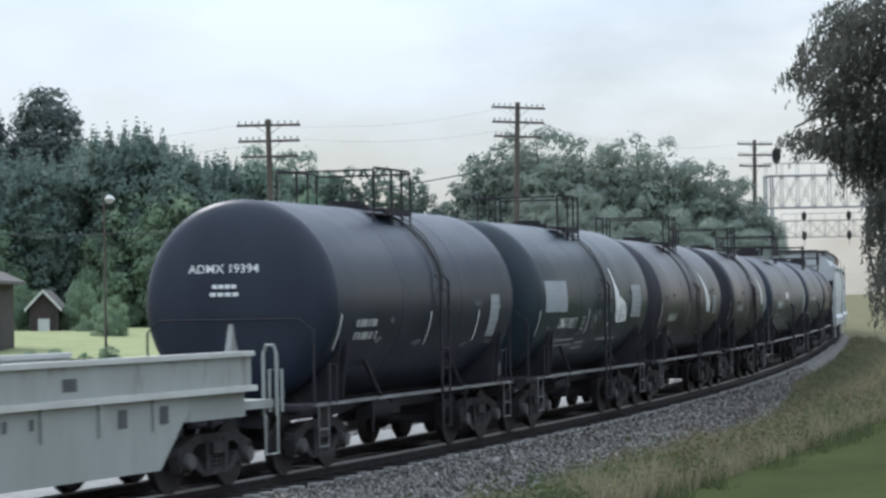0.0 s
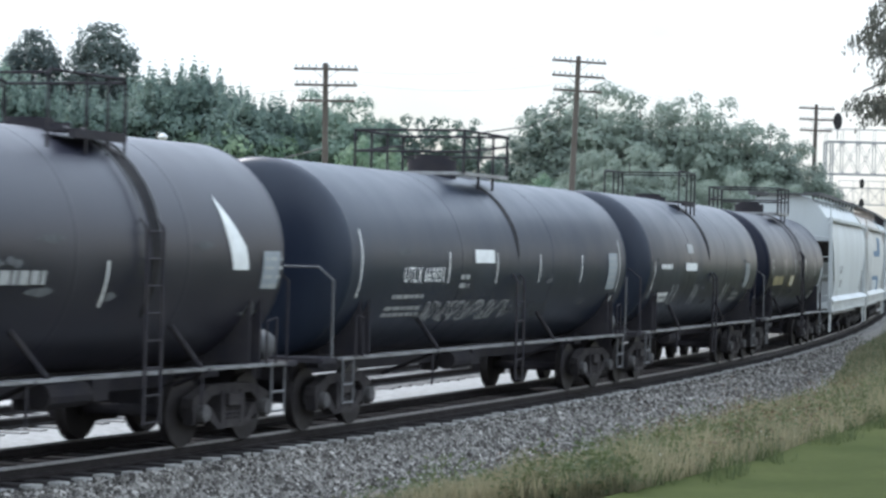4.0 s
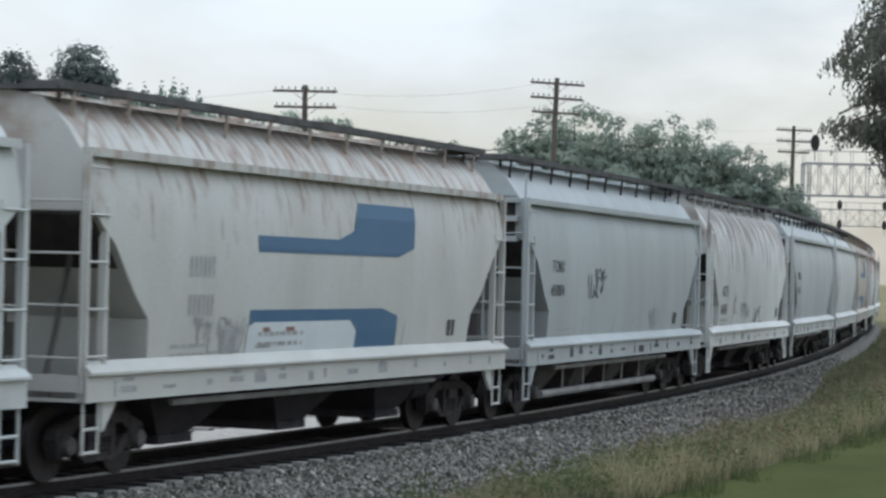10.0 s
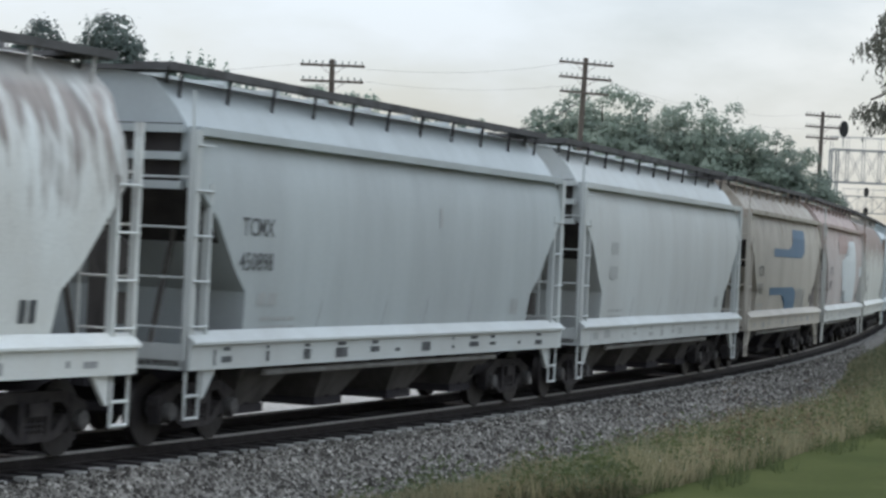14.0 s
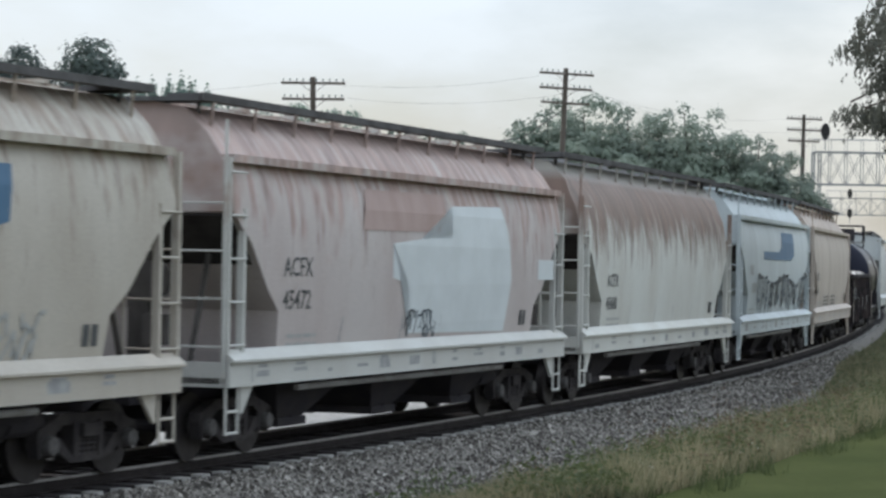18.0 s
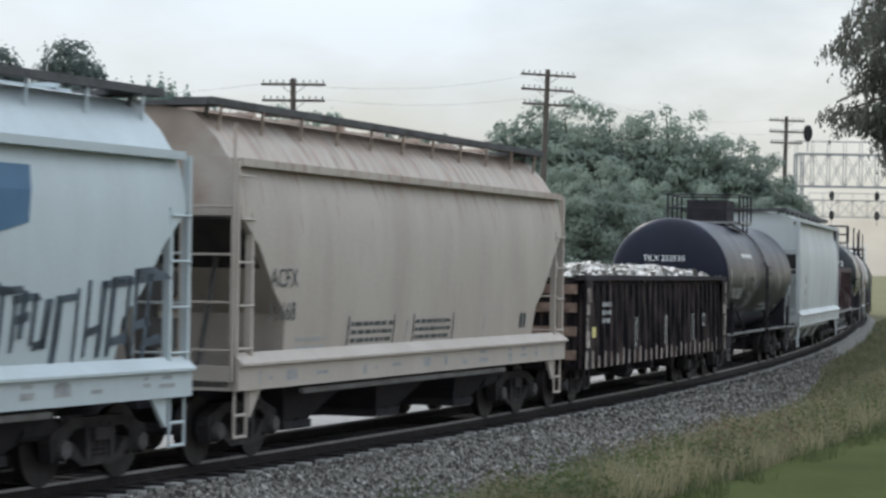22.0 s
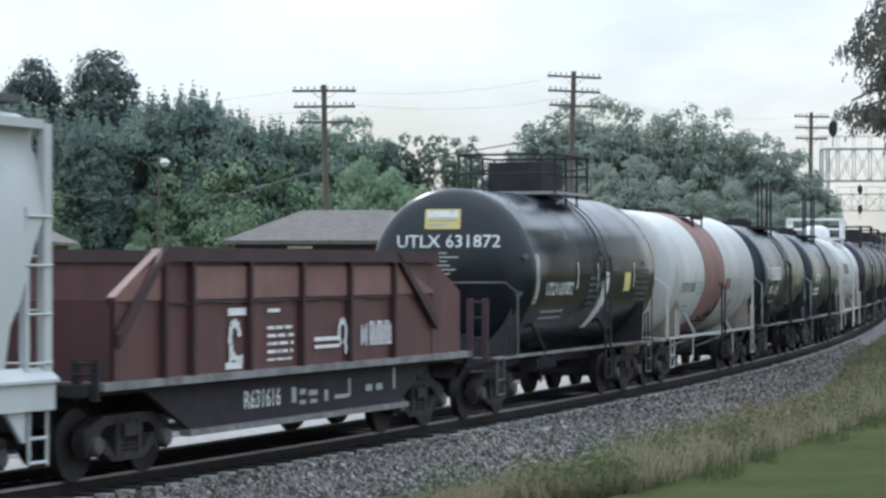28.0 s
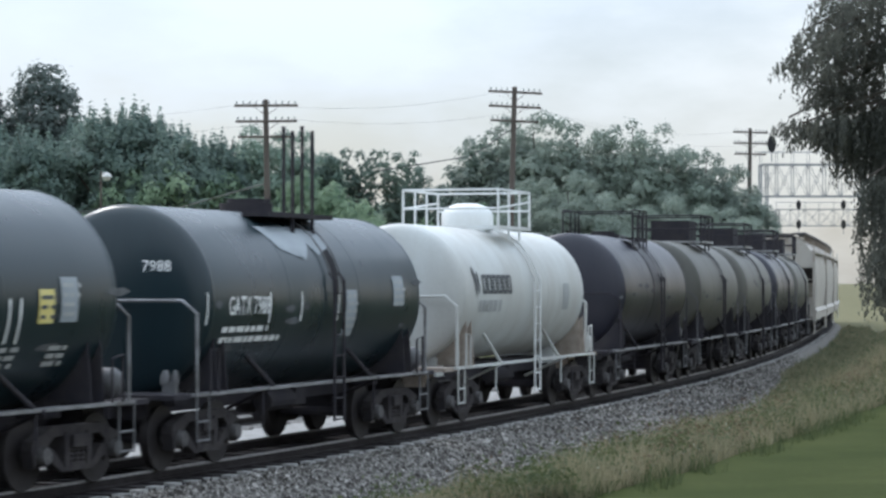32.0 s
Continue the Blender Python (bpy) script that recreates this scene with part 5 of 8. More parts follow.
def coil_car(q0, q1):
    L = q1 - q0
    car = thing("coil_car", "oxide-red coil steel car with sloped-end slatted sides", "coil car")
    h, Y = L / 2 - 0.7, 1.42
    lo, hi = 1.22, 2.87
    # the sides stand upright at their ends and slope up from there to the long top rail
    knee = 2.22
    ends = {1: (h - 1.5, h - 3.2), -1: (h - 0.25, h - 1.5)}      # how far the foot and the top reach at each end
    (tip, crest), (tip_on, crest_on) = ends[1], ends[-1]
    ribs = [crest - 0.05 - 1.7 * k for k in range(5)]
    for sy in (1, -1):
        bm = bmesh.new()
        slab(bm, [(-tip_on, lo), (tip, lo), (tip, knee), (crest, hi - 0.12), (-crest_on, hi - 0.12), (-tip_on, knee)], sy * (Y - 0.05), sy * Y)
        side = part("side_wall", bm, "oxide", car)
        bm = bmesh.new()
        slab(bm, [(-crest_on - 0.1, hi - 0.18), (crest + 0.1, hi - 0.18), (crest, hi), (-crest_on, hi)], sy * (Y - 0.12), sy * (Y + 0.10))
        part("top_rail", bm, "oxide_dark", car)
        for x in ribs + [-crest_on - 0.02]:
            bm = bmesh.new()
            box(bm, x - 0.04, x + 0.04, *sorted((sy * Y, sy * (Y + 0.10))), lo, hi - 0.18)
            part("side_rib", bm, "oxide_dark", side)
        for x0, x1 in [(ribs[k + 1], ribs[k]) for k in range(4)]:
            bm = bmesh.new()
            box(bm, x0 + 0.05, x1 - 0.05, *sorted((sy * Y, sy * (Y + 0.03))), 2.20, hi - 0.24)
            part("dusty_panel", bm, "oxide_pale", side, "paler dusty upper panel")
        for sx in (1, -1):
            tip, crest = ends[sx]
            bm = bmesh.new()
            slab(bm, [(sx * (crest + 0.06), 2.20), (sx * tip, 2.20), (sx * tip, 2.24), (sx * (crest + 0.42), 2.62), (sx * (crest + 0.06), 2.62)], sy * (Y + 0.002), sy * (Y + 0.03))
            part("dusty_panel", bm, "oxide_pale", side, "paler dusty upper panel")
            bm = bmesh.new()
            slab(bm, [(sx * (crest - 0.05), hi - 0.05), (sx * (crest + 0.12), hi - 0.05), (sx * tip, 1.80), (sx * tip, 1.62)], sy * (Y + 0.03), sy * (Y + 0.10))
            part("sloped_end_post", bm, "oxide_dark", side)
            bm = bmesh.new()
            slab(bm, [(sx * (crest - 0.02), hi), (sx * (crest - 0.02), hi - 0.10), (sx * tip, knee - 0.05), (sx * tip, knee + 0.03)], sy * (Y - 0.10), sy * (Y + 0.02))
            part("sloped_top_rail", bm, "oxide", side)
        # a cable slung along the foot of the upper panels
        bm = bmesh.new()
        pipe(bm, [(-crest_on + (crest_on + ends[1][1]) * k / 24, sy * (Y + 0.045), 2.17 - 0.03 * math.sin(3.1416 * (k % 4) / 4)) for k in range(25)], 0.014, 5)
        part("slung_cable", bm, "under", side)
        bm = bmesh.new()
        box(bm, -L / 2 + 0.6, L / 2 - 0.6, *sorted((sy * 1.30, sy * 1.50)), 1.12, 1.22)
        part("deck_edge", bm, "edge", car, "worn pale deck edge")
        bm = bmesh.new()
        slab(bm, [(-h + 1.2, 1.12), (-h + 2.6, 0.48), (h - 2.6, 0.48), (h - 1.2, 1.12)], sy * 1.2, sy * 1.28)
        part("side_sill", bm, "under", car)
        bm = bmesh.new()
        box(bm, -h + 2.4, h - 2.4, *sorted((sy * 1.22, sy * 1.38)), 0.42, 0.50)
        part("sill_flange", bm, "edge", car)
    for sx in (1, -1):
        bm = bmesh.new()
        tip = ends[sx][0]
        loft(bm, [[(sx * tip, -Y, lo), (sx * (tip - 0.06), -Y, lo), (sx * (tip - 0.06), Y, lo), (sx * tip, Y, lo)], [(sx * tip, -Y, knee), (sx * (tip - 0.06), -Y, knee), (sx * (tip - 0.06), Y, knee), (sx * tip, Y, knee)]])
        part("end_wall", bm, "oxide", car)
        bm = bmesh.new()
        ex = sx * (L / 2 - 0.55)
        for y in (-1.38, -1.12):
            box(bm, *sorted((ex, ex - sx * 0.06)), y - 0.05, y + 0.05, 1.0, 1.50)
        for z in (1.32, 1.46):
            rod(bm, (ex, -1.38, z), (ex, -1.12, z), 0.02)
        part("end_handrail", bm, "under", car)
        add_truck(car, sx * (L / 2 - 1.95))
    bm = bmesh.new()
    box(bm, -L / 2 + 0.45, L / 2 - 0.45, -1.3, 1.3, 1.05, 1.2)
    box(bm, -L / 2 + 0.45, L / 2 - 0.45, -0.3, 0.3, 0.62, 1.05)
    part("deck", bm, "under", car)
    bm = bmesh.new()
    for i in range(5):
        x = -h + 2.2 + (2 * h - 4.4) * i / 4
        slab(bm, [(x - 0.25, lo), (x + 0.25, lo), (x + 0.1, lo + 0.5), (x - 0.1, lo + 0.5)], -1.3, 1.3)
    part("coil_trough", bm, "oxide", car)
    flat = lambda z: Y + 0.034
    low = lambda z: 1.292
    side_text(car, "R631616", -1.42, 0.68, 0.36, low, "stencil", 0.92)
    side_mark(car, [rect(x, z, w, d) for x, z, w, d in ((-0.38, 0.80, 0.16, 0.22), (-0.08, 0.83, 0.2, 0.08), (-0.08, 0.68, 0.2, 0.06), (0.28, 0.80, 0.3, 0.08), (0.30, 0.68, 0.24, 0.06), (0.75, 0.74, 0.12, 0.16), (1.30, 0.70, 0.5, 0.06), (1.60, 0.82, 0.08, 0.26), (2.35, 0.78, 0.25, 0.10), (2.75, 0.78, 0.25, 0.10), (3.35, 0.90, 0.08, 0.36))], low, "faint", "marking")
    letters = [rect(1.70, 1.60, 0.05, 0.30), rect(1.80, 1.60, 0.05, 0.22), rect(1.89, 1.60, 0.04, 0.34)]
    for k in range(6):
        x = 2.06 + 0.15 * k
        letters += [rect(x - 0.04, 1.62, 0.045, 0.36), rect(x + 0.04, 1.62, 0.045, 0.24 if k % 2 else 0.36)] + ([rect(x, 1.78, 0.10, 0.05)] if k % 2 == 0 else [rect(x, 1.46, 0.10, 0.05)])
    side_mark(car, letters, flat, "stencil", "emblem", "white block emblem")
    ring = [rect(0.98 + 0.13 * math.cos(a), 1.66 + 0.17 * math.sin(a), 0.075, 0.085) for a in [0.45 * k for k in range(-2, 10)]]
    side_mark(car, [rect(0.42, 1.58, 0.90, 0.06), rect(0.42, 1.47, 0.90, 0.05), rect(1.10, 1.42, 0.07, 0.16)] + ring, flat, "stencil", "emblem", "white bar and ring emblem")
    side_mark(car, lines_of_bars(-1.6, 1.78, 0.75, 4, 0.11, 0.045, 5) + lines_of_bars(-1.6, 1.34, 0.85, 1, 0.1, 0.03, 6) + [rect(-1.4, 2.02, 0.4, 0.05)], flat, "stencil", "small_print")
    side_mark(car, [rect(-2.68 + 0.02 * k + 0.20 * math.cos(0.5 * k), 1.62 + 0.25 * math.sin(0.5 * k), 0.10, 0.11) for k in range(1, 11)] + [rect(-2.65, 1.30, 0.5, 0.09), rect(-2.75, 1.42, 0.07, 0.22), rect(-2.55, 2.02, 0.55, 0.10)], flat, "stencil", "emblem", "white round emblem")
    add_coupler(car, L)
    put_on_train(car, q0, q1, L / 2 - 1.95)


def well_car(q0, q1):
    L = q1 - q0
    car = thing("well_car", "weathered white low-slung container well car, empty", "well car")
    h = L / 2 - 0.7
    for sy in (1, -1):
        bm = bmesh.new()
        slab(bm, [(-h + 3.2, 0.42), (h - 3.6, 0.42), (h - 2.5, 1.42), (h - 0.9, 1.42), (h - 0.9, 1.85), (-h + 0.9, 1.85), (-h + 0.9, 1.42), (-h + 2.5, 1.42)], sy * 1.42, sy * 1.50)
        side = part("side_girder", bm, "well_white", car, "stained white side girder")
        bm = bmesh.new()
        box(bm, -h + 0.9, h - 0.9, *sorted((sy * 1.40, sy * 1.60)), 1.36, 1.44)
        box(bm, -h + 0.9, h - 0.9, *sorted((sy * 1.40, sy * 1.56)), 1.85, 1.92)
        part("girder_flange", bm, "tank_white", side)
        for i in range(9):
            x = -h + 3.6 + (2 * h - 7.4) * i / 8
            bm = bmesh.new()
            slab(bm, [(x - 0.02, 0.95), (x + 0.02, 0.95), (x + 0.06, 1.36), (x - 0.03, 1.36)], sy * 1.50, sy * 1.545)
            part("girder_rib", bm, "well_white", side)
    flat = lambda z: 1.508
    side_mark(car, [rect(h - 4.6, 1.14, 0.24, 0.24), rect(h - 3.5, 1.14, 0.24, 0.24), rect(h - 5.9, 1.62, 0.35, 0.16), rect(h - 7.4, 1.18, 0.1, 0.14), rect(h - 6.8, 1.18, 0.1, 0.14)], flat, "ink", "lift_hole", "dark rectangular opening")
    for sx in (1, -1):
        bm = bmesh.new()
        xa, xb = sorted((sx * (h - 0.9), sx * (h + 0.1)))
        box(bm, xa, xb, -1.35, 1.35, 1.08, 1.20)
        box(bm, *sorted((sx * (h - 0.95), sx * (h - 2.6))), -1.42, 1.42, 1.0, 1.42)
        part("end_platform", bm, "well_white", car)
        bm = bmesh.new()
        hx = sx * (h + 0.02)
        pipe(bm, [(hx, -1.45, 0.95), (hx, -1.45, 1.86), (hx, -1.40, 1.98), (hx, -1.29, 1.98), (hx, -1.24, 1.86), (hx, -1.24, 0.95)], 0.03)
        pipe(bm, [(hx + sx * 0.28, -1.40, 1.0), (hx + sx * 0.28, -1.40, 1.62), (hx + sx * 0.28, -1.20, 1.62), (hx + sx * 0.28, -1.20, 1.0)], 0.025)
        pipe(bm, [(hx, -1.46, 1.0), (hx, -1.46, 0.42), (hx - sx * 0.4, -1.46, 0.42), (hx - sx * 0.4, -1.46, 1.0)], 0.022)
        part("end_handrail", bm, "well_white", car)
        bm = bmesh.new()
        slab(bm, [(sx * (h - 1.0), 1.85), (sx * (h - 1.3), 1.85), (sx * (h - 1.15), 2.3)], -1.35, -1.28)
        part("corner_guide", bm, "well_white", car, "pointed white container guide")
        add_truck(car, sx * (L / 2 - 1.9))
    bm = bmesh.new()
    box(bm, -h + 3.3, h - 3.7, -1.42, 1.42, 0.42, 0.50)
    part("well_floor", bm, "under", car)
    add_coupler(car, L)
    put_on_train(car, q0, q1, L / 2 - 1.9)


# ---- what is lettered and painted on the cars ----
ROUND = [1.2 + 0.12 * i for i in range(26)]


def placard(car, skin, x, z, w=0.55, h=0.6, tone="grey_panel"):
    """A small-print board: a panel with rows of bars."""
    side_mark(car, [rect(x, z, w, h)], skin, tone, "placard", "", ROUND)
    side_mark(car, lines_of_bars(x - w / 2 + 0.04, z + h / 2 - 0.1, w - 0.1, int(h / 0.12), 0.12, 0.05, int(x * 7) + 50), lambda v: skin(v) + 0.006, "faint" if tone == "grey_panel" else "ink", "small_print")


def strips(car, skin, places, low=2.0, high=2.55):
    for x in places:
        side_mark(car, [rect(x, (low + high) / 2, 0.045, high - low)], skin, "stencil", "reflector", "white reflective strip", ROUND)


def scrawl(car, skin, x0, x1, z0, z1, seed, tone="faint", width=0.03):
    """Sprayed tangle: strokes that wander between two heights."""
    r = random.Random(seed)
    cells, x = [], x0
    while x < x1:
        pts, z, u = [], r.uniform(z0, z1), x
        for i in range(7):
            pts.append((u, z))
            u += r.uniform(-0.06, 0.16)
            z = min(z1, max(z0, z + r.uniform(-0.3, 0.3)))
        for (ax, az), (bx, bz) in zip(pts, pts[1:]):
            d = math.hypot(bx - ax, bz - az) or 1
            nx_, nz_ = -(bz - az) / d * width / 2, (bx - ax) / d * width / 2
            cells.append([(ax - nx_, az - nz_), (bx - nx_, bz - nz_), (bx + nx_, bz + nz_), (ax + nx_, az + nz_)])
        x += r.uniform(0.10, 0.22)
    side_mark(car, cells, lambda v: skin(v) + 0.004, tone, "graffiti", "sprayed graffiti")


def marks_t1(car, skin, head, half, zc, R):
    end_text(car, "ADMX 19394", head, 0.15, 3.06, 0.19, "stencil", 1.1)
    for z, w in ((2.82, 0.42), (2.70, 0.5)):
        bm = bmesh.new()
        for k in range(4):
            y = 0.12 + w / 2 - w * k / 4
            bm.faces.new([bm.verts.new((head(yy, zz), yy, zz)) for yy, zz in ((y, z), (y - w / 5, z), (y - w / 5, z + 0.06), (y, z + 0.06))])
        part("small_print", bm, "stencil", car)
    placard(car, skin, 4.1, 2.3, 0.5, 0.75)
    strips(car, skin, (-3.6, 0.6, 3.2), 1.85, 2.4)
    side_mark(car, lines_of_bars(-2.9, 2.25, 0.9, 2, 0.2, 0.12, 8), skin, "faint", "small_print", "", ROUND)


def marks_t2(car, skin, head, half, zc, R):
    side_mark(car, [rect(-2.75, 2.62, 1.75, 0.62)], skin, "grey_panel", "panel", "bluish grey repainted panel", ROUND)
    side_text(car, "DMIX 190217", -1.62, 1.98, 0.29, skin, "stencil", 0.86)
    side_mark(car, [[(2.3, 3.22), (2.42, 3.20), (2.52, 2.9), (2.72, 2.78), (2.85, 2.58), (2.98, 2.60), (3.1, 2.48), (3.45, 2.46), (3.6, 2.3), (3.72, 2.05), (2.85, 2.03), (2.6, 2.1), (2.45, 2.5)]], skin, "stencil", "emblem", "white mountain-shaped emblem", ROUND)
    placard(car, skin, 4.55, 2.5, 0.95, 0.72)
    side_mark(car, lines_of_bars(-2.7, 1.74, 2.1, 2, 0.11, 0.05, 3) + lines_of_bars(-0.3, 1.66, 0.9, 2, 0.11, 0.05, 4) + lines_of_bars(1.5, 1.7, 1.7, 1, 0.1, 0.05, 5), skin, "faint", "small_print", "", ROUND)
    strips(car, skin, (-4.0, 0.1, 2.0), 1.85, 2.35)
    scrawl(car, skin, 0.35, 0.75, 1.95, 2.3, 6, "faint", 0.02)
    scrawl(car, skin, 2.75, 3.5, 2.08, 2.42, 7, "graffiti", 0.022)
    side_mark(car, [rect(-0.42, 2.06, 0.03, 0.26), rect(-0.18, 2.06, 0.03, 0.26), rect(-0.30, 2.18, 0.26, 0.03), rect(-0.30, 1.94, 0.26, 0.03), rect(-0.30, 2.06, 0.08, 0.10)], skin, "faint", "boxed_mark", "", ROUND)


def marks_t3(car, skin, head, half, zc, R):
    side_text(car, "ADMX 16774", -2.1, 1.98, 0.27, skin, "stencil", 0.7)
    side_mark(car, [[(2.35, 3.25), (2.6, 3.1), (3.1, 2.75), (3.45, 2.4), (3.4, 2.15), (2.85, 2.2), (2.6, 2.7)]], skin, "stencil", "emblem", "white pointed emblem", ROUND)
    side_mark(car, lines_of_bars(-3.2, 1.7, 1.6, 2, 0.11, 0.05, 6), skin, "faint", "small_print", "", ROUND)
    placard(car, skin, 4.2, 2.35, 0.6, 0.5)
    strips(car, skin, (-3.8, 0.2), 1.85, 2.4)


def marks_t4(car, skin, head, half, zc, R):
    side_mark(car, lines_of_bars(-2.4, 2.2, 1.3, 1, 0.2, 0.16, 7), skin, "faint", "small_print", "", ROUND)
    side_mark(car, [[(3.2, 3.25), (3.5, 2.95), (3.85, 2.6), (3.95, 2.3), (3.5, 2.3), (3.3, 2.8)]], skin, "stencil", "emblem", "pale pointed emblem", ROUND)
    placard(car, skin, 4.6, 2.3, 0.5, 0.5)
    strips(car, skin, (-4.0, 0.3), 1.85, 2.4)


def marks_u(car, skin, head, half, zc, R):
    side_text(car, "UTLX 669031", -4.0, 2.12, 0.34, skin, "stencil", 0.95)
    side_mark(car, [rect(-1.15, 2.54, 1.0, 0.22)], skin, "stencil", "placard", "white stencilled board", ROUND)
    side_mark(car, lines_of_bars(-5.2, 1.90, 1.3, 1, 0.1, 0.06, 1) + lines_of_bars(-5.3, 1.72, 1.5, 2, 0.1, 0.06, 2) + lines_of_bars(-2.3, 2.2, 0.35, 2, 0.14, 0.08, 11), skin, "faint", "small_print", "", ROUND)
    scrawl(car, skin, -3.6, 0.6, 1.5, 1.80, 21, "faint", 0.028)
    scrawl(car, skin, 1.6, 2.8, 1.5, 1.75, 22, "dust", 0.03)
    strips(car, skin, (-2.9, -0.5, 1.9, 4.5), 2.1, 2.6)
    placard(car, skin, 6.6, 2.3, 0.6, 0.7)
    side_mark(car, [[(6.75, 1.62), (6.97, 1.40), (7.19, 1.62), (6.97, 1.84)]], skin, "stencil", "placard", "white diamond placard", ROUND)
    strips(car, skin, (-6.7, 7.1), 1.9, 2.9)


def marks_f(car, skin, head, half, zc, R):
    side_mark(car, lines_of_bars(-4.9, 2.40, 1.0, 1, 0.1, 0.10, 3) + lines_of_bars(-4.8, 1.80, 1.1, 2, 0.12, 0.09, 5), skin, "stencil", "small_print", "", ROUND)
    side_mark(car, [rect(-1.75, 2.40, 1.25, 0.17)], skin, "stencil", "placard", "white stencilled board", ROUND)
    side_mark(car, [rect(-1.75, 2.80, 0.6, 0.2)], skin, "faint", "placard", "", ROUND)
    for x in (-5.55, -3.3, -2.85, -0.9, -0.55, 2.75, 3.1, 5.9):
        strips(car, skin, (x,), 1.55 if x > -5 else 1.75, 2.0 if x > -5 else 2.5)
    placard(car, skin, 5.3, 2.2, 0.55, 0.6)
    side_mark(car, lines_of_bars(4.0, 1.75, 0.9, 2, 0.12, 0.06, 9), skin, "faint", "small_print", "", ROUND)


def marks_h(car, skin, head, half, zc, R):
    side_mark(car, lines_of_bars(-4.5, 2.04, 1.9, 1, 0.1, 0.24, 12), skin, "gold", "marking", "gold letters too blurred to read", ROUND)
    side_mark(car, [rect(-0.75, 2.03, 0.95, 0.28)], skin, "gold", "placard", "gold placard", ROUND)
    side_mark(car, [rect(-0.75, 2.03, 0.16, 0.26)], lambda v: skin(v) + 0.005, "stencil", "placard_stripe", "", ROUND)
    for x in (-5.1, -4.8, -2.6, -2.25, -0.35, -0.05, 1.95, 2.3, 4.3, 4.65):
        strips(car, skin, (x,), 2.18, 2.62)
    side_mark(car, lines_of_bars(-4.6, 1.68, 1.3, 2, 0.12, 0.06, 14), skin, "faint", "small_print", "", ROUND)
    placard(car, skin, 6.1, 2.1, 0.6, 0.6)
    side_mark(car, lines_of_bars(4.9, 1.66, 0.6, 2, 0.14, 0.1, 16), skin, "faint", "small_print", "", ROUND)


def marks_til(car, skin, head, half, zc, R):
    end_text(car, "TILX 252525", head, 0.1, 2.88, 0.20, "stencil", 1.0)
    side_text(car, "TILX 252525", -5.05, 1.96, 0.36, skin, "stencil", 0.90)
    side_mark(car, [rect(-2.9, 3.08, 1.9, 0.035)] + lines_of_bars(-3.85, 3.05, 1.9, 1, 0.1, 0.10, 36), skin, "stencil", "marking", "white stripe of small print", ROUND)
    scrawl(car, skin, -3.6, -2.1, 1.45, 2.1, 31, "faint", 0.03)
    for x in (-4.3, -3.9, -2.0, -1.6, 0.5, 0.9, 3.3, 3.7):
        strips(car, skin, (x,), 2.15, 2.6)
    side_mark(car, [rect(5.9, 2.05, 0.75, 0.45)], skin, "grey_panel", "panel", "pale repainted panel", ROUND)
    side_mark(car, lines_of_bars(0.1, 1.75, 2.5, 2, 0.13, 0.06, 33) + lines_of_bars(-5.85, 1.72, 1.5, 2, 0.12, 0.06, 34) + [rect(3.9, 1.68, 0.4, 0.05), rect(3.9, 1.48, 0.4, 0.05), rect(3.72, 1.58, 0.05, 0.2), rect(4.08, 1.58, 0.05, 0.2)], skin, "faint", "small_print", "", ROUND)
    strips(car, skin, (-6.3, 6.4), 1.7, 2.7)


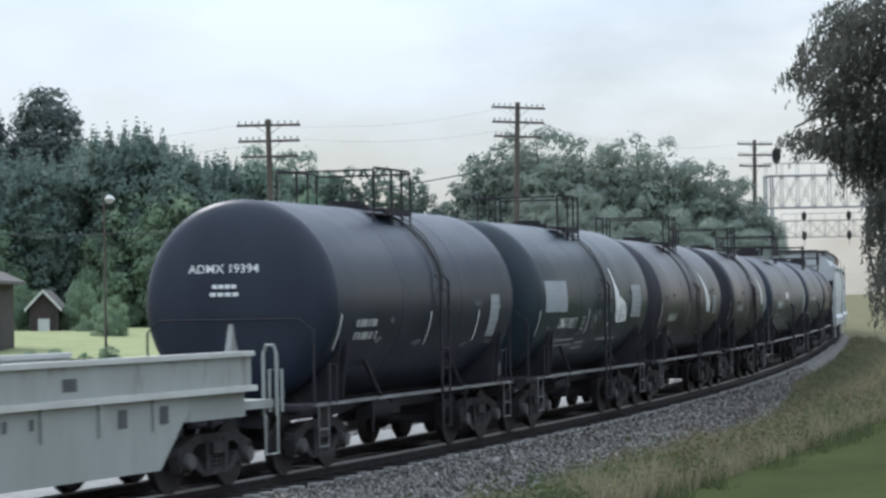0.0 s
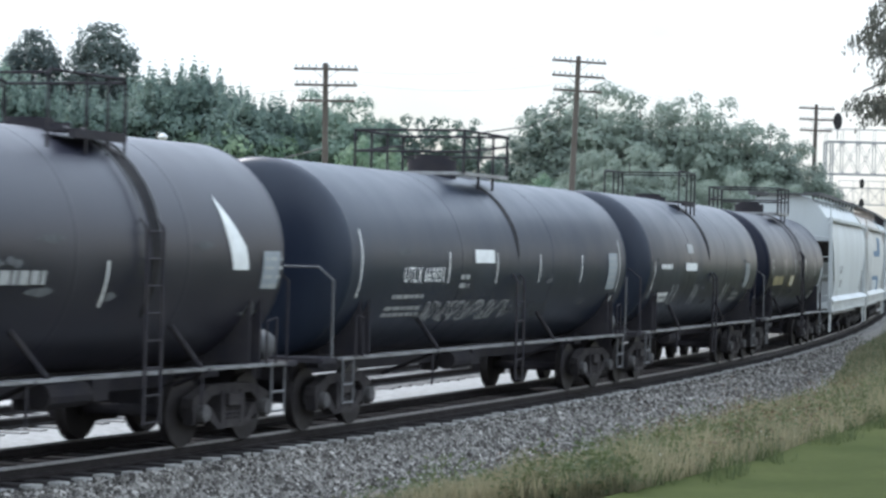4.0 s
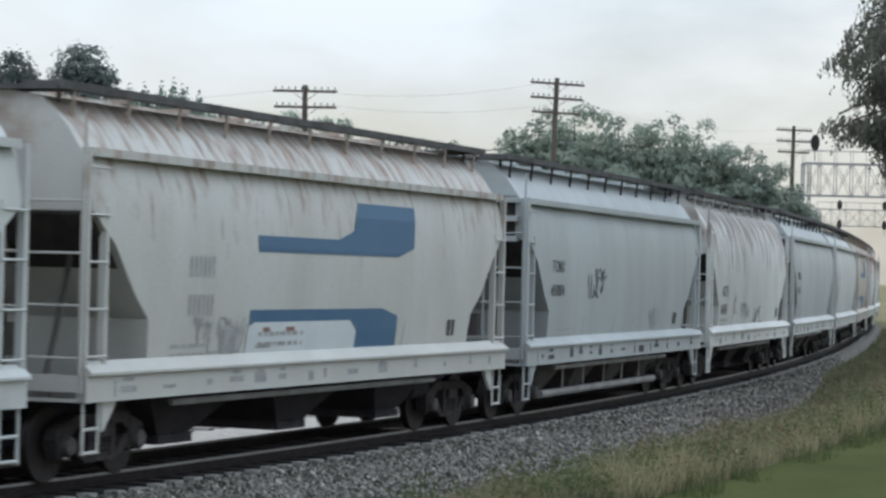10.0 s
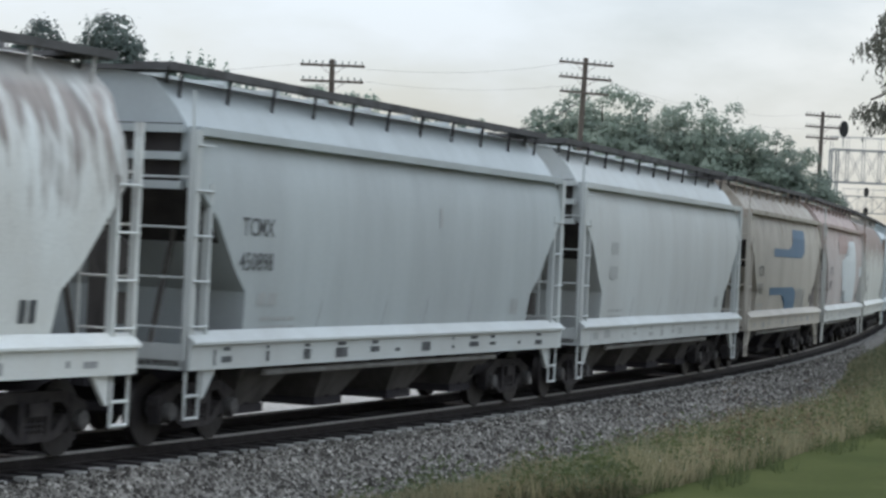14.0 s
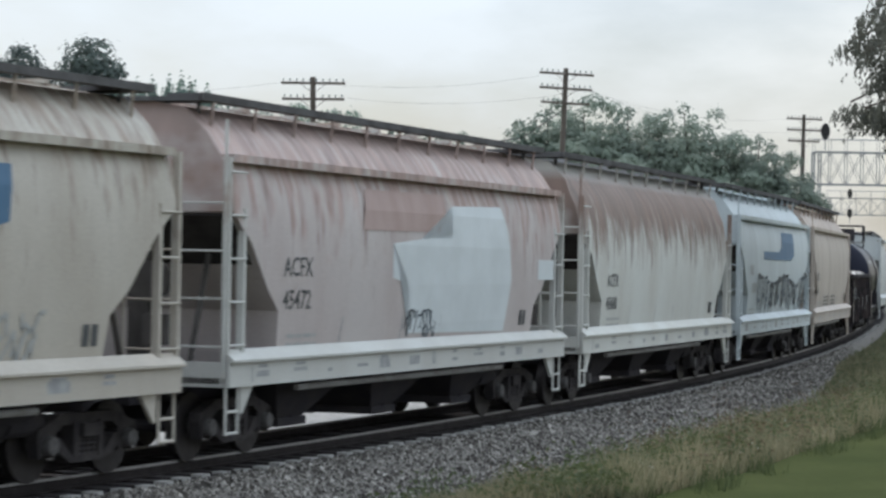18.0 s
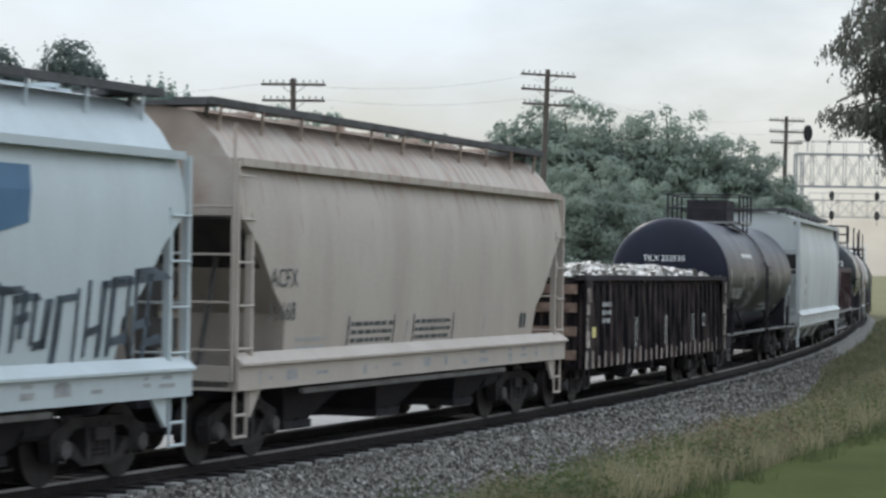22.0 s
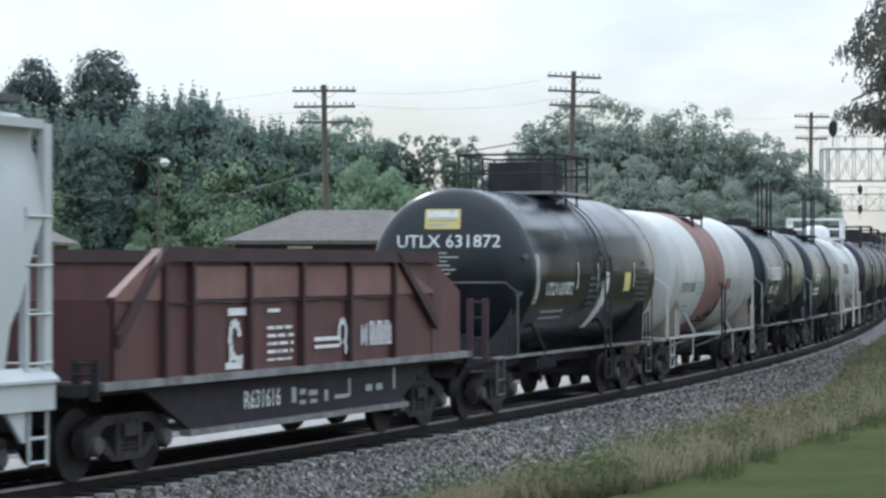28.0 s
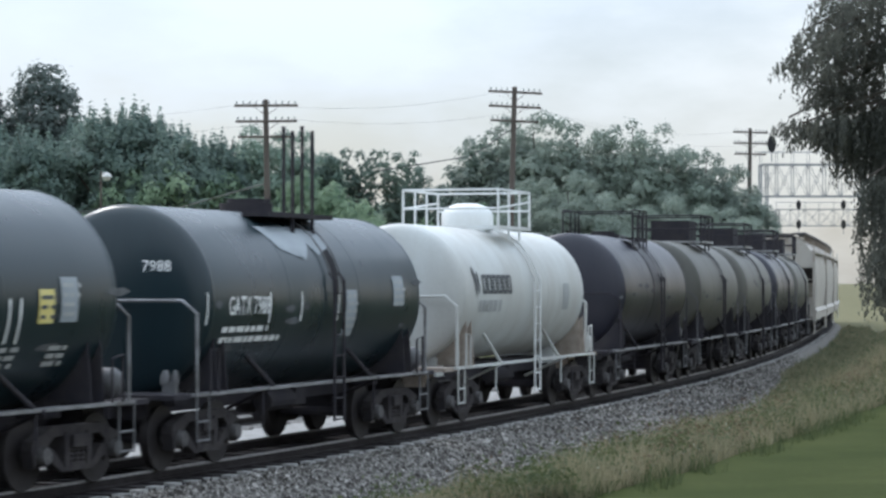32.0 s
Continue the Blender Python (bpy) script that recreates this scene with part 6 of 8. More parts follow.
def marks_u6(car, skin, head, half, zc, R):
    end_text(car, "UTLX 631872", head, 0.0, 2.98, 0.32, "stencil", 1.08)
    bm = bmesh.new()
    n = 6
    for i in range(n):
        y0, y1 = 0.44 - 0.68 * i / n, 0.44 - 0.68 * (i + 1) / n
        bm.faces.new([bm.verts.new((head(y, z), y, z)) for y, z in ((y0, 3.31), (y1, 3.31), (y1, 3.67), (y0, 3.67))])
    part("placard", bm, "yellow", car, "yellow and white end placard")
    bm = bmesh.new()
    for i in range(n):
        y0, y1 = 0.40 - 0.60 * i / n, 0.40 - 0.60 * (i + 1) / n
        bm.faces.new([bm.verts.new((head(y, z) - 0.005, y, z)) for y, z in ((y0, 3.52), (y1, 3.52), (y1, 3.64), (y0, 3.64))])
    part("placard_stripe", bm, "stencil", car, "white upper half of the placard")
    bm = bmesh.new()
    x = head(0, zc - 0.9 * R) - 0.16
    loft(bm, [[(x + d, 0.05, 1.36), (x + d, -0.15, 1.56), (x + d, 0.05, 1.76), (x + d, 0.25, 1.56)] for d in (0, 0.012)])
    rod(bm, (x + 0.01, 0.05, 1.40), (x + 0.01, 0.05, 1.05), 0.015, 5)
    part("diamond_placard", bm, "stencil", car, "white diamond placard on a short post")
    bm = bmesh.new()
    for z, ya, yb in ((3.38, 0.36, 0.02), (3.46, 0.38, -0.16), (3.62, 0.34, -0.1)):
        bm.faces.new([bm.verts.new((head(y, zz) - 0.006, y, zz)) for y, zz in ((ya, z - 0.015), (yb, z - 0.015), (yb, z + 0.015), (ya, z + 0.015))])
    part("small_print", bm, "faint", car)
    bm = bmesh.new()
    for k in range(6):
        z, w, a = 2.86 - 0.075 * k, 0.5 if k % 3 == 1 else 0.34, 0.34 - 0.06 * (k % 2)
        bm.faces.new([bm.verts.new((head(y, zz), y, zz)) for y, zz in ((a, z), (a - w, z), (a - w, z + 0.028), (a, z + 0.028))])
    part("small_print", bm, "faint", car)
    bm = bmesh.new()
    for y in (-1.36, -1.08):
        box(bm, -5.5, -5.42, y - 0.05, y + 0.05, 1.0, 2.08)
    for z in (1.4, 1.75, 2.02):
        rod(bm, (-5.46, -1.36, z), (-5.46, -1.08, z), 0.02)
    part("end_stand", bm, "oxide_dark", car, "two grimy upright posts on the end platform")
    side_text(car, "UTLX 631872", -1.5, 2.10, 0.33, skin, "stencil", 0.94)
    side_mark(car, lines_of_bars(-2.3, 1.8, 1.4, 2, 0.12, 0.05, 41), skin, "faint", "small_print", "", ROUND)
    side_mark(car, [[(1.52, 2.52), (1.93, 2.52), (1.92, 2.1), (1.76, 1.75), (1.55, 1.43), (1.18, 1.43), (1.42, 1.75), (1.54, 2.1)]], skin, "stencil", "emblem", "white curved stripe", ROUND)
    side_mark(car, lines_of_bars(0.5, 2.4, 0.8, 6, 0.12, 0.06, 46) + lines_of_bars(4.1, 2.55, 0.9, 6, 0.12, 0.06, 47), skin, "dust", "small_print", "", ROUND)
    side_mark(car, [rect(3.35, 2.32, 0.48, 0.38)], skin, "yellow", "placard", "yellow placard", ROUND)
    strips(car, skin, (-0.35, 1.1, 3.9), 2.2, 2.7)
    strips(car, skin, (-3.05, -2.92), 1.95, 2.85)


def marks_wh(car, skin, head, half, zc, R):
    bm = bmesh.new()
    ring = [[(x, (R + dr) * math.cos(6.2832 * i / 56), zc + (R + dr) * math.sin(6.2832 * i / 56)) for i in range(56)] for x, dr in ((-1.25, 0.0), (-1.25, 0.012), (1.25, 0.012), (1.25, 0.0))]
    loft(bm, ring, caps=False)
    part("band", bm, "red_band", car, "broad red-brown band round the middle", smooth=True)
    side_text(car, "RCRX 10297", -3.05, 2.05, 0.32, skin, "ink", 0.90)
    side_mark(car, lines_of_bars(-3.9, 1.72, 1.3, 2, 0.12, 0.06, 43) + lines_of_bars(-2.0, 2.25, 0.7, 3, 0.12, 0.05, 44) + lines_of_bars(2.3, 2.3, 1.2, 3, 0.1, 0.04, 45), skin, "faint", "small_print", "", ROUND)
    side_mark(car, [[(-1.2, 1.02), (1.3, 1.02), (1.22, 1.55), (1.0, 1.95), (0.8, 1.5), (0.45, 1.62), (0.1, 1.38), (-0.3, 1.5), (-0.75, 1.26)]], lambda v: skin(v) + 0.006, "grimy", "grime", "oily grime low on the band", ROUND)
    side_mark(car, [rect(1.75, 2.2, 0.7, 0.28)], lambda v: skin(v) + 0.004, "red_band", "placard", "", ROUND)
    side_mark(car, [rect(-4.5, 2.4, 0.04, 0.5), rect(-2.4, 2.25, 0.04, 0.5, 0.03), rect(2.55, 2.2, 0.04, 0.5), rect(2.75, 1.72, 0.16, 0.2, 0.04)], skin, "ink", "marking", "", ROUND)


def block_emblem(x0, z):
    """A slanted badge followed by six heavy block shapes."""
    out = [[(x0 - 0.72, z + 0.26), (x0 - 0.58, z + 0.34), (x0 - 0.50, z - 0.10), (x0 - 0.58, z - 0.24)], [(x0 - 0.50, z + 0.18), (x0 - 0.38, z + 0.26), (x0 - 0.32, z - 0.08), (x0 - 0.40, z - 0.22)]]
    for k in range(6):
        x = x0 + 0.34 * k
        out += [rect(x - 0.10, z, 0.10, 0.36), rect(x + 0.10, z, 0.10, 0.36), rect(x, z + 0.15, 0.12, 0.07), rect(x, z - 0.15, 0.12, 0.07)]
    return out


def marks_pro(car, skin, head, half, zc, R):
    letters = block_emblem(-2.48, 2.44)
    side_mark(car, letters, skin, "stencil", "emblem", "white block emblem", ROUND)
    side_mark(car, lines_of_bars(-2.4, 1.66, 1.1, 2, 0.1, 0.05, 52), skin, "stencil", "small_print", "", ROUND)
    side_text(car, "PROX 16268", -1.75, 1.86, 0.36, skin, "stencil", 0.90)
    placard(car, skin, 2.95, 2.3, 0.36, 0.42, "yellow")
    placard(car, skin, 3.50, 2.38, 0.42, 0.56)
    strips(car, skin, (-3.4, 2.1, 2.35), 1.85, 2.4)
    side_mark(car, lines_of_bars(2.0, 1.78, 0.4, 3, 0.1, 0.06, 53) + lines_of_bars(3.2, 1.78, 0.4, 3, 0.1, 0.06, 54), skin, "faint", "small_print", "", ROUND)


def marks_g(car, skin, head, half, zc, R):
    side_mark(car, [[(-0.5, 3.44), (0.9, 3.46), (1.9, 3.40), (1.75, 3.15), (1.2, 3.02), (1.0, 3.2), (0.6, 2.94), (0.25, 3.2), (-0.2, 3.1)]], skin, "grey_panel", "spill_stain", "pale dried spill run down from the manway", ROUND)
    side_text(car, "GATX 7988", -1.85, 2.13, 0.38, skin, "stencil", 0.78)
    end_text(car, "7988", head, -0.62, 2.75, 0.22, "stencil", 1.0)
    side_mark(car, lines_of_bars(-2.7, 1.92, 1.5, 1, 0.1, 0.08, 61) + lines_of_bars(-2.7, 1.77, 2.1, 1, 0.1, 0.08, 62), skin, "stencil", "small_print", "", ROUND)
    for x in (-3.3, -1.1, 0.1, 1.6):
        strips(car, skin, (x,), 2.0, 2.45)
    placard(car, skin, 2.15, 2.1, 0.45, 0.75)
    placard(car, skin, 4.3, 2.45, 0.5, 0.5)


def marks_w2(car, skin, head, half, zc, R):
    letters = block_emblem(-2.75, 2.56)
    side_mark(car, letters, skin, "ink", "emblem", "dark block emblem", ROUND)
    side_mark(car, lines_of_bars(-3.1, 2.15, 1.4, 1, 0.1, 0.22, 71) + [rect(3.3, 2.3, 0.5, 0.55)], skin, "faint", "marking", "", ROUND)


def stencils(car, E, seed, tone="ink", boxes=True, strong=""):
    """What every covered hopper carries: sill stencils, slanted hand-hold marks, the data panel."""
    r = random.Random(seed)
    sill = lambda v: 1.606
    cells, x = [rect(-E + 0.55, 1.13, 0.05, 0.2)], -E + 0.9
    while x < E - 0.5:
        w = r.uniform(0.1, 0.5)
        cells.append(rect(x, 1.13 + r.uniform(-0.03, 0.03), w, r.choice((0.05, 0.08, 0.14))))
        if r.random() < 0.6:
            cells.append(rect(x, 1.235, w * 0.7, 0.05))
        x += w + r.uniform(0.3, 1.2)
    side_mark(car, cells, sill, strong or ("faint" if tone == "faint" else "smudge"), "sill_stencil")
    side_mark(car, [rect(x, 1.62, 0.035, 0.42, 0.05) for x in (-3.3, -0.9, 0.8, 2.8)], hopper_skin, "smudge", "hand_hold_mark", "", CUTS)
    if boxes:
        side_mark(car, [rect(4.82, 1.72, 0.14, 0.26), rect(5.02, 1.72, 0.14, 0.26)], hopper_skin, tone, "data_panel", "", CUTS)
    side_mark(car, lines_of_bars(-5.2, 1.60, 1.0, 2, 0.12, 0.05, seed), hopper_skin, "faint", "small_print", "", CUTS)


def numbered(car, top, low, x=-4.9, z=2.22, size=0.36, tone="ink"):
    if top:
        side_text(car, top, x, z, size, hopper_skin, tone, 1.02)
    if low:
        side_text(car, low, x, z - 0.45, size, hopper_skin, tone, 1.02)


def wing(car, x, z, w, tone="blue"):
    """A painted shape: a long tail that swells into a block at its right end."""
    side_mark(car, [[(x - w * 0.52, z - 0.16), (x + 0.05, z - 0.16), (x + w * 0.36, z - 0.16), (x + w * 0.48, z - 0.02), (x + w * 0.5, z + 0.62), (x + w * 0.10, z + 0.62), (x + w * 0.06, z + 0.2), (x - w * 0.04, z + 0.06), (x - w * 0.52, z + 0.06)]], hopper_skin, tone, "painted_panel", "blue wing-shaped panel", CUTS)


def wing_low(car, x, z, w, tone="blue"):
    side_mark(car, [[(x - w * 0.5, z), (x + w * 0.38, z), (x + w * 0.5, z - 0.12), (x + w * 0.5, z - 0.66), (x + w * 0.16, z - 0.66), (x + w * 0.1, z - 0.3), (x - w * 0.05, z - 0.2), (x - w * 0.5, z - 0.2)]], hopper_skin, tone, "painted_panel", "blue wing-shaped panel", CUTS)


def marks_i(car, E):
    stencils(car, E, 101)
    numbered(car, "CAUFX", "120934", -3.7, 2.20, 0.36)
    side_mark(car, lines_of_bars(5.4, 2.25, 0.7, 4, 0.12, 0.05, 102) + [rect(6.1, 1.75, 0.14, 0.24), rect(6.3, 1.75, 0.14, 0.24)], hopper_skin, "ink", "small_print", "", CUTS)


def marks_j(car, E):
    stencils(car, E, 111)
    wing(car, 0.3, 3.0, 5.8)
    wing_low(car, -0.2, 2.05, 5.4)
    side_mark(car, [rect(-4.75 + 0.13 * k, z, 0.05, 0.28) for k in range(6) for z in (2.62, 2.12)], hopper_skin, "smudge", "marking", "worn stencilled number", CUTS)
    side_mark(car, [rect(-2.3, 1.42, 0.9, 0.05)], hopper_skin, "red_band", "marking", "", CUTS)
    side_mark(car, [[(-2.95, 1.40), (0.85, 1.40), (0.85, 1.72), (0.60, 1.88), (-2.75, 1.88), (-2.95, 1.80)]], lambda v: hopper_skin(v) + 0.003, "patch", "patch", "white repainted data panel", CUTS)
    side_mark(car, lines_of_bars(-2.6, 1.72, 1.4, 2, 0.14, 0.06, 117) + [rect(-2.4, 1.55, 0.5, 0.05), rect(-3.5, 1.62, 0.4, 0.36)], lambda v: hopper_skin(v) + 0.006, "smudge", "small_print", "", CUTS)
    side_mark(car, [rect(-2.35, 1.78, 0.22, 0.06), rect(-1.55, 1.78, 0.3, 0.06)], lambda v: hopper_skin(v) + 0.007, "red_band", "small_print", "", CUTS)
    scrawl(car, hopper_skin, -4.6, -3.2, 1.5, 1.95, 116, "faint", 0.04)


def marks_k(car, E):
    stencils(car, E, 121, strong="dust")
    numbered(car, "TCMX", "450804", -5.4, 2.68, 0.32)
    scrawl(car, hopper_skin, -3.0, -2.0, 2.2, 2.75, 123, "graffiti", 0.04)
    scrawl(car, hopper_skin, 2.4, 2.9, 1.6, 1.95, 124, "faint", 0.05)


def marks_l(car, E):
    stencils(car, E, 131)
    numbered(car, "ACFX", "45676", -4.75, 2.20, 0.38)
    scrawl(car, hopper_skin, -3.3, -2.9, 1.75, 2.2, 133, "faint", 0.035)
    scrawl(car, hopper_skin, -2.0, -0.6, 1.65, 2.0, 134, "faint", 0.03)
    scrawl(car, hopper_skin, 0.4, 1.6, 1.5, 1.9, 135, "graffiti", 0.03)


def marks_m(car, E):
    stencils(car, E, 141, "faint", strong="dust")
    numbered(car, "TCMX", "450898", -5.5, 2.68, 0.34)
    side_mark(car, [rect(1.2, 3.12, 0.12, 0.3)], hopper_skin, "faint", "marking", "blurred dark stencil", CUTS)
    side_mark(car, [rect(-5.25, 1.86, 0.22, 0.16), rect(-4.9, 1.86, 0.28, 0.16)], hopper_skin, "faint", "small_print", "", CUTS)


def marks_n(car, E):
    stencils(car, E, 151, "faint")
    side_mark(car, [rect(-5.05, 2.80, 0.5, 0.24), rect(-5.05, 2.34, 0.6, 0.24)], hopper_skin, "faint", "marking", "blurred dark stencil", CUTS)


def marks_o(car, E):
    stencils(car, E, 161)
    numbered(car, "ACFX", "51623", -4.95, 2.34, 0.38)
    wing(car, 0.25, 3.02, 6.0)
    wing_low(car, -0.75, 2.05, 5.0)
    scrawl(car, hopper_skin, 1.7, 3.6, 1.4, 2.0, 163, "faint", 0.05)


def marks_p(car, E):
    stencils(car, E, 171)
    numbered(car, "ACFX", "45472", -4.95, 2.42, 0.38)
    side_mark(car, [[(-1.4, 2.92), (-0.2, 3.0), (1.2, 3.05), (1.3, 3.55), (3.7, 3.60), (4.0, 3.2), (4.2, 2.4), (3.95, 1.5), (-0.6, 1.55), (-0.7, 2.3), (-1.4, 2.4)]], hopper_skin, "patch", "patch", "large grey-white repainted patch", CUTS)
    side_mark(car, [[(-2.6, 3.1), (0.6, 3.12), (0.95, 3.3), (0.95, 3.72), (-2.4, 3.7)]], hopper_skin, "pink_patch", "patch", "faded pink-brown patch", CUTS)
    side_mark(car, [rect(6.1, 2.55, 0.9, 0.35)], hopper_skin, "patch", "patch", "", CUTS)
    scrawl(car, hopper_skin, -0.8, 0.4, 1.5, 1.9, 173, "graffiti", 0.04)


def marks_q(car, E):
    stencils(car, E, 181)
    numbered(car, "ACFX", "45680", -4.9, 2.24, 0.36)


def marks_r(car, E):
    stencils(car, E, 191, boxes=False)
    wing(car, 0.35, 3.06, 6.2)
    side_mark(car, lines_of_bars(-5.3, 2.62, 0.6, 1, 0.1, 0.26, 192) + lines_of_bars(-4.9, 2.15, 0.9, 1, 0.1, 0.26, 193), hopper_skin, "faint", "marking", "", CUTS)
    r = random.Random(19)
    cells = []
    x = -3.9
    while x < 6.3:
        top = 2.36 + 0.12 * math.sin(x * 1.3) + r.uniform(-0.05, 0.08)
        low = 1.42 + r.uniform(0, 0.35)
        w = r.uniform(0.05, 0.13)
        cells.append([(x - w, low), (x, low), (x + w * 0.8, top), (x - w * 0.4, top)])
        if r.random() < 0.75:
            cells.append([(x - 0.05, top - 0.09), (x + r.uniform(0.35, 0.7), top - 0.05), (x + 0.4, top + 0.03), (x - 0.05, top)])
        if r.random() < 0.5:
            z = r.uniform(1.6, 2.0)
            cells.append([(x, z), (x + r.uniform(0.2, 0.4), z + 0.05), (x + 0.3, z + 0.16), (x, z + 0.1)])
        x += r.uniform(0.16, 0.42)
    side_mark(car, cells, lambda v: hopper_skin(v) + 0.004, "graffiti", "graffiti", "tall black sprayed letters", CUTS)


def marks_s(car, E):
    stencils(car, E, 201)
    numbered(car, "ACFX", "51668", -5.75, 2.32, 0.36)
    for x in (-2.4, 0.3):
        side_mark(car, lines_of_bars(x - 0.8, 1.78, 1.6, 3, 0.12, 0.06, int(x * 3) + 210) + [rect(x - 0.9, 1.6, 0.05, 0.6), rect(x + 0.95, 1.6, 0.05, 0.6)], hopper_skin, "ink", "small_print", "", CUTS)


def marks_d(car, E):
    stencils(car, E, 211, "faint", boxes=False)
    side_mark(car, [rect(-5.9, 2.42, 0.7, 0.24), rect(-5.9, 2.03, 0.7, 0.2), rect(3.25, 1.98, 0.16, 0.26, 0.03), rect(6.4, 3.85, 0.2, 0.1)] + lines_of_bars(-6.2, 1.7, 0.8, 2, 0.1, 0.05, 212), hopper_skin, "faint", "marking", "faded stencil", CUTS)
    bm = bmesh.new()
    x = -(car_length(car) / 2 - 0.72)
    box(bm, x, x + 0.05, -1.5, 1.5, 3.2, 4.1)
    part("end_panel", bm, "hop_white", car)


def car_length(car):
    return 18.1


# ---- the cars in their order, by metres along the train ----
well_car(-208.0, -188.0)
tank_car(-188.0, -176.4, 3.2, 4.20, "black", "black tank car with a white-lettered flat end", "walk", marks=marks_t1, rings=(-186.65, -177.7), marked_from=-182.9)
tank_car(-176.4, -164.8, 3.18, 4.15, "green_black", "dark green-black tank car with a white mountain emblem", "walk", marks=marks_t2, rings=(-175.55, -166.00), marked_from=-171.8)
tank_car(-164.8, -153.3, 3.05, 4.02, "dull_black", "weathered black tank car with a white emblem", "walk", marks=marks_t3, rings=(-163.98, -154.88), marked_from=-160.2)
tank_car(-153.3, -142.75, 3.03, 4.00, "dull_black", "weathered black tank car with a pale emblem", "walk", marks=marks_t4, rings=(-152.06, -144.06), marked_from=-149.0)
tank_car(-142.75, -125.95, 2.97, 3.92, "black", "long black tank car with white lettering and graffiti", "cage", marks=marks_u, ladder_up=False, rings=(-141.70, -127.11), marked_from=-134.65)
tank_car(-125.95, -111.2, 3.0, 3.95, "black", "black tank car with white reflective strips", "walk", marks=marks_f, ladder_up=False, rings=(-125.03, -112.53), marked_from=-119.15)
tank_car(-111.2, -97.0, 2.97, 3.92, "deep_black", "black tank car with gold lettering and a placard", "cage", marks=marks_h, rings=(-110.15, -98.15), marked_from=-104.7)
hopper_car(-97.0, -80.7, "hop_white", "pale grey covered hopper with clean smooth sides", marks_i)
hopper_car(-80.7, -64.5, "hop_cream", "dusty cream covered hopper with blue panels", marks_j)
hopper_car(-64.5, -48.2, "hop_grey", "plain grey covered hopper with dark stencils", marks_k, bays=4, piped=True)
hopper_car(-48.2, -32.6, "hop_drip", "pale covered hopper dripped with rust", marks_l, rounded=True)
hopper_car(-32.6, -16.6, "hop_grey", "grey covered hopper with four discharge bays", marks_m, bays=4, sill_paint="hop_white")
hopper_car(-16.6, -0.5, "hop_white", "pale grey covered hopper in clean paint", marks_n, bays=4)
hopper_car(-0.5, 14.7, "hop_dusty", "tan-stained covered hopper with faded blue panels", marks_o)
hopper_car(14.7, 30.3, "hop_pink", "pinkish covered hopper with grey-white patches", marks_p, sill_paint="hop_cream")
hopper_car(30.3, 46.2, "hop_rust", "covered hopper with heavy rust runs", marks_q, rounded=True)
hopper_car(46.2, 61.6, "hop_bluewhite", "bluish white covered hopper with black graffiti", marks_r)
hopper_car(61.6, 77.4, "hop_tan", "tan-brown covered hopper with faded stencils", marks_s)
gondola_car(77.4, 93.4)
tank_car(93.4, 107.7, 3.0, 3.97, "deep_black", "black tank car with white lettering on its end", "house", marks=marks_til, rings=(93.82, 106.75), marked_from=100.55)
hopper_car(107.7, 125.8, "hop_white", "pale grey covered hopper with four sloped bays", marks_d, bays=4, high=4.62, eave=4.30, pale_bays=True, cut=0.45)
coil_car(125.8, 139.5)
tank_car(139.5, 152.2, 3.12, 4.06, "gloss_black", "glossy black tank car with a yellow end placard", "house", marks=marks_u6, rings=(142.24, 151.00), marked_from=145.4)
tank_car(152.2, 164.75, 2.98, 3.93, "tank_white", "dulled white tank car with a red-brown middle band", "walk", marks=marks_wh, ladder_up=False, pale=True, rings=(153.39, 163.39), marked_from=158.0)
tank_car(164.75, 175.6, 2.85, 3.80, "teal_black", "short dark teal-black tank car with a white emblem", "posts", marks=marks_pro, rings=(165.91, 174.11), marked_from=169.45)
tank_car(175.6, 186.9, 2.75, 3.70, "teal_black", "dark teal-black tank car with white lettering and top rails", "posts", marks=marks_g, rings=(177.06, 185.46), marked_from=180.15)
tank_car(186.9, 199.0, 2.60, 3.68, "tank_white", "small white tank car with railed top platform", "tall", marks=marks_w2, pale=True, rings=(188.3, 197.0), marked_from=192.25)
for q0, q1, near, far, paint in ((199.0, 210.1, 201.0, 208.9, "dull_black"), (210.1, 220.4, 211.6, 219.2, "dusty_hazed_tank"), (220.4, 230.8, 221.8, 229.5, "dusty_hazed_tank"), (230.8, 241.7, 232.2, 240.4, "dull_black"), (241.7, 252.5, 243.1, 251.2, "dusty_hazed_tank")):
    tank_car(q0, q1, 2.75, 3.75, paint, "weathered dark tank car far down the train", "walk" if q0 < 200 else "house", rings=(near, far))
for q in (252.5, 268.7, 284.9, 301.1, 317.3, 333.5):
    hopper_car(q, q + 16.2, "hop_dusty" if q < 300 else "hop_grey", "dusty covered hopper far down the train")


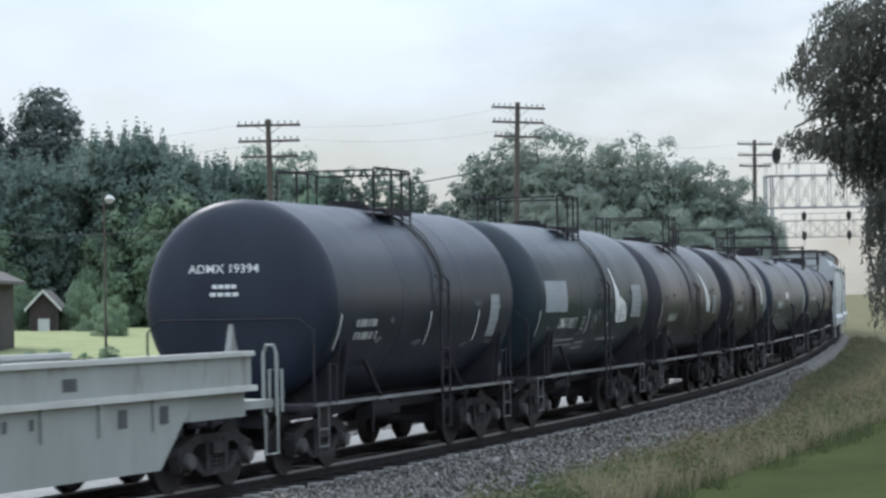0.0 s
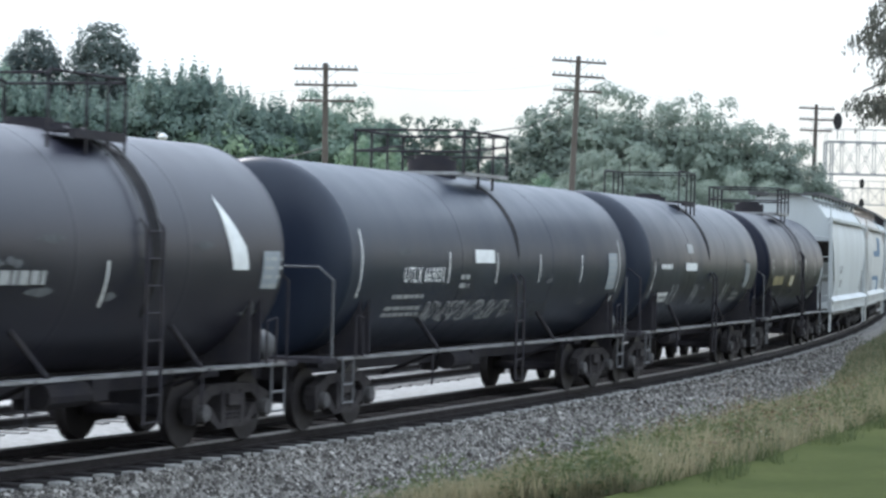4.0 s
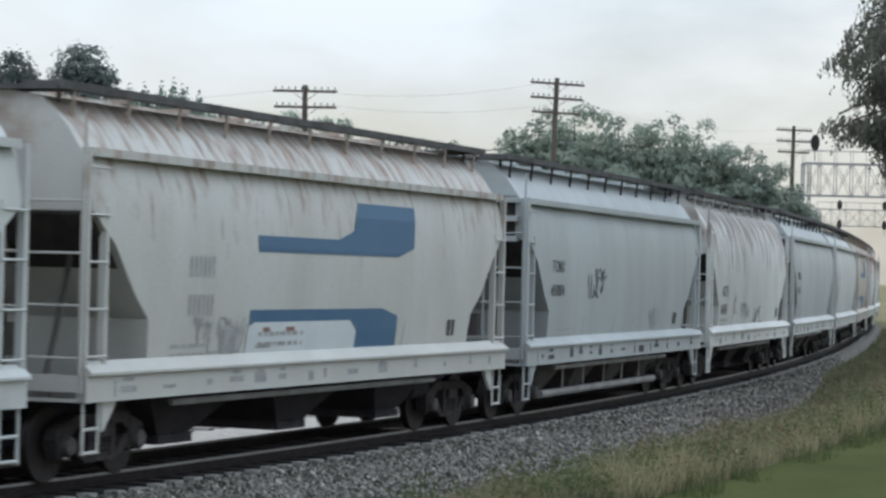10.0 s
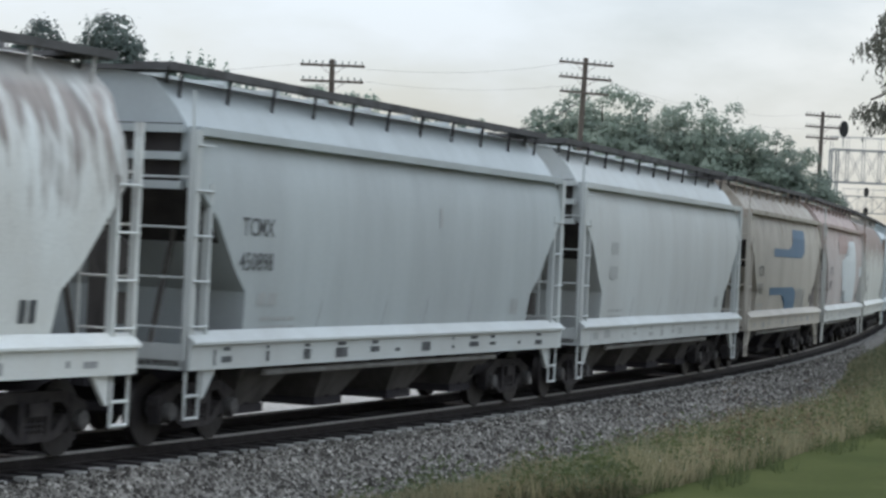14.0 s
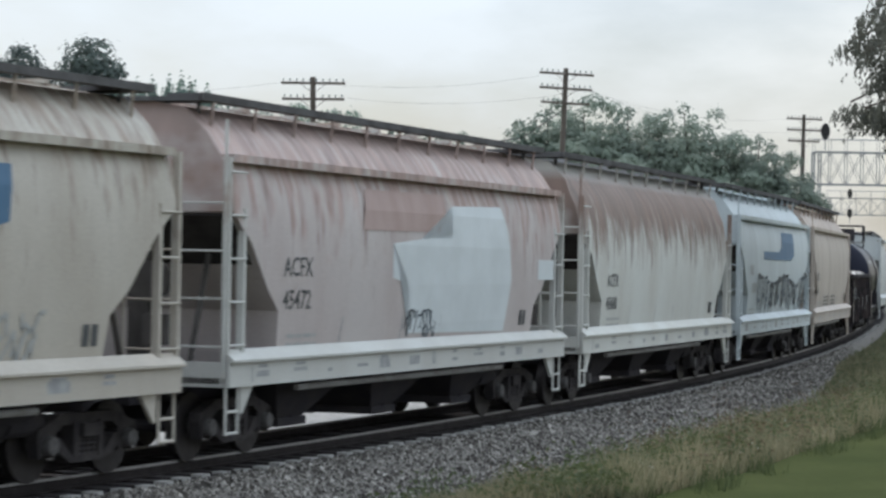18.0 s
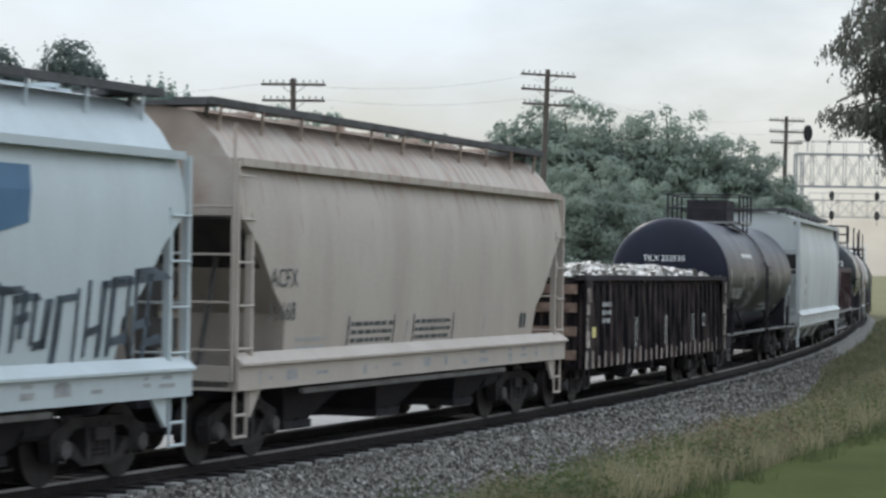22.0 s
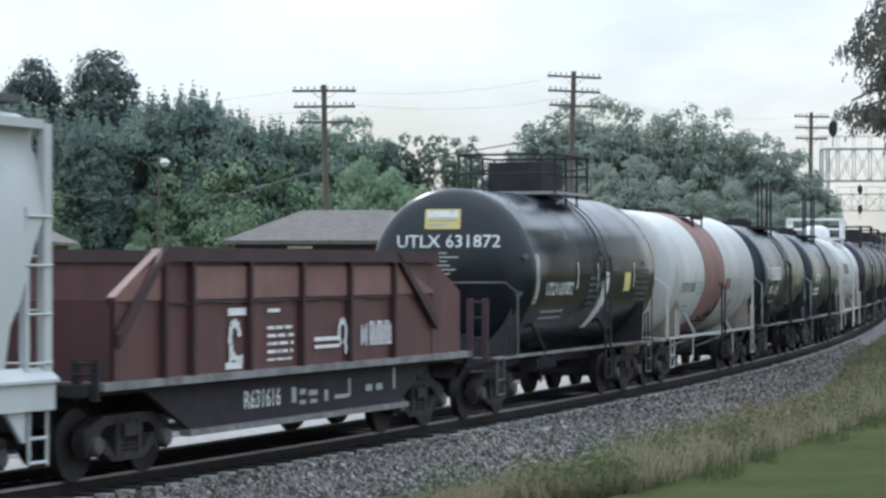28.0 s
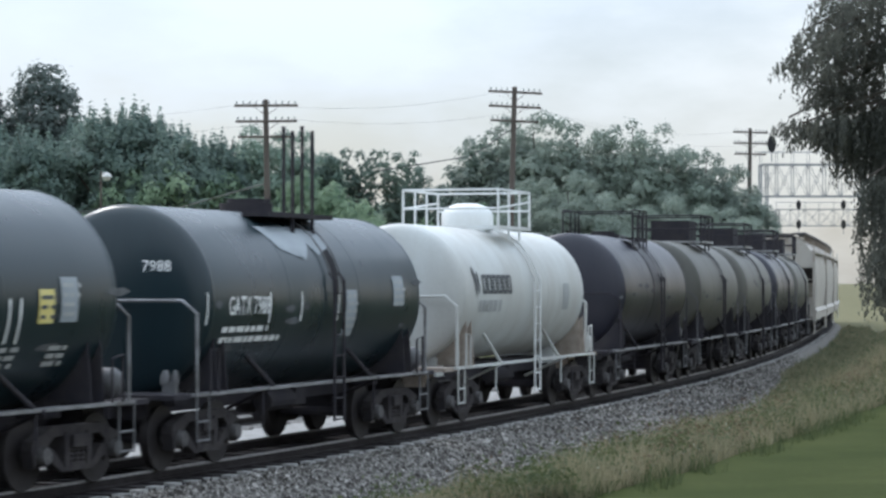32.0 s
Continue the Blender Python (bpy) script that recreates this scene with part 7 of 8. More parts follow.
# ---- poles and their wires ----
def telegraph_pole(x, y, top, arm, turn, lean=0.0, braces=True):
    pole = thing("telegraph_pole", "tall dark wooden telegraph pole with three crossarms", "utility pole", "telegraph poles along the line")
    bm = bmesh.new()
    rod(bm, (0, 0, -0.6), (0, 0, top), 0.19, 10, 0.13)
    part("shaft", bm, "pole", pole)
    for k, dz in enumerate((0.30, 1.08, 1.85)):
        w = arm / 2 * (1.0, 0.97, 0.90)[k]
        bm = bmesh.new()
        box(bm, -w, w, -0.20, -0.09, top - dz - 0.07, top - dz + 0.05)
        one = part("crossarm", bm, "pole", pole)
        for i in range(10):
            u = -w + 0.12 + (2 * w - 0.24) * i / 9
            if abs(u) < 0.16:
                continue
            bm = bmesh.new()
            rod(bm, (u, -0.145, top - dz + 0.05), (u, -0.145, top - dz + 0.13), 0.018, 5)
            rod(bm, (u, -0.145, top - dz + 0.12), (u, -0.145, top - dz + 0.21), 0.045, 7, 0.03)
            part("insulator", bm, "insulator", one)
        if braces:
            bm = bmesh.new()
            for sx in (-1, 1):
                rod(bm, (sx * w * 0.45, -0.15, top - dz), (0, -0.15, top - dz - 0.5), 0.014, 4)
            part("brace", bm, "pole", one)
    pole.matrix_basis = pose(x, y, 0, 0, lean, turn)
    return pole


telegraph_pole(-6.45, 122, 11.7, 3.15, 8, -0.9)
telegraph_pole(5.86, 132, 13.15, 2.98, 14, 1.6)
telegraph_pole(24.8, 175, 13.6, 2.55, 6, 0.9)
telegraph_pole(-27.2, 118, 10.6, 3.1, 4, 0.0)

for a, b, sag in (((-6.4, 122, 11.5), (6.2, 132, 12.8), 0.5), ((-27.0, 118, 10.4), (-6.4, 122, 11.5), 0.6), ((6.4, 132, 12.7), (24.8, 175, 13.3), 0.9)):
    for k in range(2):
        bm = bmesh.new()
        off = (k - 0.5) * 2.2
        pts = [(a[0] + (b[0] - a[0]) * u + off, a[1] + (b[1] - a[1]) * u, a[2] + (b[2] - a[2]) * u - sag * 4 * u * (1 - u) - 0.78 * (k % 3)) for u in [i / 10 for i in range(11)]]
        pipe(bm, pts, 0.0045, 4)
        tagged(part("line_wire", bm, "wire", None), "thin sagging wire strung between the poles", "wire", "wires between the poles", "")
bm = bmesh.new()
pipe(bm, [(-24, 128, 6.5), (-18, 128, 6.28), (-12, 129, 6.4), (-6.4, 122.2, 7.6)], 0.035, 5)
tagged(part("cable", bm, "wire", None), "thick pale cable slung below the wires", "cable")
bm = bmesh.new()
pipe(bm, [(-1.5, 150, 9.4), (1.5, 150, 9.85), (4.5, 150, 10.35), (6.2, 132.2, 11.0)], 0.035, 5)
tagged(part("cable", bm, "wire", None), "thick pale cable rising to the pole", "cable")


# ---- signal bridges across the line ----
def signal_head(bridge, x, y, z, big=1.0):
    bm = bmesh.new()
    n = 14
    plate = [(0.34 * big * math.cos(6.2832 * i / n), 0.62 * big * math.sin(6.2832 * i / n)) for i in range(n)]
    loft(bm, [[(x + u, y - 0.05, z + v) for u, v in plate], [(x + u, y, z + v) for u, v in plate]])
    head = part("signal_head", bm, "signal", bridge, "dark oval signal target")
    for dz in (-0.36, 0.0, 0.36):
        bm = bmesh.new()
        rod(bm, (x, y - 0.05, z + dz * big), (x, y - 0.32, z + dz * big), 0.11 * big, 10)
        part("lens_hood", bm, "signal", head)
    bm = bmesh.new()
    rod(bm, (x, y, z - 0.6 * big), (x, y, z - 1.35 * big), 0.05, 6)
    part("signal_mast", bm, "galv", head)


def signal_bridge(x0, x1, y, lo, hi, heads, bays):
    bridge = thing("signal_bridge", "galvanised lattice signal bridge over the tracks", "signal bridge", "signal bridges over the line")
    for sy in (0, 1.2):
        for z in (lo, hi):
            bm = bmesh.new()
            box(bm, x0, x1, y + sy - 0.06, y + sy + 0.06, z - 0.06, z + 0.06)
            part("chord", bm, "galv", bridge)
        for i in range(bays + 1):
            x = x0 + (x1 - x0) * i / bays
            bm = bmesh.new()
            rod(bm, (x, y + sy, lo), (x, y + sy, hi), 0.035, 5)
            if i < bays:
                xn = x0 + (x1 - x0) * (i + 1) / bays
                rod(bm, (x, y + sy, lo), (xn, y + sy, hi), 0.022, 5)
                rod(bm, (x, y + sy, hi), (xn, y + sy, lo), 0.022, 5)
            part("lattice", bm, "galv", bridge)
    bm = bmesh.new()
    for sy in (0, 1.2):
        rod(bm, (x0, y + sy, hi + 0.95), (x1, y + sy, hi + 0.95), 0.025, 5)
        for i in range(bays + 1):
            x = x0 + (x1 - x0) * i / bays
            rod(bm, (x, y + sy, hi), (x, y + sy, hi + 0.95), 0.022, 5)
    part("handrail", bm, "galv", bridge)
    for x in (x0 + 0.2, x1 - 0.2):
        bm = bmesh.new()
        for dx in (-0.25, 0.25):
            for sy in (0, 1.2):
                rod(bm, (x + dx, y + sy, -0.7), (x + dx, y + sy, hi), 0.06, 5)
        for i in range(8):
            z = lo * i / 8
            rod(bm, (x - 0.25, y, z), (x + 0.25, y, z + lo / 8), 0.025, 4)
        part("tower", bm, "galv", bridge)
    for x, z in heads:
        signal_head(bridge, x, y - 0.3, z)
    return bridge


signal_bridge(27.3, 40.5, 185, 9.1, 11.5, [(28.0, 13.0), (35.2, 12.6)], 11)
signal_bridge(50.5, 66.0, 330, 10.2, 12.4, [(53.4, 13.0), (53.4, 10.4), (59.4, 13.0), (59.4, 10.4)], 8)


# ---- buildings beyond the tracks ----
def hip_house(x0, x1, y0, y1, eave, ridge, wall, label, windows):
    house = thing("house", label, "house")
    bm = bmesh.new()
    box(bm, x0 + 0.5, x1 - 0.5, y0 + 0.5, y1 - 0.5, -0.8, eave)
    part("wall", bm, wall, house)
    bm = bmesh.new()
    cy, run = (y0 + y1) / 2, (y1 - y0) / 2 * 0.95
    a = [(x0, y0, eave), (x1, y0, eave), (x1, y1, eave), (x0, y1, eave)]
    v = [bm.verts.new(p) for p in a + [(x, y, z - 0.16) for x, y, z in a] + [(x0 + run, cy, ridge), (x1 - run, cy, ridge)]]
    for f in ((0, 1, 9, 8), (1, 2, 9), (2, 3, 8, 9), (3, 0, 8), (0, 4, 5, 1), (1, 5, 6, 2), (2, 6, 7, 3), (3, 7, 4, 0), (4, 7, 6, 5)):
        bm.faces.new([v[i] for i in f])
    part("roof", bm, "shingle", house, "grey-brown shingled hip roof")
    for i in range(windows):
        x = x0 + 1.2 + (x1 - x0 - 2.4) * (i + 0.5) / windows
        bm = bmesh.new()
        for u0, u1, z0, z1 in ((-0.55, -0.47, 0.9, 2.4), (0.47, 0.55, 0.9, 2.4), (-0.55, 0.55, 0.9, 0.98), (-0.55, 0.55, 2.32, 2.4)):
            box(bm, x + u0, x + u1, y0 + 0.44, y0 + 0.52, z0, z1)
        window = part("window", bm, "pale_wall", house)
        bm = bmesh.new()
        box(bm, x - 0.47, x + 0.47, y0 + 0.47, y0 + 0.49, 0.98, 2.32)
        part("pane", bm, "glass", window)
    return house


depot = hip_house(-9.6, 0.3, 100, 106.5, 3.75, 5.05, "wall_dark", "low dark-walled house with a grey-brown hip roof", 3)
hip_house(-34.0, -19.2, 117, 125, 3.9, 5.9, "wall_dark", "dark brown house with a shingled roof", 4)
hip_house(-30.5, -25.0, 210, 216, 5.0, 7.0, "pale_wall", "distant pale-sided house among the trees", 2)


def gabled_shed(x, y, base, wide, eave, ridge, deep):
    """A small outbuilding with its gable end towards the line."""
    shed = thing("shed", "small dark shed with pale gable boards beside the wood", "shed")
    bm = bmesh.new()
    slab(bm, [(x - wide / 2, base), (x + wide / 2, base), (x + wide / 2, eave), (x, ridge - 0.08), (x - wide / 2, eave)], y, y + deep)
    part("wall", bm, "wall_dark", shed)
    for sx in (-1, 1):
        bm = bmesh.new()
        slab(bm, [(x, ridge - 0.04), (x, ridge + 0.06), (x + sx * (wide / 2 + 0.25), eave - 0.12), (x + sx * (wide / 2 + 0.25), eave - 0.22)], y - 0.3, y + deep + 0.3)
        roof = part("roof", bm, "shingle", shed)
        bm = bmesh.new()
        slab(bm, [(x, ridge - 0.12), (x, ridge + 0.08), (x + sx * (wide / 2 + 0.28), eave - 0.10), (x + sx * (wide / 2 + 0.28), eave - 0.30)], y - 0.34, y - 0.305)
        part("gable_board", bm, "pale_wall", roof, "pale board along the gable")
    bm = bmesh.new()
    box(bm, x - 0.35, x + 0.35, y - 0.04, y - 0.005, base + 0.9, base + 1.7)
    part("window", bm, "pale_wall", shed)
    return shed


gabled_shed(-21.9, 150, 0.2, 1.7, 2.6, 3.6, 3.0)
bm = bmesh.new()
box(bm, -6.95, -5.95, 100.4, 100.5, 3.42, 3.52)
part("sign_board", bm, "stencil", depot, "narrow white board under the eaves")


# ---- trees ----
def crown_mesh(seed, clumps, leaf, per, flat=0.75, shag=0.35):
    """Leaves over many small clumps: each clump is a cushion, full on top and thin below."""
    r = random.Random(seed)
    pts, fcs = [], []
    for cx, cy, cz, br in clumps:
        tilt = Vector((cx, cy, 0)) * 0.9
        for i in range(int(per * br * br)):
            d = Vector((r.gauss(0, 1), r.gauss(0, 1), r.gauss(0, 1))).normalized()
            if d.z < -0.1 and r.random() < 0.6:
                d.z = -d.z
            rad = br * (0.70 + 0.42 * r.random() ** 0.7) * (1 + shag * noise.noise(d * 2.6 + Vector((cx * 31, cy * 31, cz * 31))))
            if d.z > 0 and r.random() < 0.10:
                rad *= r.uniform(1.1, 1.45)
            p = Vector((cx + d.x * rad, cy + d.y * rad, cz + d.z * rad * flat))
            n = (d + tilt + Vector((r.gauss(0, 0.26), r.gauss(0, 0.26), r.gauss(0, 0.26) + 0.25))).normalized()
            u = n.cross(Vector((r.gauss(0, 1), r.gauss(0, 1), r.gauss(0, 1)))).normalized()
            v = n.cross(u)
            a = leaf * r.uniform(0.6, 1.4)
            k = len(pts)
            for q in (p - u * a - v * a * 0.7, p + v * a + n * a * 0.2, p + u * a - v * a * 0.6):
                pts.append(tuple(q))
            fcs.append((k, k + 1, k + 2))
    me = bpy.data.meshes.new("crown")
    me.from_pydata(pts, [], fcs)
    return me


def dome_clumps(seed, n, spread, low, high, size, ragged=0.22):
    """Clumps over an egg-shaped crown, with a few inside it that close the view through."""
    r = random.Random(seed)
    mid, tall = low + (high - low) * 0.42, high - low
    out = []
    for i in range(n):
        z = 1 - 1.75 * (i + 0.5) / n
        a = i * 2.39996 + r.uniform(-0.4, 0.4)
        ring = math.sqrt(1 - z * z)
        k = 1 + r.uniform(-ragged, ragged * 0.7)
        out.append((spread * ring * k * math.cos(a), spread * ring * k * math.sin(a), mid + tall * (0.58 if z > 0 else 0.46) * z * k, size * r.uniform(0.7, 1.25)))
    for i in range(n // 8):
        a = r.uniform(0, 6.28)
        out.append((spread * 0.45 * math.cos(a), spread * 0.45 * math.sin(a), r.uniform(low + 0.05, high - 0.2), size * 1.9))
    return out


def spire_clumps(seed, n, spread, low, high, size):
    """A dense crown whose top ends in several upright leaders."""
    out = dome_clumps(seed, n, spread, low, high - 0.13, size, 0.16)
    r = random.Random(seed + 1)
    for i in range(16):
        a, q = i * 2.4, spread * (0.10 + 0.85 * (i / 16) ** 0.6)
        top = high - 0.20 * (q / spread) ** 2 + r.uniform(-0.04, 0.02)
        for k in range(7):
            out.append((q * math.cos(a), q * math.sin(a), top - 0.022 * k, size * (0.12 + 0.085 * k)))
    return out


def limb_clumps(seed, limbs, spread, low, high, size):
    """A slim open tree: bunches of leaves strung up a few steep limbs, with sky between them."""
    r = random.Random(seed)
    out = []
    for i in range(limbs):
        a, top = i * 2.4 + r.uniform(-0.3, 0.3), high - r.uniform(0, 0.16) if i else high
        lean = spread * r.uniform(0.5, 1.0) if i else 0.01
        z = low + r.uniform(0, 0.08)
        while z < top:
            u = (z - low) / (top - low)
            out.append((lean * u * math.cos(a) + r.gauss(0, 0.012), lean * u * math.sin(a) + r.gauss(0, 0.012), z, size * r.uniform(0.6, 1.15) * (1.15 - 0.35 * u)))
            z += size * r.uniform(1.0, 1.9)
    return out


def tree(name, seed, crown, leaves, limbs, label, trunk_r, clumps):
    t = thing(name, label, "tree")
    bm = bmesh.new()
    rod(bm, (0, 0, -0.06), (0.01, 0.0, 0.34), trunk_r * 1.25, 9, trunk_r)
    rod(bm, (0.01, 0, 0.34), (0.0, 0.01, 0.82), trunk_r, 8, trunk_r * 0.3)
    trunk = part("trunk", bm, "bark", t)
    for b in clumps[::max(1, len(clumps) // limbs)]:
        bm = bmesh.new()
        rod(bm, (0, 0, max(0.15, b[2] * 0.7)), b[:3], trunk_r * 0.5, 5, trunk_r * 0.12)
        part("limb", bm, "bark", trunk)
    part("crown", crown, leaves, t)
    return t


# pattern trees one unit high, copied at each tree's own height
KINDS = {}
for key, seed, clumps, leaves, leaf, per, flat, label in (
        ("broad_a", 11, dome_clumps(11, 165, 0.26, 0.12, 0.94, 0.046, 0.26), "leaf", 0.0082, 56000, 0.95, "full green broadleaf tree beyond the tracks"),
        ("broad_b", 23, dome_clumps(23, 150, 0.23, 0.12, 0.94, 0.046, 0.28), "leaf", 0.0082, 56000, 1.0, "tall green broadleaf tree with an uneven crown"),
        ("thin", 31, limb_clumps(31, 9, 0.12, 0.20, 0.97, 0.038), "leaf_thin", 0.0092, 52000, 1.1, "slim tree with a sparse tufted crown"),
        ("dark", 47, spire_clumps(47, 85, 0.19, 0.10, 1.0, 0.052), "leaf_dark", 0.0078, 62000, 1.0, "tall dark conifer-like tree with upright leaders"),
        ("lobed", 53, dome_clumps(53, 60, 0.120, 0.55, 0.955, 0.044, 0.14) + dome_clumps(54, 34, 0.13, 0.10, 0.72, 0.056, 0.15), "leaf_dome", 0.0082, 62000, 1.2, "tall dark tree whose top parts into rounded lobes"),
        # two crowns whose leaf colour carries the haze
        ("hazed_a", 71, dome_clumps(71, 170, 0.28, 0.12, 0.94, 0.046, 0.24), "leaf_hazed", 0.0080, 56000, 1.0, "full broadleaf tree beyond the tracks, greyed in colour for haze"),
        ("hazed_b", 83, dome_clumps(83, 150, 0.24, 0.12, 0.94, 0.046, 0.28), "leaf_hazed", 0.0080, 56000, 1.1, "tall broadleaf tree with an uneven crown, greyed in colour for haze"),
        ("bush", 59, dome_clumps(59, 40, 0.36, 0.05, 0.90, 0.105, 0.30), "leaf_light", 0.0135, 24000, 1.05, "lighter green bushy tree in front of the wood")):
    KINDS[key] = (tree("tree", seed, crown_mesh(seed, clumps, leaf, per, flat), leaves, 7, label, 0.016, clumps), label)


def plant(key, x, y, h, wide=1.0, turn=0.0):
    m = pose(x, y, -0.5, 0, 0, turn) @ Matrix.Diagonal((h * wide, h * wide, h, 1))
    return copy_thing(KINDS[key][0], m)


rnd = random.Random(12)
BACK = [(-34.5, 172, 16.5, "broad_a"), (-34.0, 185, 17.6, "dark"), (-30.6, 178, 18.0, "lobed"), (-29.9, 170, 15.2, "dark"), (-27.8, 175, 15.0, "dark"), (-25.6, 178, 18.6, "lobed"), (-25.0, 168, 14.0, "dark"), (-22.0, 174, 15.4, "dark"), (-20.3, 170, 15.8, "dark"), (-18.1, 170, 16.1, "dark"), (-16.3, 171, 14.7, "dark"), (-14.6, 168, 14.0, "dark"),
        (-12.4, 170, 13.9, "dark"), (-10.6, 172, 13.2, "broad_b"), (-8.4, 172, 13.0, "broad_a"), (-6.2, 171, 12.7, "broad_b"), (-4.4, 170, 12.2, "thin"), (-2.7, 170, 12.7, "thin"), (-0.2, 170, 12.6, "thin"), (1.2, 173, 11.6, "thin"), (2.9, 176, 10.4, "thin"), (4.5, 170, 11.6, "thin"), (5.7, 170, 13.5, "thin"), (0.4, 196, 9.0, "broad_a"),
        (7.0, 170, 13.4, "hazed_b"), (9.5, 170, 14.4, "hazed_a"), (12.5, 171, 13.7, "hazed_b"), (14.6, 172, 13.1, "hazed_a"), (16.5, 170, 13.9, "hazed_b"), (18.9, 170, 12.1, "hazed_a"), (21.1, 170, 11.9, "hazed_b"), (22.9, 171, 10.9, "hazed_a"), (24.3, 173, 9.4, "hazed_b")]
FRONT = [(-36.0, 168, 10.0, 1.0), (-32.6, 164, 9.4, 1.0), (-27.8, 166, 8.3, 0.9), (-20.5, 167, 7.4, 0.8), (-17.2, 168, 9.8, 0.9), (-14.8, 166, 9.9, 0.9), (-11.8, 167, 9.6, 0.9), (-6.0, 141, 8.4, 0.9), (-4.2, 139, 7.8, 0.8), (-2.4, 142, 7.0, 0.8), (1.2, 150, 6.2, 1.0), (4.6, 149, 7.0, 0.9),
         (7.7, 143, 8.8, 0.9), (9.8, 141, 9.0, 0.8), (12.9, 146, 8.2, 0.9), (16.2, 147, 8.0, 0.9), (19.5, 151, 7.6, 0.9), (22.3, 156, 7.0, 0.8)]
FILL = [(-31, 190, 14), (-22, 192, 14), (-14, 192, 12.5), (-6.5, 196, 12), (-1, 200, 9.5), (4, 215, 10.5), (10, 185, 12.5), (18, 184, 11)]
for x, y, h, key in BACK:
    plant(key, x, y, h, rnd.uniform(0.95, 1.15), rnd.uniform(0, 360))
for x, y, h, wide in FRONT:
    # bushes on the right take the haze-coloured crown too
    plant("bush" if x < 5.5 else "hazed_a", x, y, h, (wide if x < 5.5 else wide * 1.35) * rnd.uniform(0.9, 1.1), rnd.uniform(0, 360))
for x, y, h in FILL:
    plant("broad_a", x, y, h, 1.5, rnd.uniform(0, 360))
for x, y, h, wide in ((-16.6, 140, 3.3, 0.75), (-18.6, 148, 2.8, 1.0), (-20.0, 152, 4.2, 0.9), (-23.6, 152, 4.4, 0.9), (-15.9, 112, 1.1, 1.3), (-14.6, 112.5, 0.9, 1.2), (-13.4, 112, 1.2, 1.2), (-17.2, 113, 1.0, 1.3)):
    plant("bush", x, y, h, wide, 40 * x)
for key in KINDS:
    pattern = KINDS[key][0]
    pattern.matrix_basis = pose(*{"broad_a": (-40, 176), "broad_b": (-45, 168), "thin": (-38, 160), "dark": (-52, 180), "lobed": (-62, 168), "hazed_a": (-56, 170), "hazed_b": (-60, 182), "bush": (-33, 142)}[key], -0.5) @ Matrix.Diagonal((14, 14, 14, 1) if key != "bush" else (8, 8, 8, 1))

# a lamp on a thin pole before the wood
lamp = thing("street_lamp", "thin dark pole with a small white lamp head", "street lamp")
bm = bmesh.new()
rod(bm, (-13.6, 112, -0.2), (-13.6, 112, 7.7), 0.065, 8, 0.04)
part("shaft", bm, "pole", lamp)
bm = bmesh.new()
pipe(bm, [(-13.6, 112, 7.6), (-13.45, 111.8, 7.62), (-13.3, 111.6, 7.55)], 0.025, 6)
part("arm", bm, "galv", lamp)
bm = bmesh.new()
loft(bm, [[(-13.28 + q * math.cos(1.0472 * i), 111.55 + q * math.sin(1.0472 * i), z) for i in range(6)] for z, q in ((7.60, 0.05), (7.53, 0.17), (7.42, 0.24), (7.24, 0.10))])
part("lamp_head", bm, "pale_wall", lamp, "white lamp head")

# a tree with hanging sprays close by on the camera's side
r = random.Random(77)
near = thing("hanging_tree", "tree with drooping sprays of leaves beside the line", "tree")
bm = bmesh.new()
rod(bm, (15.0, 63, -0.8), (14.8, 63, 5.0), 0.32, 12, 0.26)
rod(bm, (14.8, 63, 5.0), (14.3, 63, 12.5), 0.26, 10, 0.10)
trunk = part("trunk", bm, "bark", near)
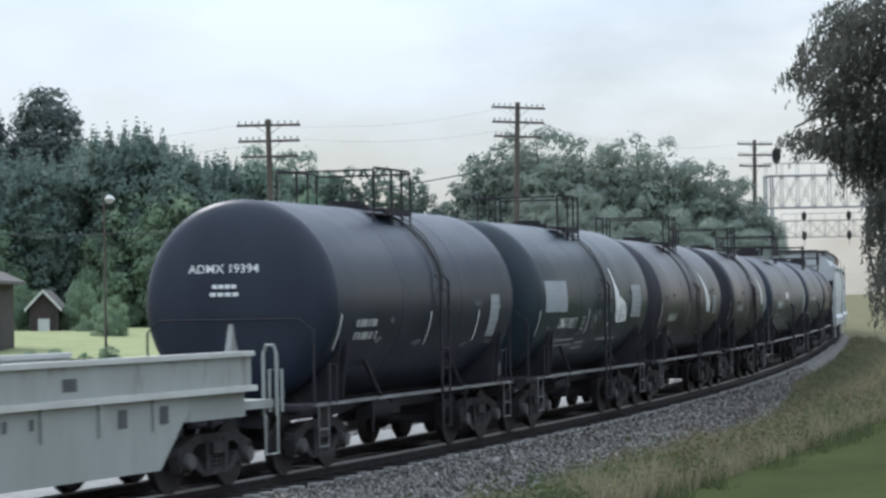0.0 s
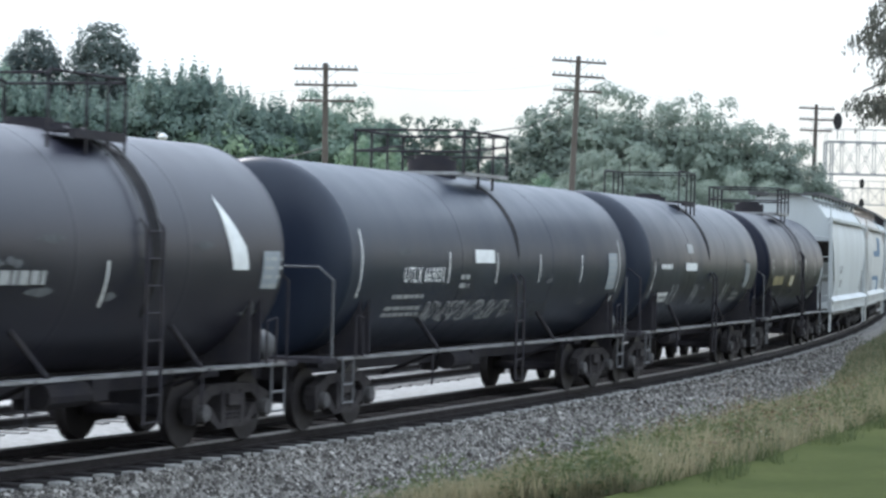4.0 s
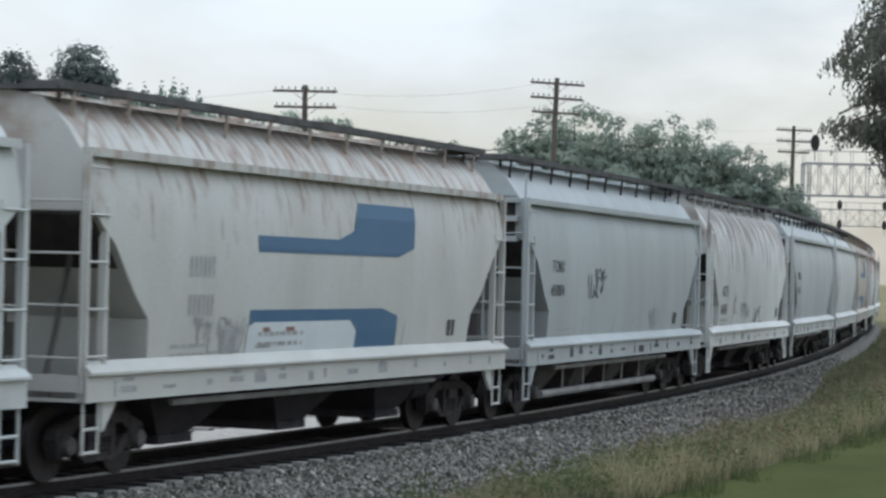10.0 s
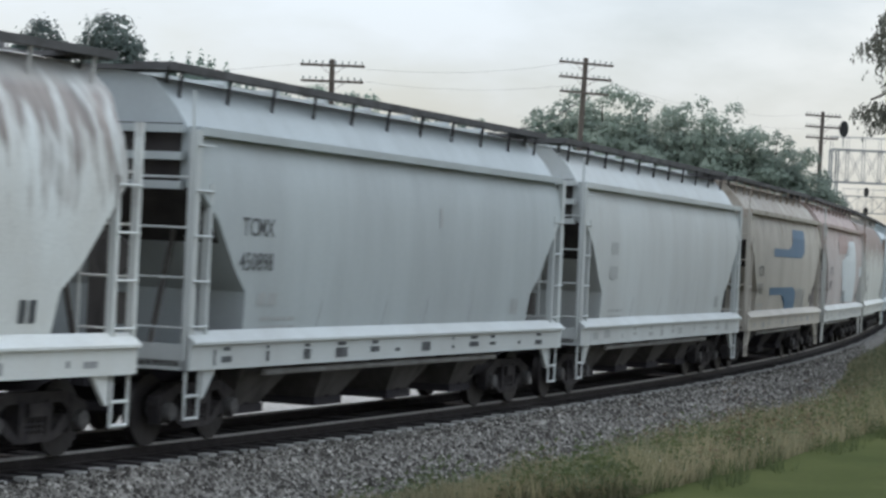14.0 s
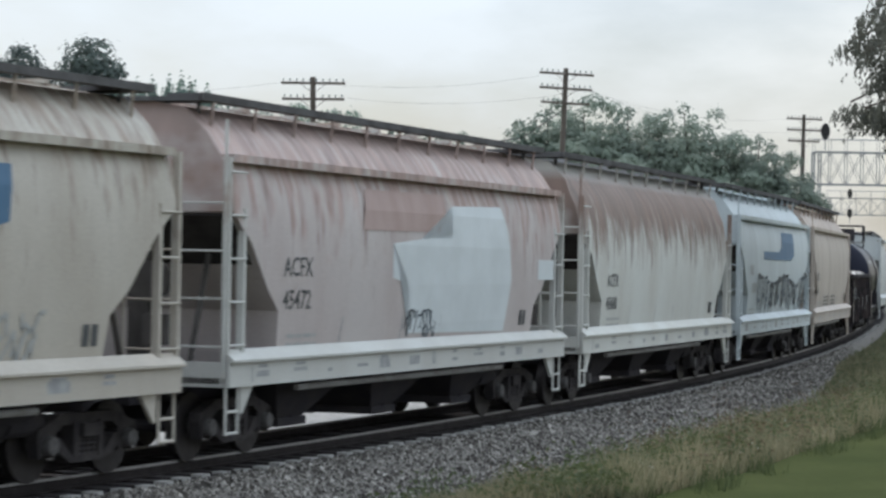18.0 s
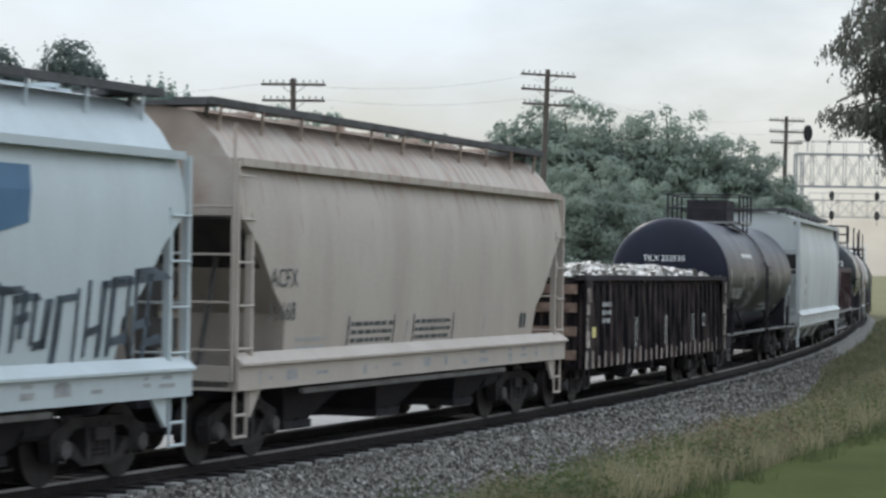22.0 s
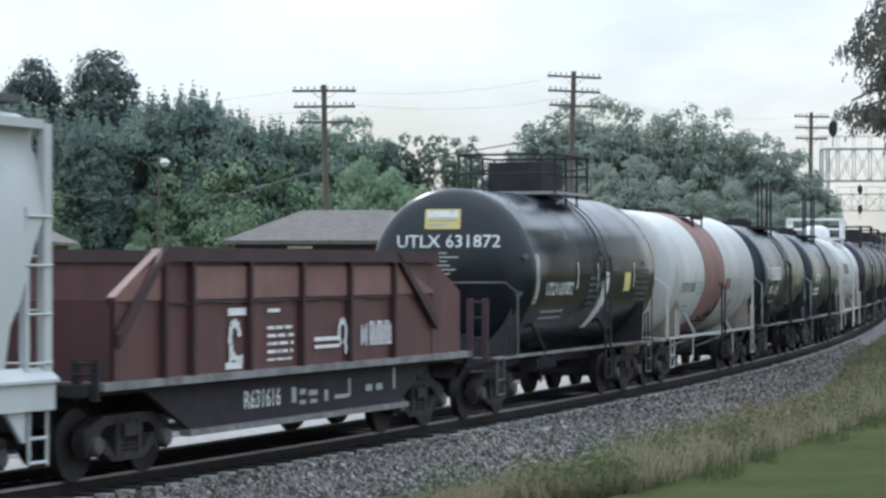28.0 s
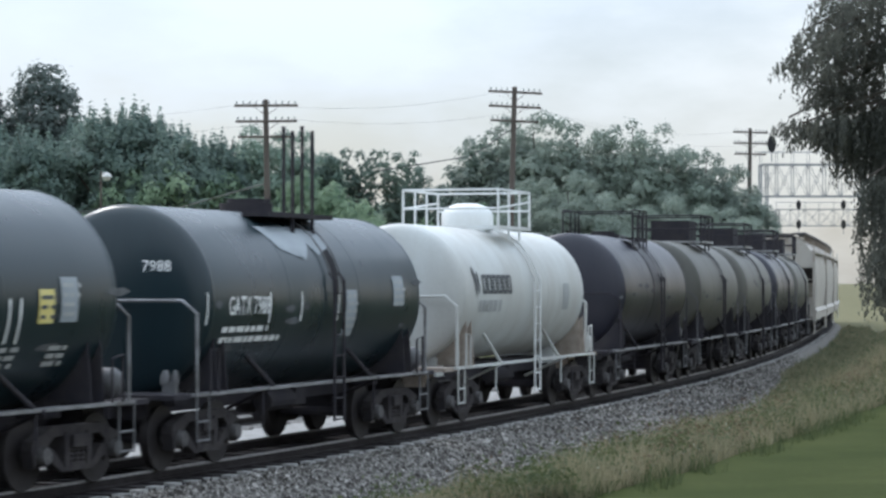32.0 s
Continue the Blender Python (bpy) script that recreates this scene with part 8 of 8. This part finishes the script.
# each bough: how far out its tip reaches, its height, the depth of its cushion of twigs, how far its strings hang, strings in number
BOUGHS = [(10.75, 10.0, 0.5, 0.6, 90), (10.35, 9.25, 0.4, 0.5, 80), (9.95, 8.55, 0.28, 0.5, 70), (10.15, 8.15, 0.3, 0.6, 60), (10.5, 8.9, 0.5, 0.9, 120), (10.9, 9.5, 0.6, 0.8, 130), (11.3, 8.7, 0.6, 1.0, 150),
          (11.5, 9.8, 0.7, 0.9, 150), (12.2, 9.0, 0.8, 1.2, 170), (12.0, 10.4, 0.8, 1.0, 150), (13.0, 9.8, 0.9, 1.2, 160), (13.2, 8.4, 0.8, 1.4, 160), (10.45, 7.75, 0.25, 0.7, 50), (10.9, 7.9, 0.35, 1.0, 70), (11.6, 7.9, 0.5, 1.3, 90),
          (9.92, 6.95, 0.2, 0.45, 45), (10.15, 6.75, 0.25, 0.7, 60), (10.55, 6.85, 0.3, 1.0, 70), (11.0, 6.9, 0.3, 1.5, 80), (11.45, 7.0, 0.3, 2.3, 90), (11.9, 7.0, 0.4, 2.8, 110), (12.4, 7.2, 0.5, 3.0, 120), (13.0, 7.0, 0.6, 3.0, 130), (13.6, 7.6, 0.8, 2.0, 130),
          (11.7, 5.3, 0.2, 1.9, 50), (12.0, 4.9, 0.25, 2.3, 60), (11.95, 3.7, 0.2, 1.3, 34), (12.3, 5.4, 0.3, 2.2, 56), (12.2, 3.0, 0.2, 1.2, 34), (12.6, 4.2, 0.3, 2.2, 60), (12.7, 5.8, 0.4, 2.4, 80), (13.0, 3.6, 0.4, 2.0, 80), (13.3, 5.2, 0.5, 2.8, 110), (13.9, 4.2, 0.6, 2.6, 110),
          (12.0, 3.5, 0.2, 1.7, 40), (12.3, 2.7, 0.2, 1.2, 40), (12.5, 4.1, 0.3, 2.3, 60), (12.8, 3.0, 0.3, 1.6, 60), (13.1, 4.8, 0.4, 2.6, 80), (13.2, 2.5, 0.3, 1.1, 50)]
pts, fcs = [], []
for n, (tip, z, deep, drop, strings) in enumerate(BOUGHS):
    ty = 63 + r.uniform(-1.2, 1.2)
    root = Vector((14.6, 63, min(11.5, z + r.uniform(0.0, 0.8))))
    bm = bmesh.new()
    pipe(bm, [root.lerp(Vector((tip + 0.35, ty, z)), u) + Vector((0, 0, 0.5 * math.sin(3.1416 * u))) for u in (0, 0.25, 0.5, 0.75, 1)], 0.03, 5)
    part("limb", bm, "bark", trunk)
    for i in range(int(strings * 1.4)):
        u = r.random() ** 0.8
        x, y = tip + 1.5 * u * (0.4 + deep), ty + r.gauss(0, 0.25 + deep * 0.8)
        top = z + deep * (0.9 * math.sin(min(1.57, u * 2.2)) + r.uniform(-0.9, 0.3)) - 0.25
        long = drop * r.uniform(0.25, 1.0) * (0.6 + 0.4 * u)
        sway = r.uniform(-0.22, 0.05)
        for k in range(int(long / 0.062) + 2):
            f = k * 0.062
            c = Vector((x + sway * f / (long + 0.2) + r.gauss(0, 0.035), y + r.gauss(0, 0.05), top - f + r.gauss(0, 0.02)))
            n_ = Vector((r.gauss(0, 1), r.gauss(0, 1), r.gauss(0, 0.4))).normalized()
            w = Vector((r.gauss(-0.12, 0.4), r.gauss(0, 0.4), -1)).normalized()
            v = n_.cross(w).normalized()
            a = r.uniform(0.035, 0.085)
            q0 = len(pts)
            pts.extend(tuple(q) for q in (c - w * a, c + v * a * 0.45, c + w * a, c - v * a * 0.45))
            fcs.append((q0, q0 + 1, q0 + 2, q0 + 3))
me = bpy.data.meshes.new("crown")
me.from_pydata(pts, [], fcs)
part("crown", me, "leaf_near", near)


# ---- grass and weeds on the near bank ----
def blades(name, label, material_name, count, s0, s1, w0, w1, height, width, seed, leafy_ones=False, dense=None):
    r = random.Random(seed)
    pts, fcs = [], []
    i = 0
    while i < count:
        s = s0 + (s1 - s0) * r.random() ** 1.4
        w = r.uniform(w0, w1)
        clump = noise.noise(Vector((s * 0.7, w * 1.1, seed)))
        i += 1
        if dense is not None and clump < dense:
            continue
        # a verge thickens little by little as it goes away
        if name.startswith("verge"):
            along = min(1.0, (s - s0) / 26)
            if r.random() > along or w < w0 + 1.7 * (1 - along):
                continue
        x, y = on_line(s, w)
        z = rise(w) - 0.02
        # thin and low where it meets the stones
        edge = min(1.0, max(0.0, (w - w0) / 1.3)) if name == "dry_grass" else 1.0
        if r.random() > 0.25 + edge:
            continue
        hgt = (0.35 + 0.65 * edge) * height * r.uniform(0.5, 1.25) * (0.7 + 1.1 * max(0, clump))
        a = r.random() * 6.28
        lean = Vector((math.cos(a), math.sin(a), 0)) * hgt * r.uniform(0.1, 0.5)
        side = Vector((-math.sin(a + 0.7), math.cos(a + 0.7), 0)) * width * r.uniform(0.6, 1.4) * (1 + s / 90)
        b = Vector((x, y, z))
        k = len(pts)
        if leafy_ones:
            for q in range(5):
                c = b + lean * (q / 5) + Vector((r.gauss(0, 0.06), r.gauss(0, 0.06), hgt * (0.25 + 0.75 * q / 5)))
                u = Vector((r.gauss(0, 1), r.gauss(0, 1), r.gauss(0.2, 0.5))).normalized() * width
                v = Vector((r.gauss(0, 1), r.gauss(0, 1), r.gauss(0, 0.5))).normalized() * width * 0.5
                k = len(pts)
                pts.extend(tuple(p) for p in (c - u, c + v, c + u, c - v))
                fcs.append((k, k + 1, k + 2, k + 3))
        else:
            pts.extend(tuple(p) for p in (b - side, b + side, b + lean * 0.4 + side * 0.7 + Vector((0, 0, hgt * 0.6)), b + lean * 0.4 - side * 0.7 + Vector((0, 0, hgt * 0.6)), b + lean + Vector((0, 0, hgt))))
            fcs.extend(((k, k + 1, k + 2, k + 3), (k + 3, k + 2, k + 4)))
    me = bpy.data.meshes.new(name)
    me.from_pydata(pts, [], fcs)
    me.materials.append(M[material_name])
    return tagged(new(name, me), label, "grass", kind="stuff")


blades("dry_grass", "tall straw-coloured grass on the bank", "dry_grass", 78000, -9, 110, 3.35, 7.35, 0.52, 0.012, 1)
blades("verge_grass", "straw grass growing up to the far ballast", "dry_grass", 26000, 22, 130, 1.75, 3.7, 0.34, 0.012, 6)
blades("verge_weeds", "low olive weeds growing up to the far ballast", "weed", 5000, 24, 120, 1.7, 3.9, 0.34, 0.05, 7, True, dense=-0.1)
blades("green_grass", "green grass growing through the straw", "weed", 12000, -9, 110, 4.0, 7.3, 0.30, 0.013, 2, dense=-0.1)
blades("weeds", "leafy green weeds in clumps on the bank", "weed", 12000, -9, 100, 3.8, 7.1, 0.50, 0.05, 3, True, dense=0.10)
blades("tall_weeds", "darker tall weeds along the lawn's edge", "weed_dark", 12000, -9, 100, 5.7, 7.35, 0.66, 0.045, 4, True, dense=0.02)
blades("brown_weeds", "tall red-brown dock gone to seed on the bank", "weed_brown", 9000, -6, 70, 4.6, 7.3, 0.74, 0.030, 11, True, dense=0.16)
blades("wild_flowers", "sparse pale flowers among the weeds", "flower", 420, -9, 30, 3.4, 7.2, 0.55, 0.022, 12, True, dense=0.0)
blades("edge_tufts", "ragged grass tufts leaning over the lawn's edge", "weed_dark", 8000, -9, 100, 6.9, 7.9, 0.38, 0.008, 13, dense=-0.06)
blades("meadow_weeds", "low weeds at the edge of the far ballast", "weed", 2600, 40, 110, -14.5, -11.0, 0.55, 0.07, 8, True, dense=-0.1)


def motions():
    """Every car rolls along the line at the train's pace."""
    for car, middle, truck in TRAIN:
        rows = []
        for i in range(33):
            t = float(i)
            s = middle - SPEED * (t - 16) - SLOWING * (t - 16) ** 2
            ax, ay = on_line(s - truck)
            bx, by = on_line(s + truck)
            rows.append((t, pose((ax + bx) / 2, (ay + by) / 2, 0, 0, 0, math.degrees(math.atan2(by - ay, bx - ax)))))
        walk(car, rows)
    # the wheels roll: all that sit alike in their trucks turn alike
    for (dx, y, turn), wheels in WHEELS.items():
        rows = []
        for i in range(641):
            t = i * 0.05
            gone = SPEED * t + SLOWING * ((t - 16) ** 2 - 256)
            rows.append((t, pose(dx, y, 0.43, 0, -math.degrees(gone / 0.43) % 360, 0) @ pose(0, 0, 0, 0, 0, turn)))
        walk(wheels[0], rows)
        keyed = wheels[0].animation_data
        for other in wheels[1:]:
            other.rotation_mode = "QUATERNION"
            own = other.animation_data_create()
            own.action = keyed.action
            own.action_slot = keyed.action_slot


motions()
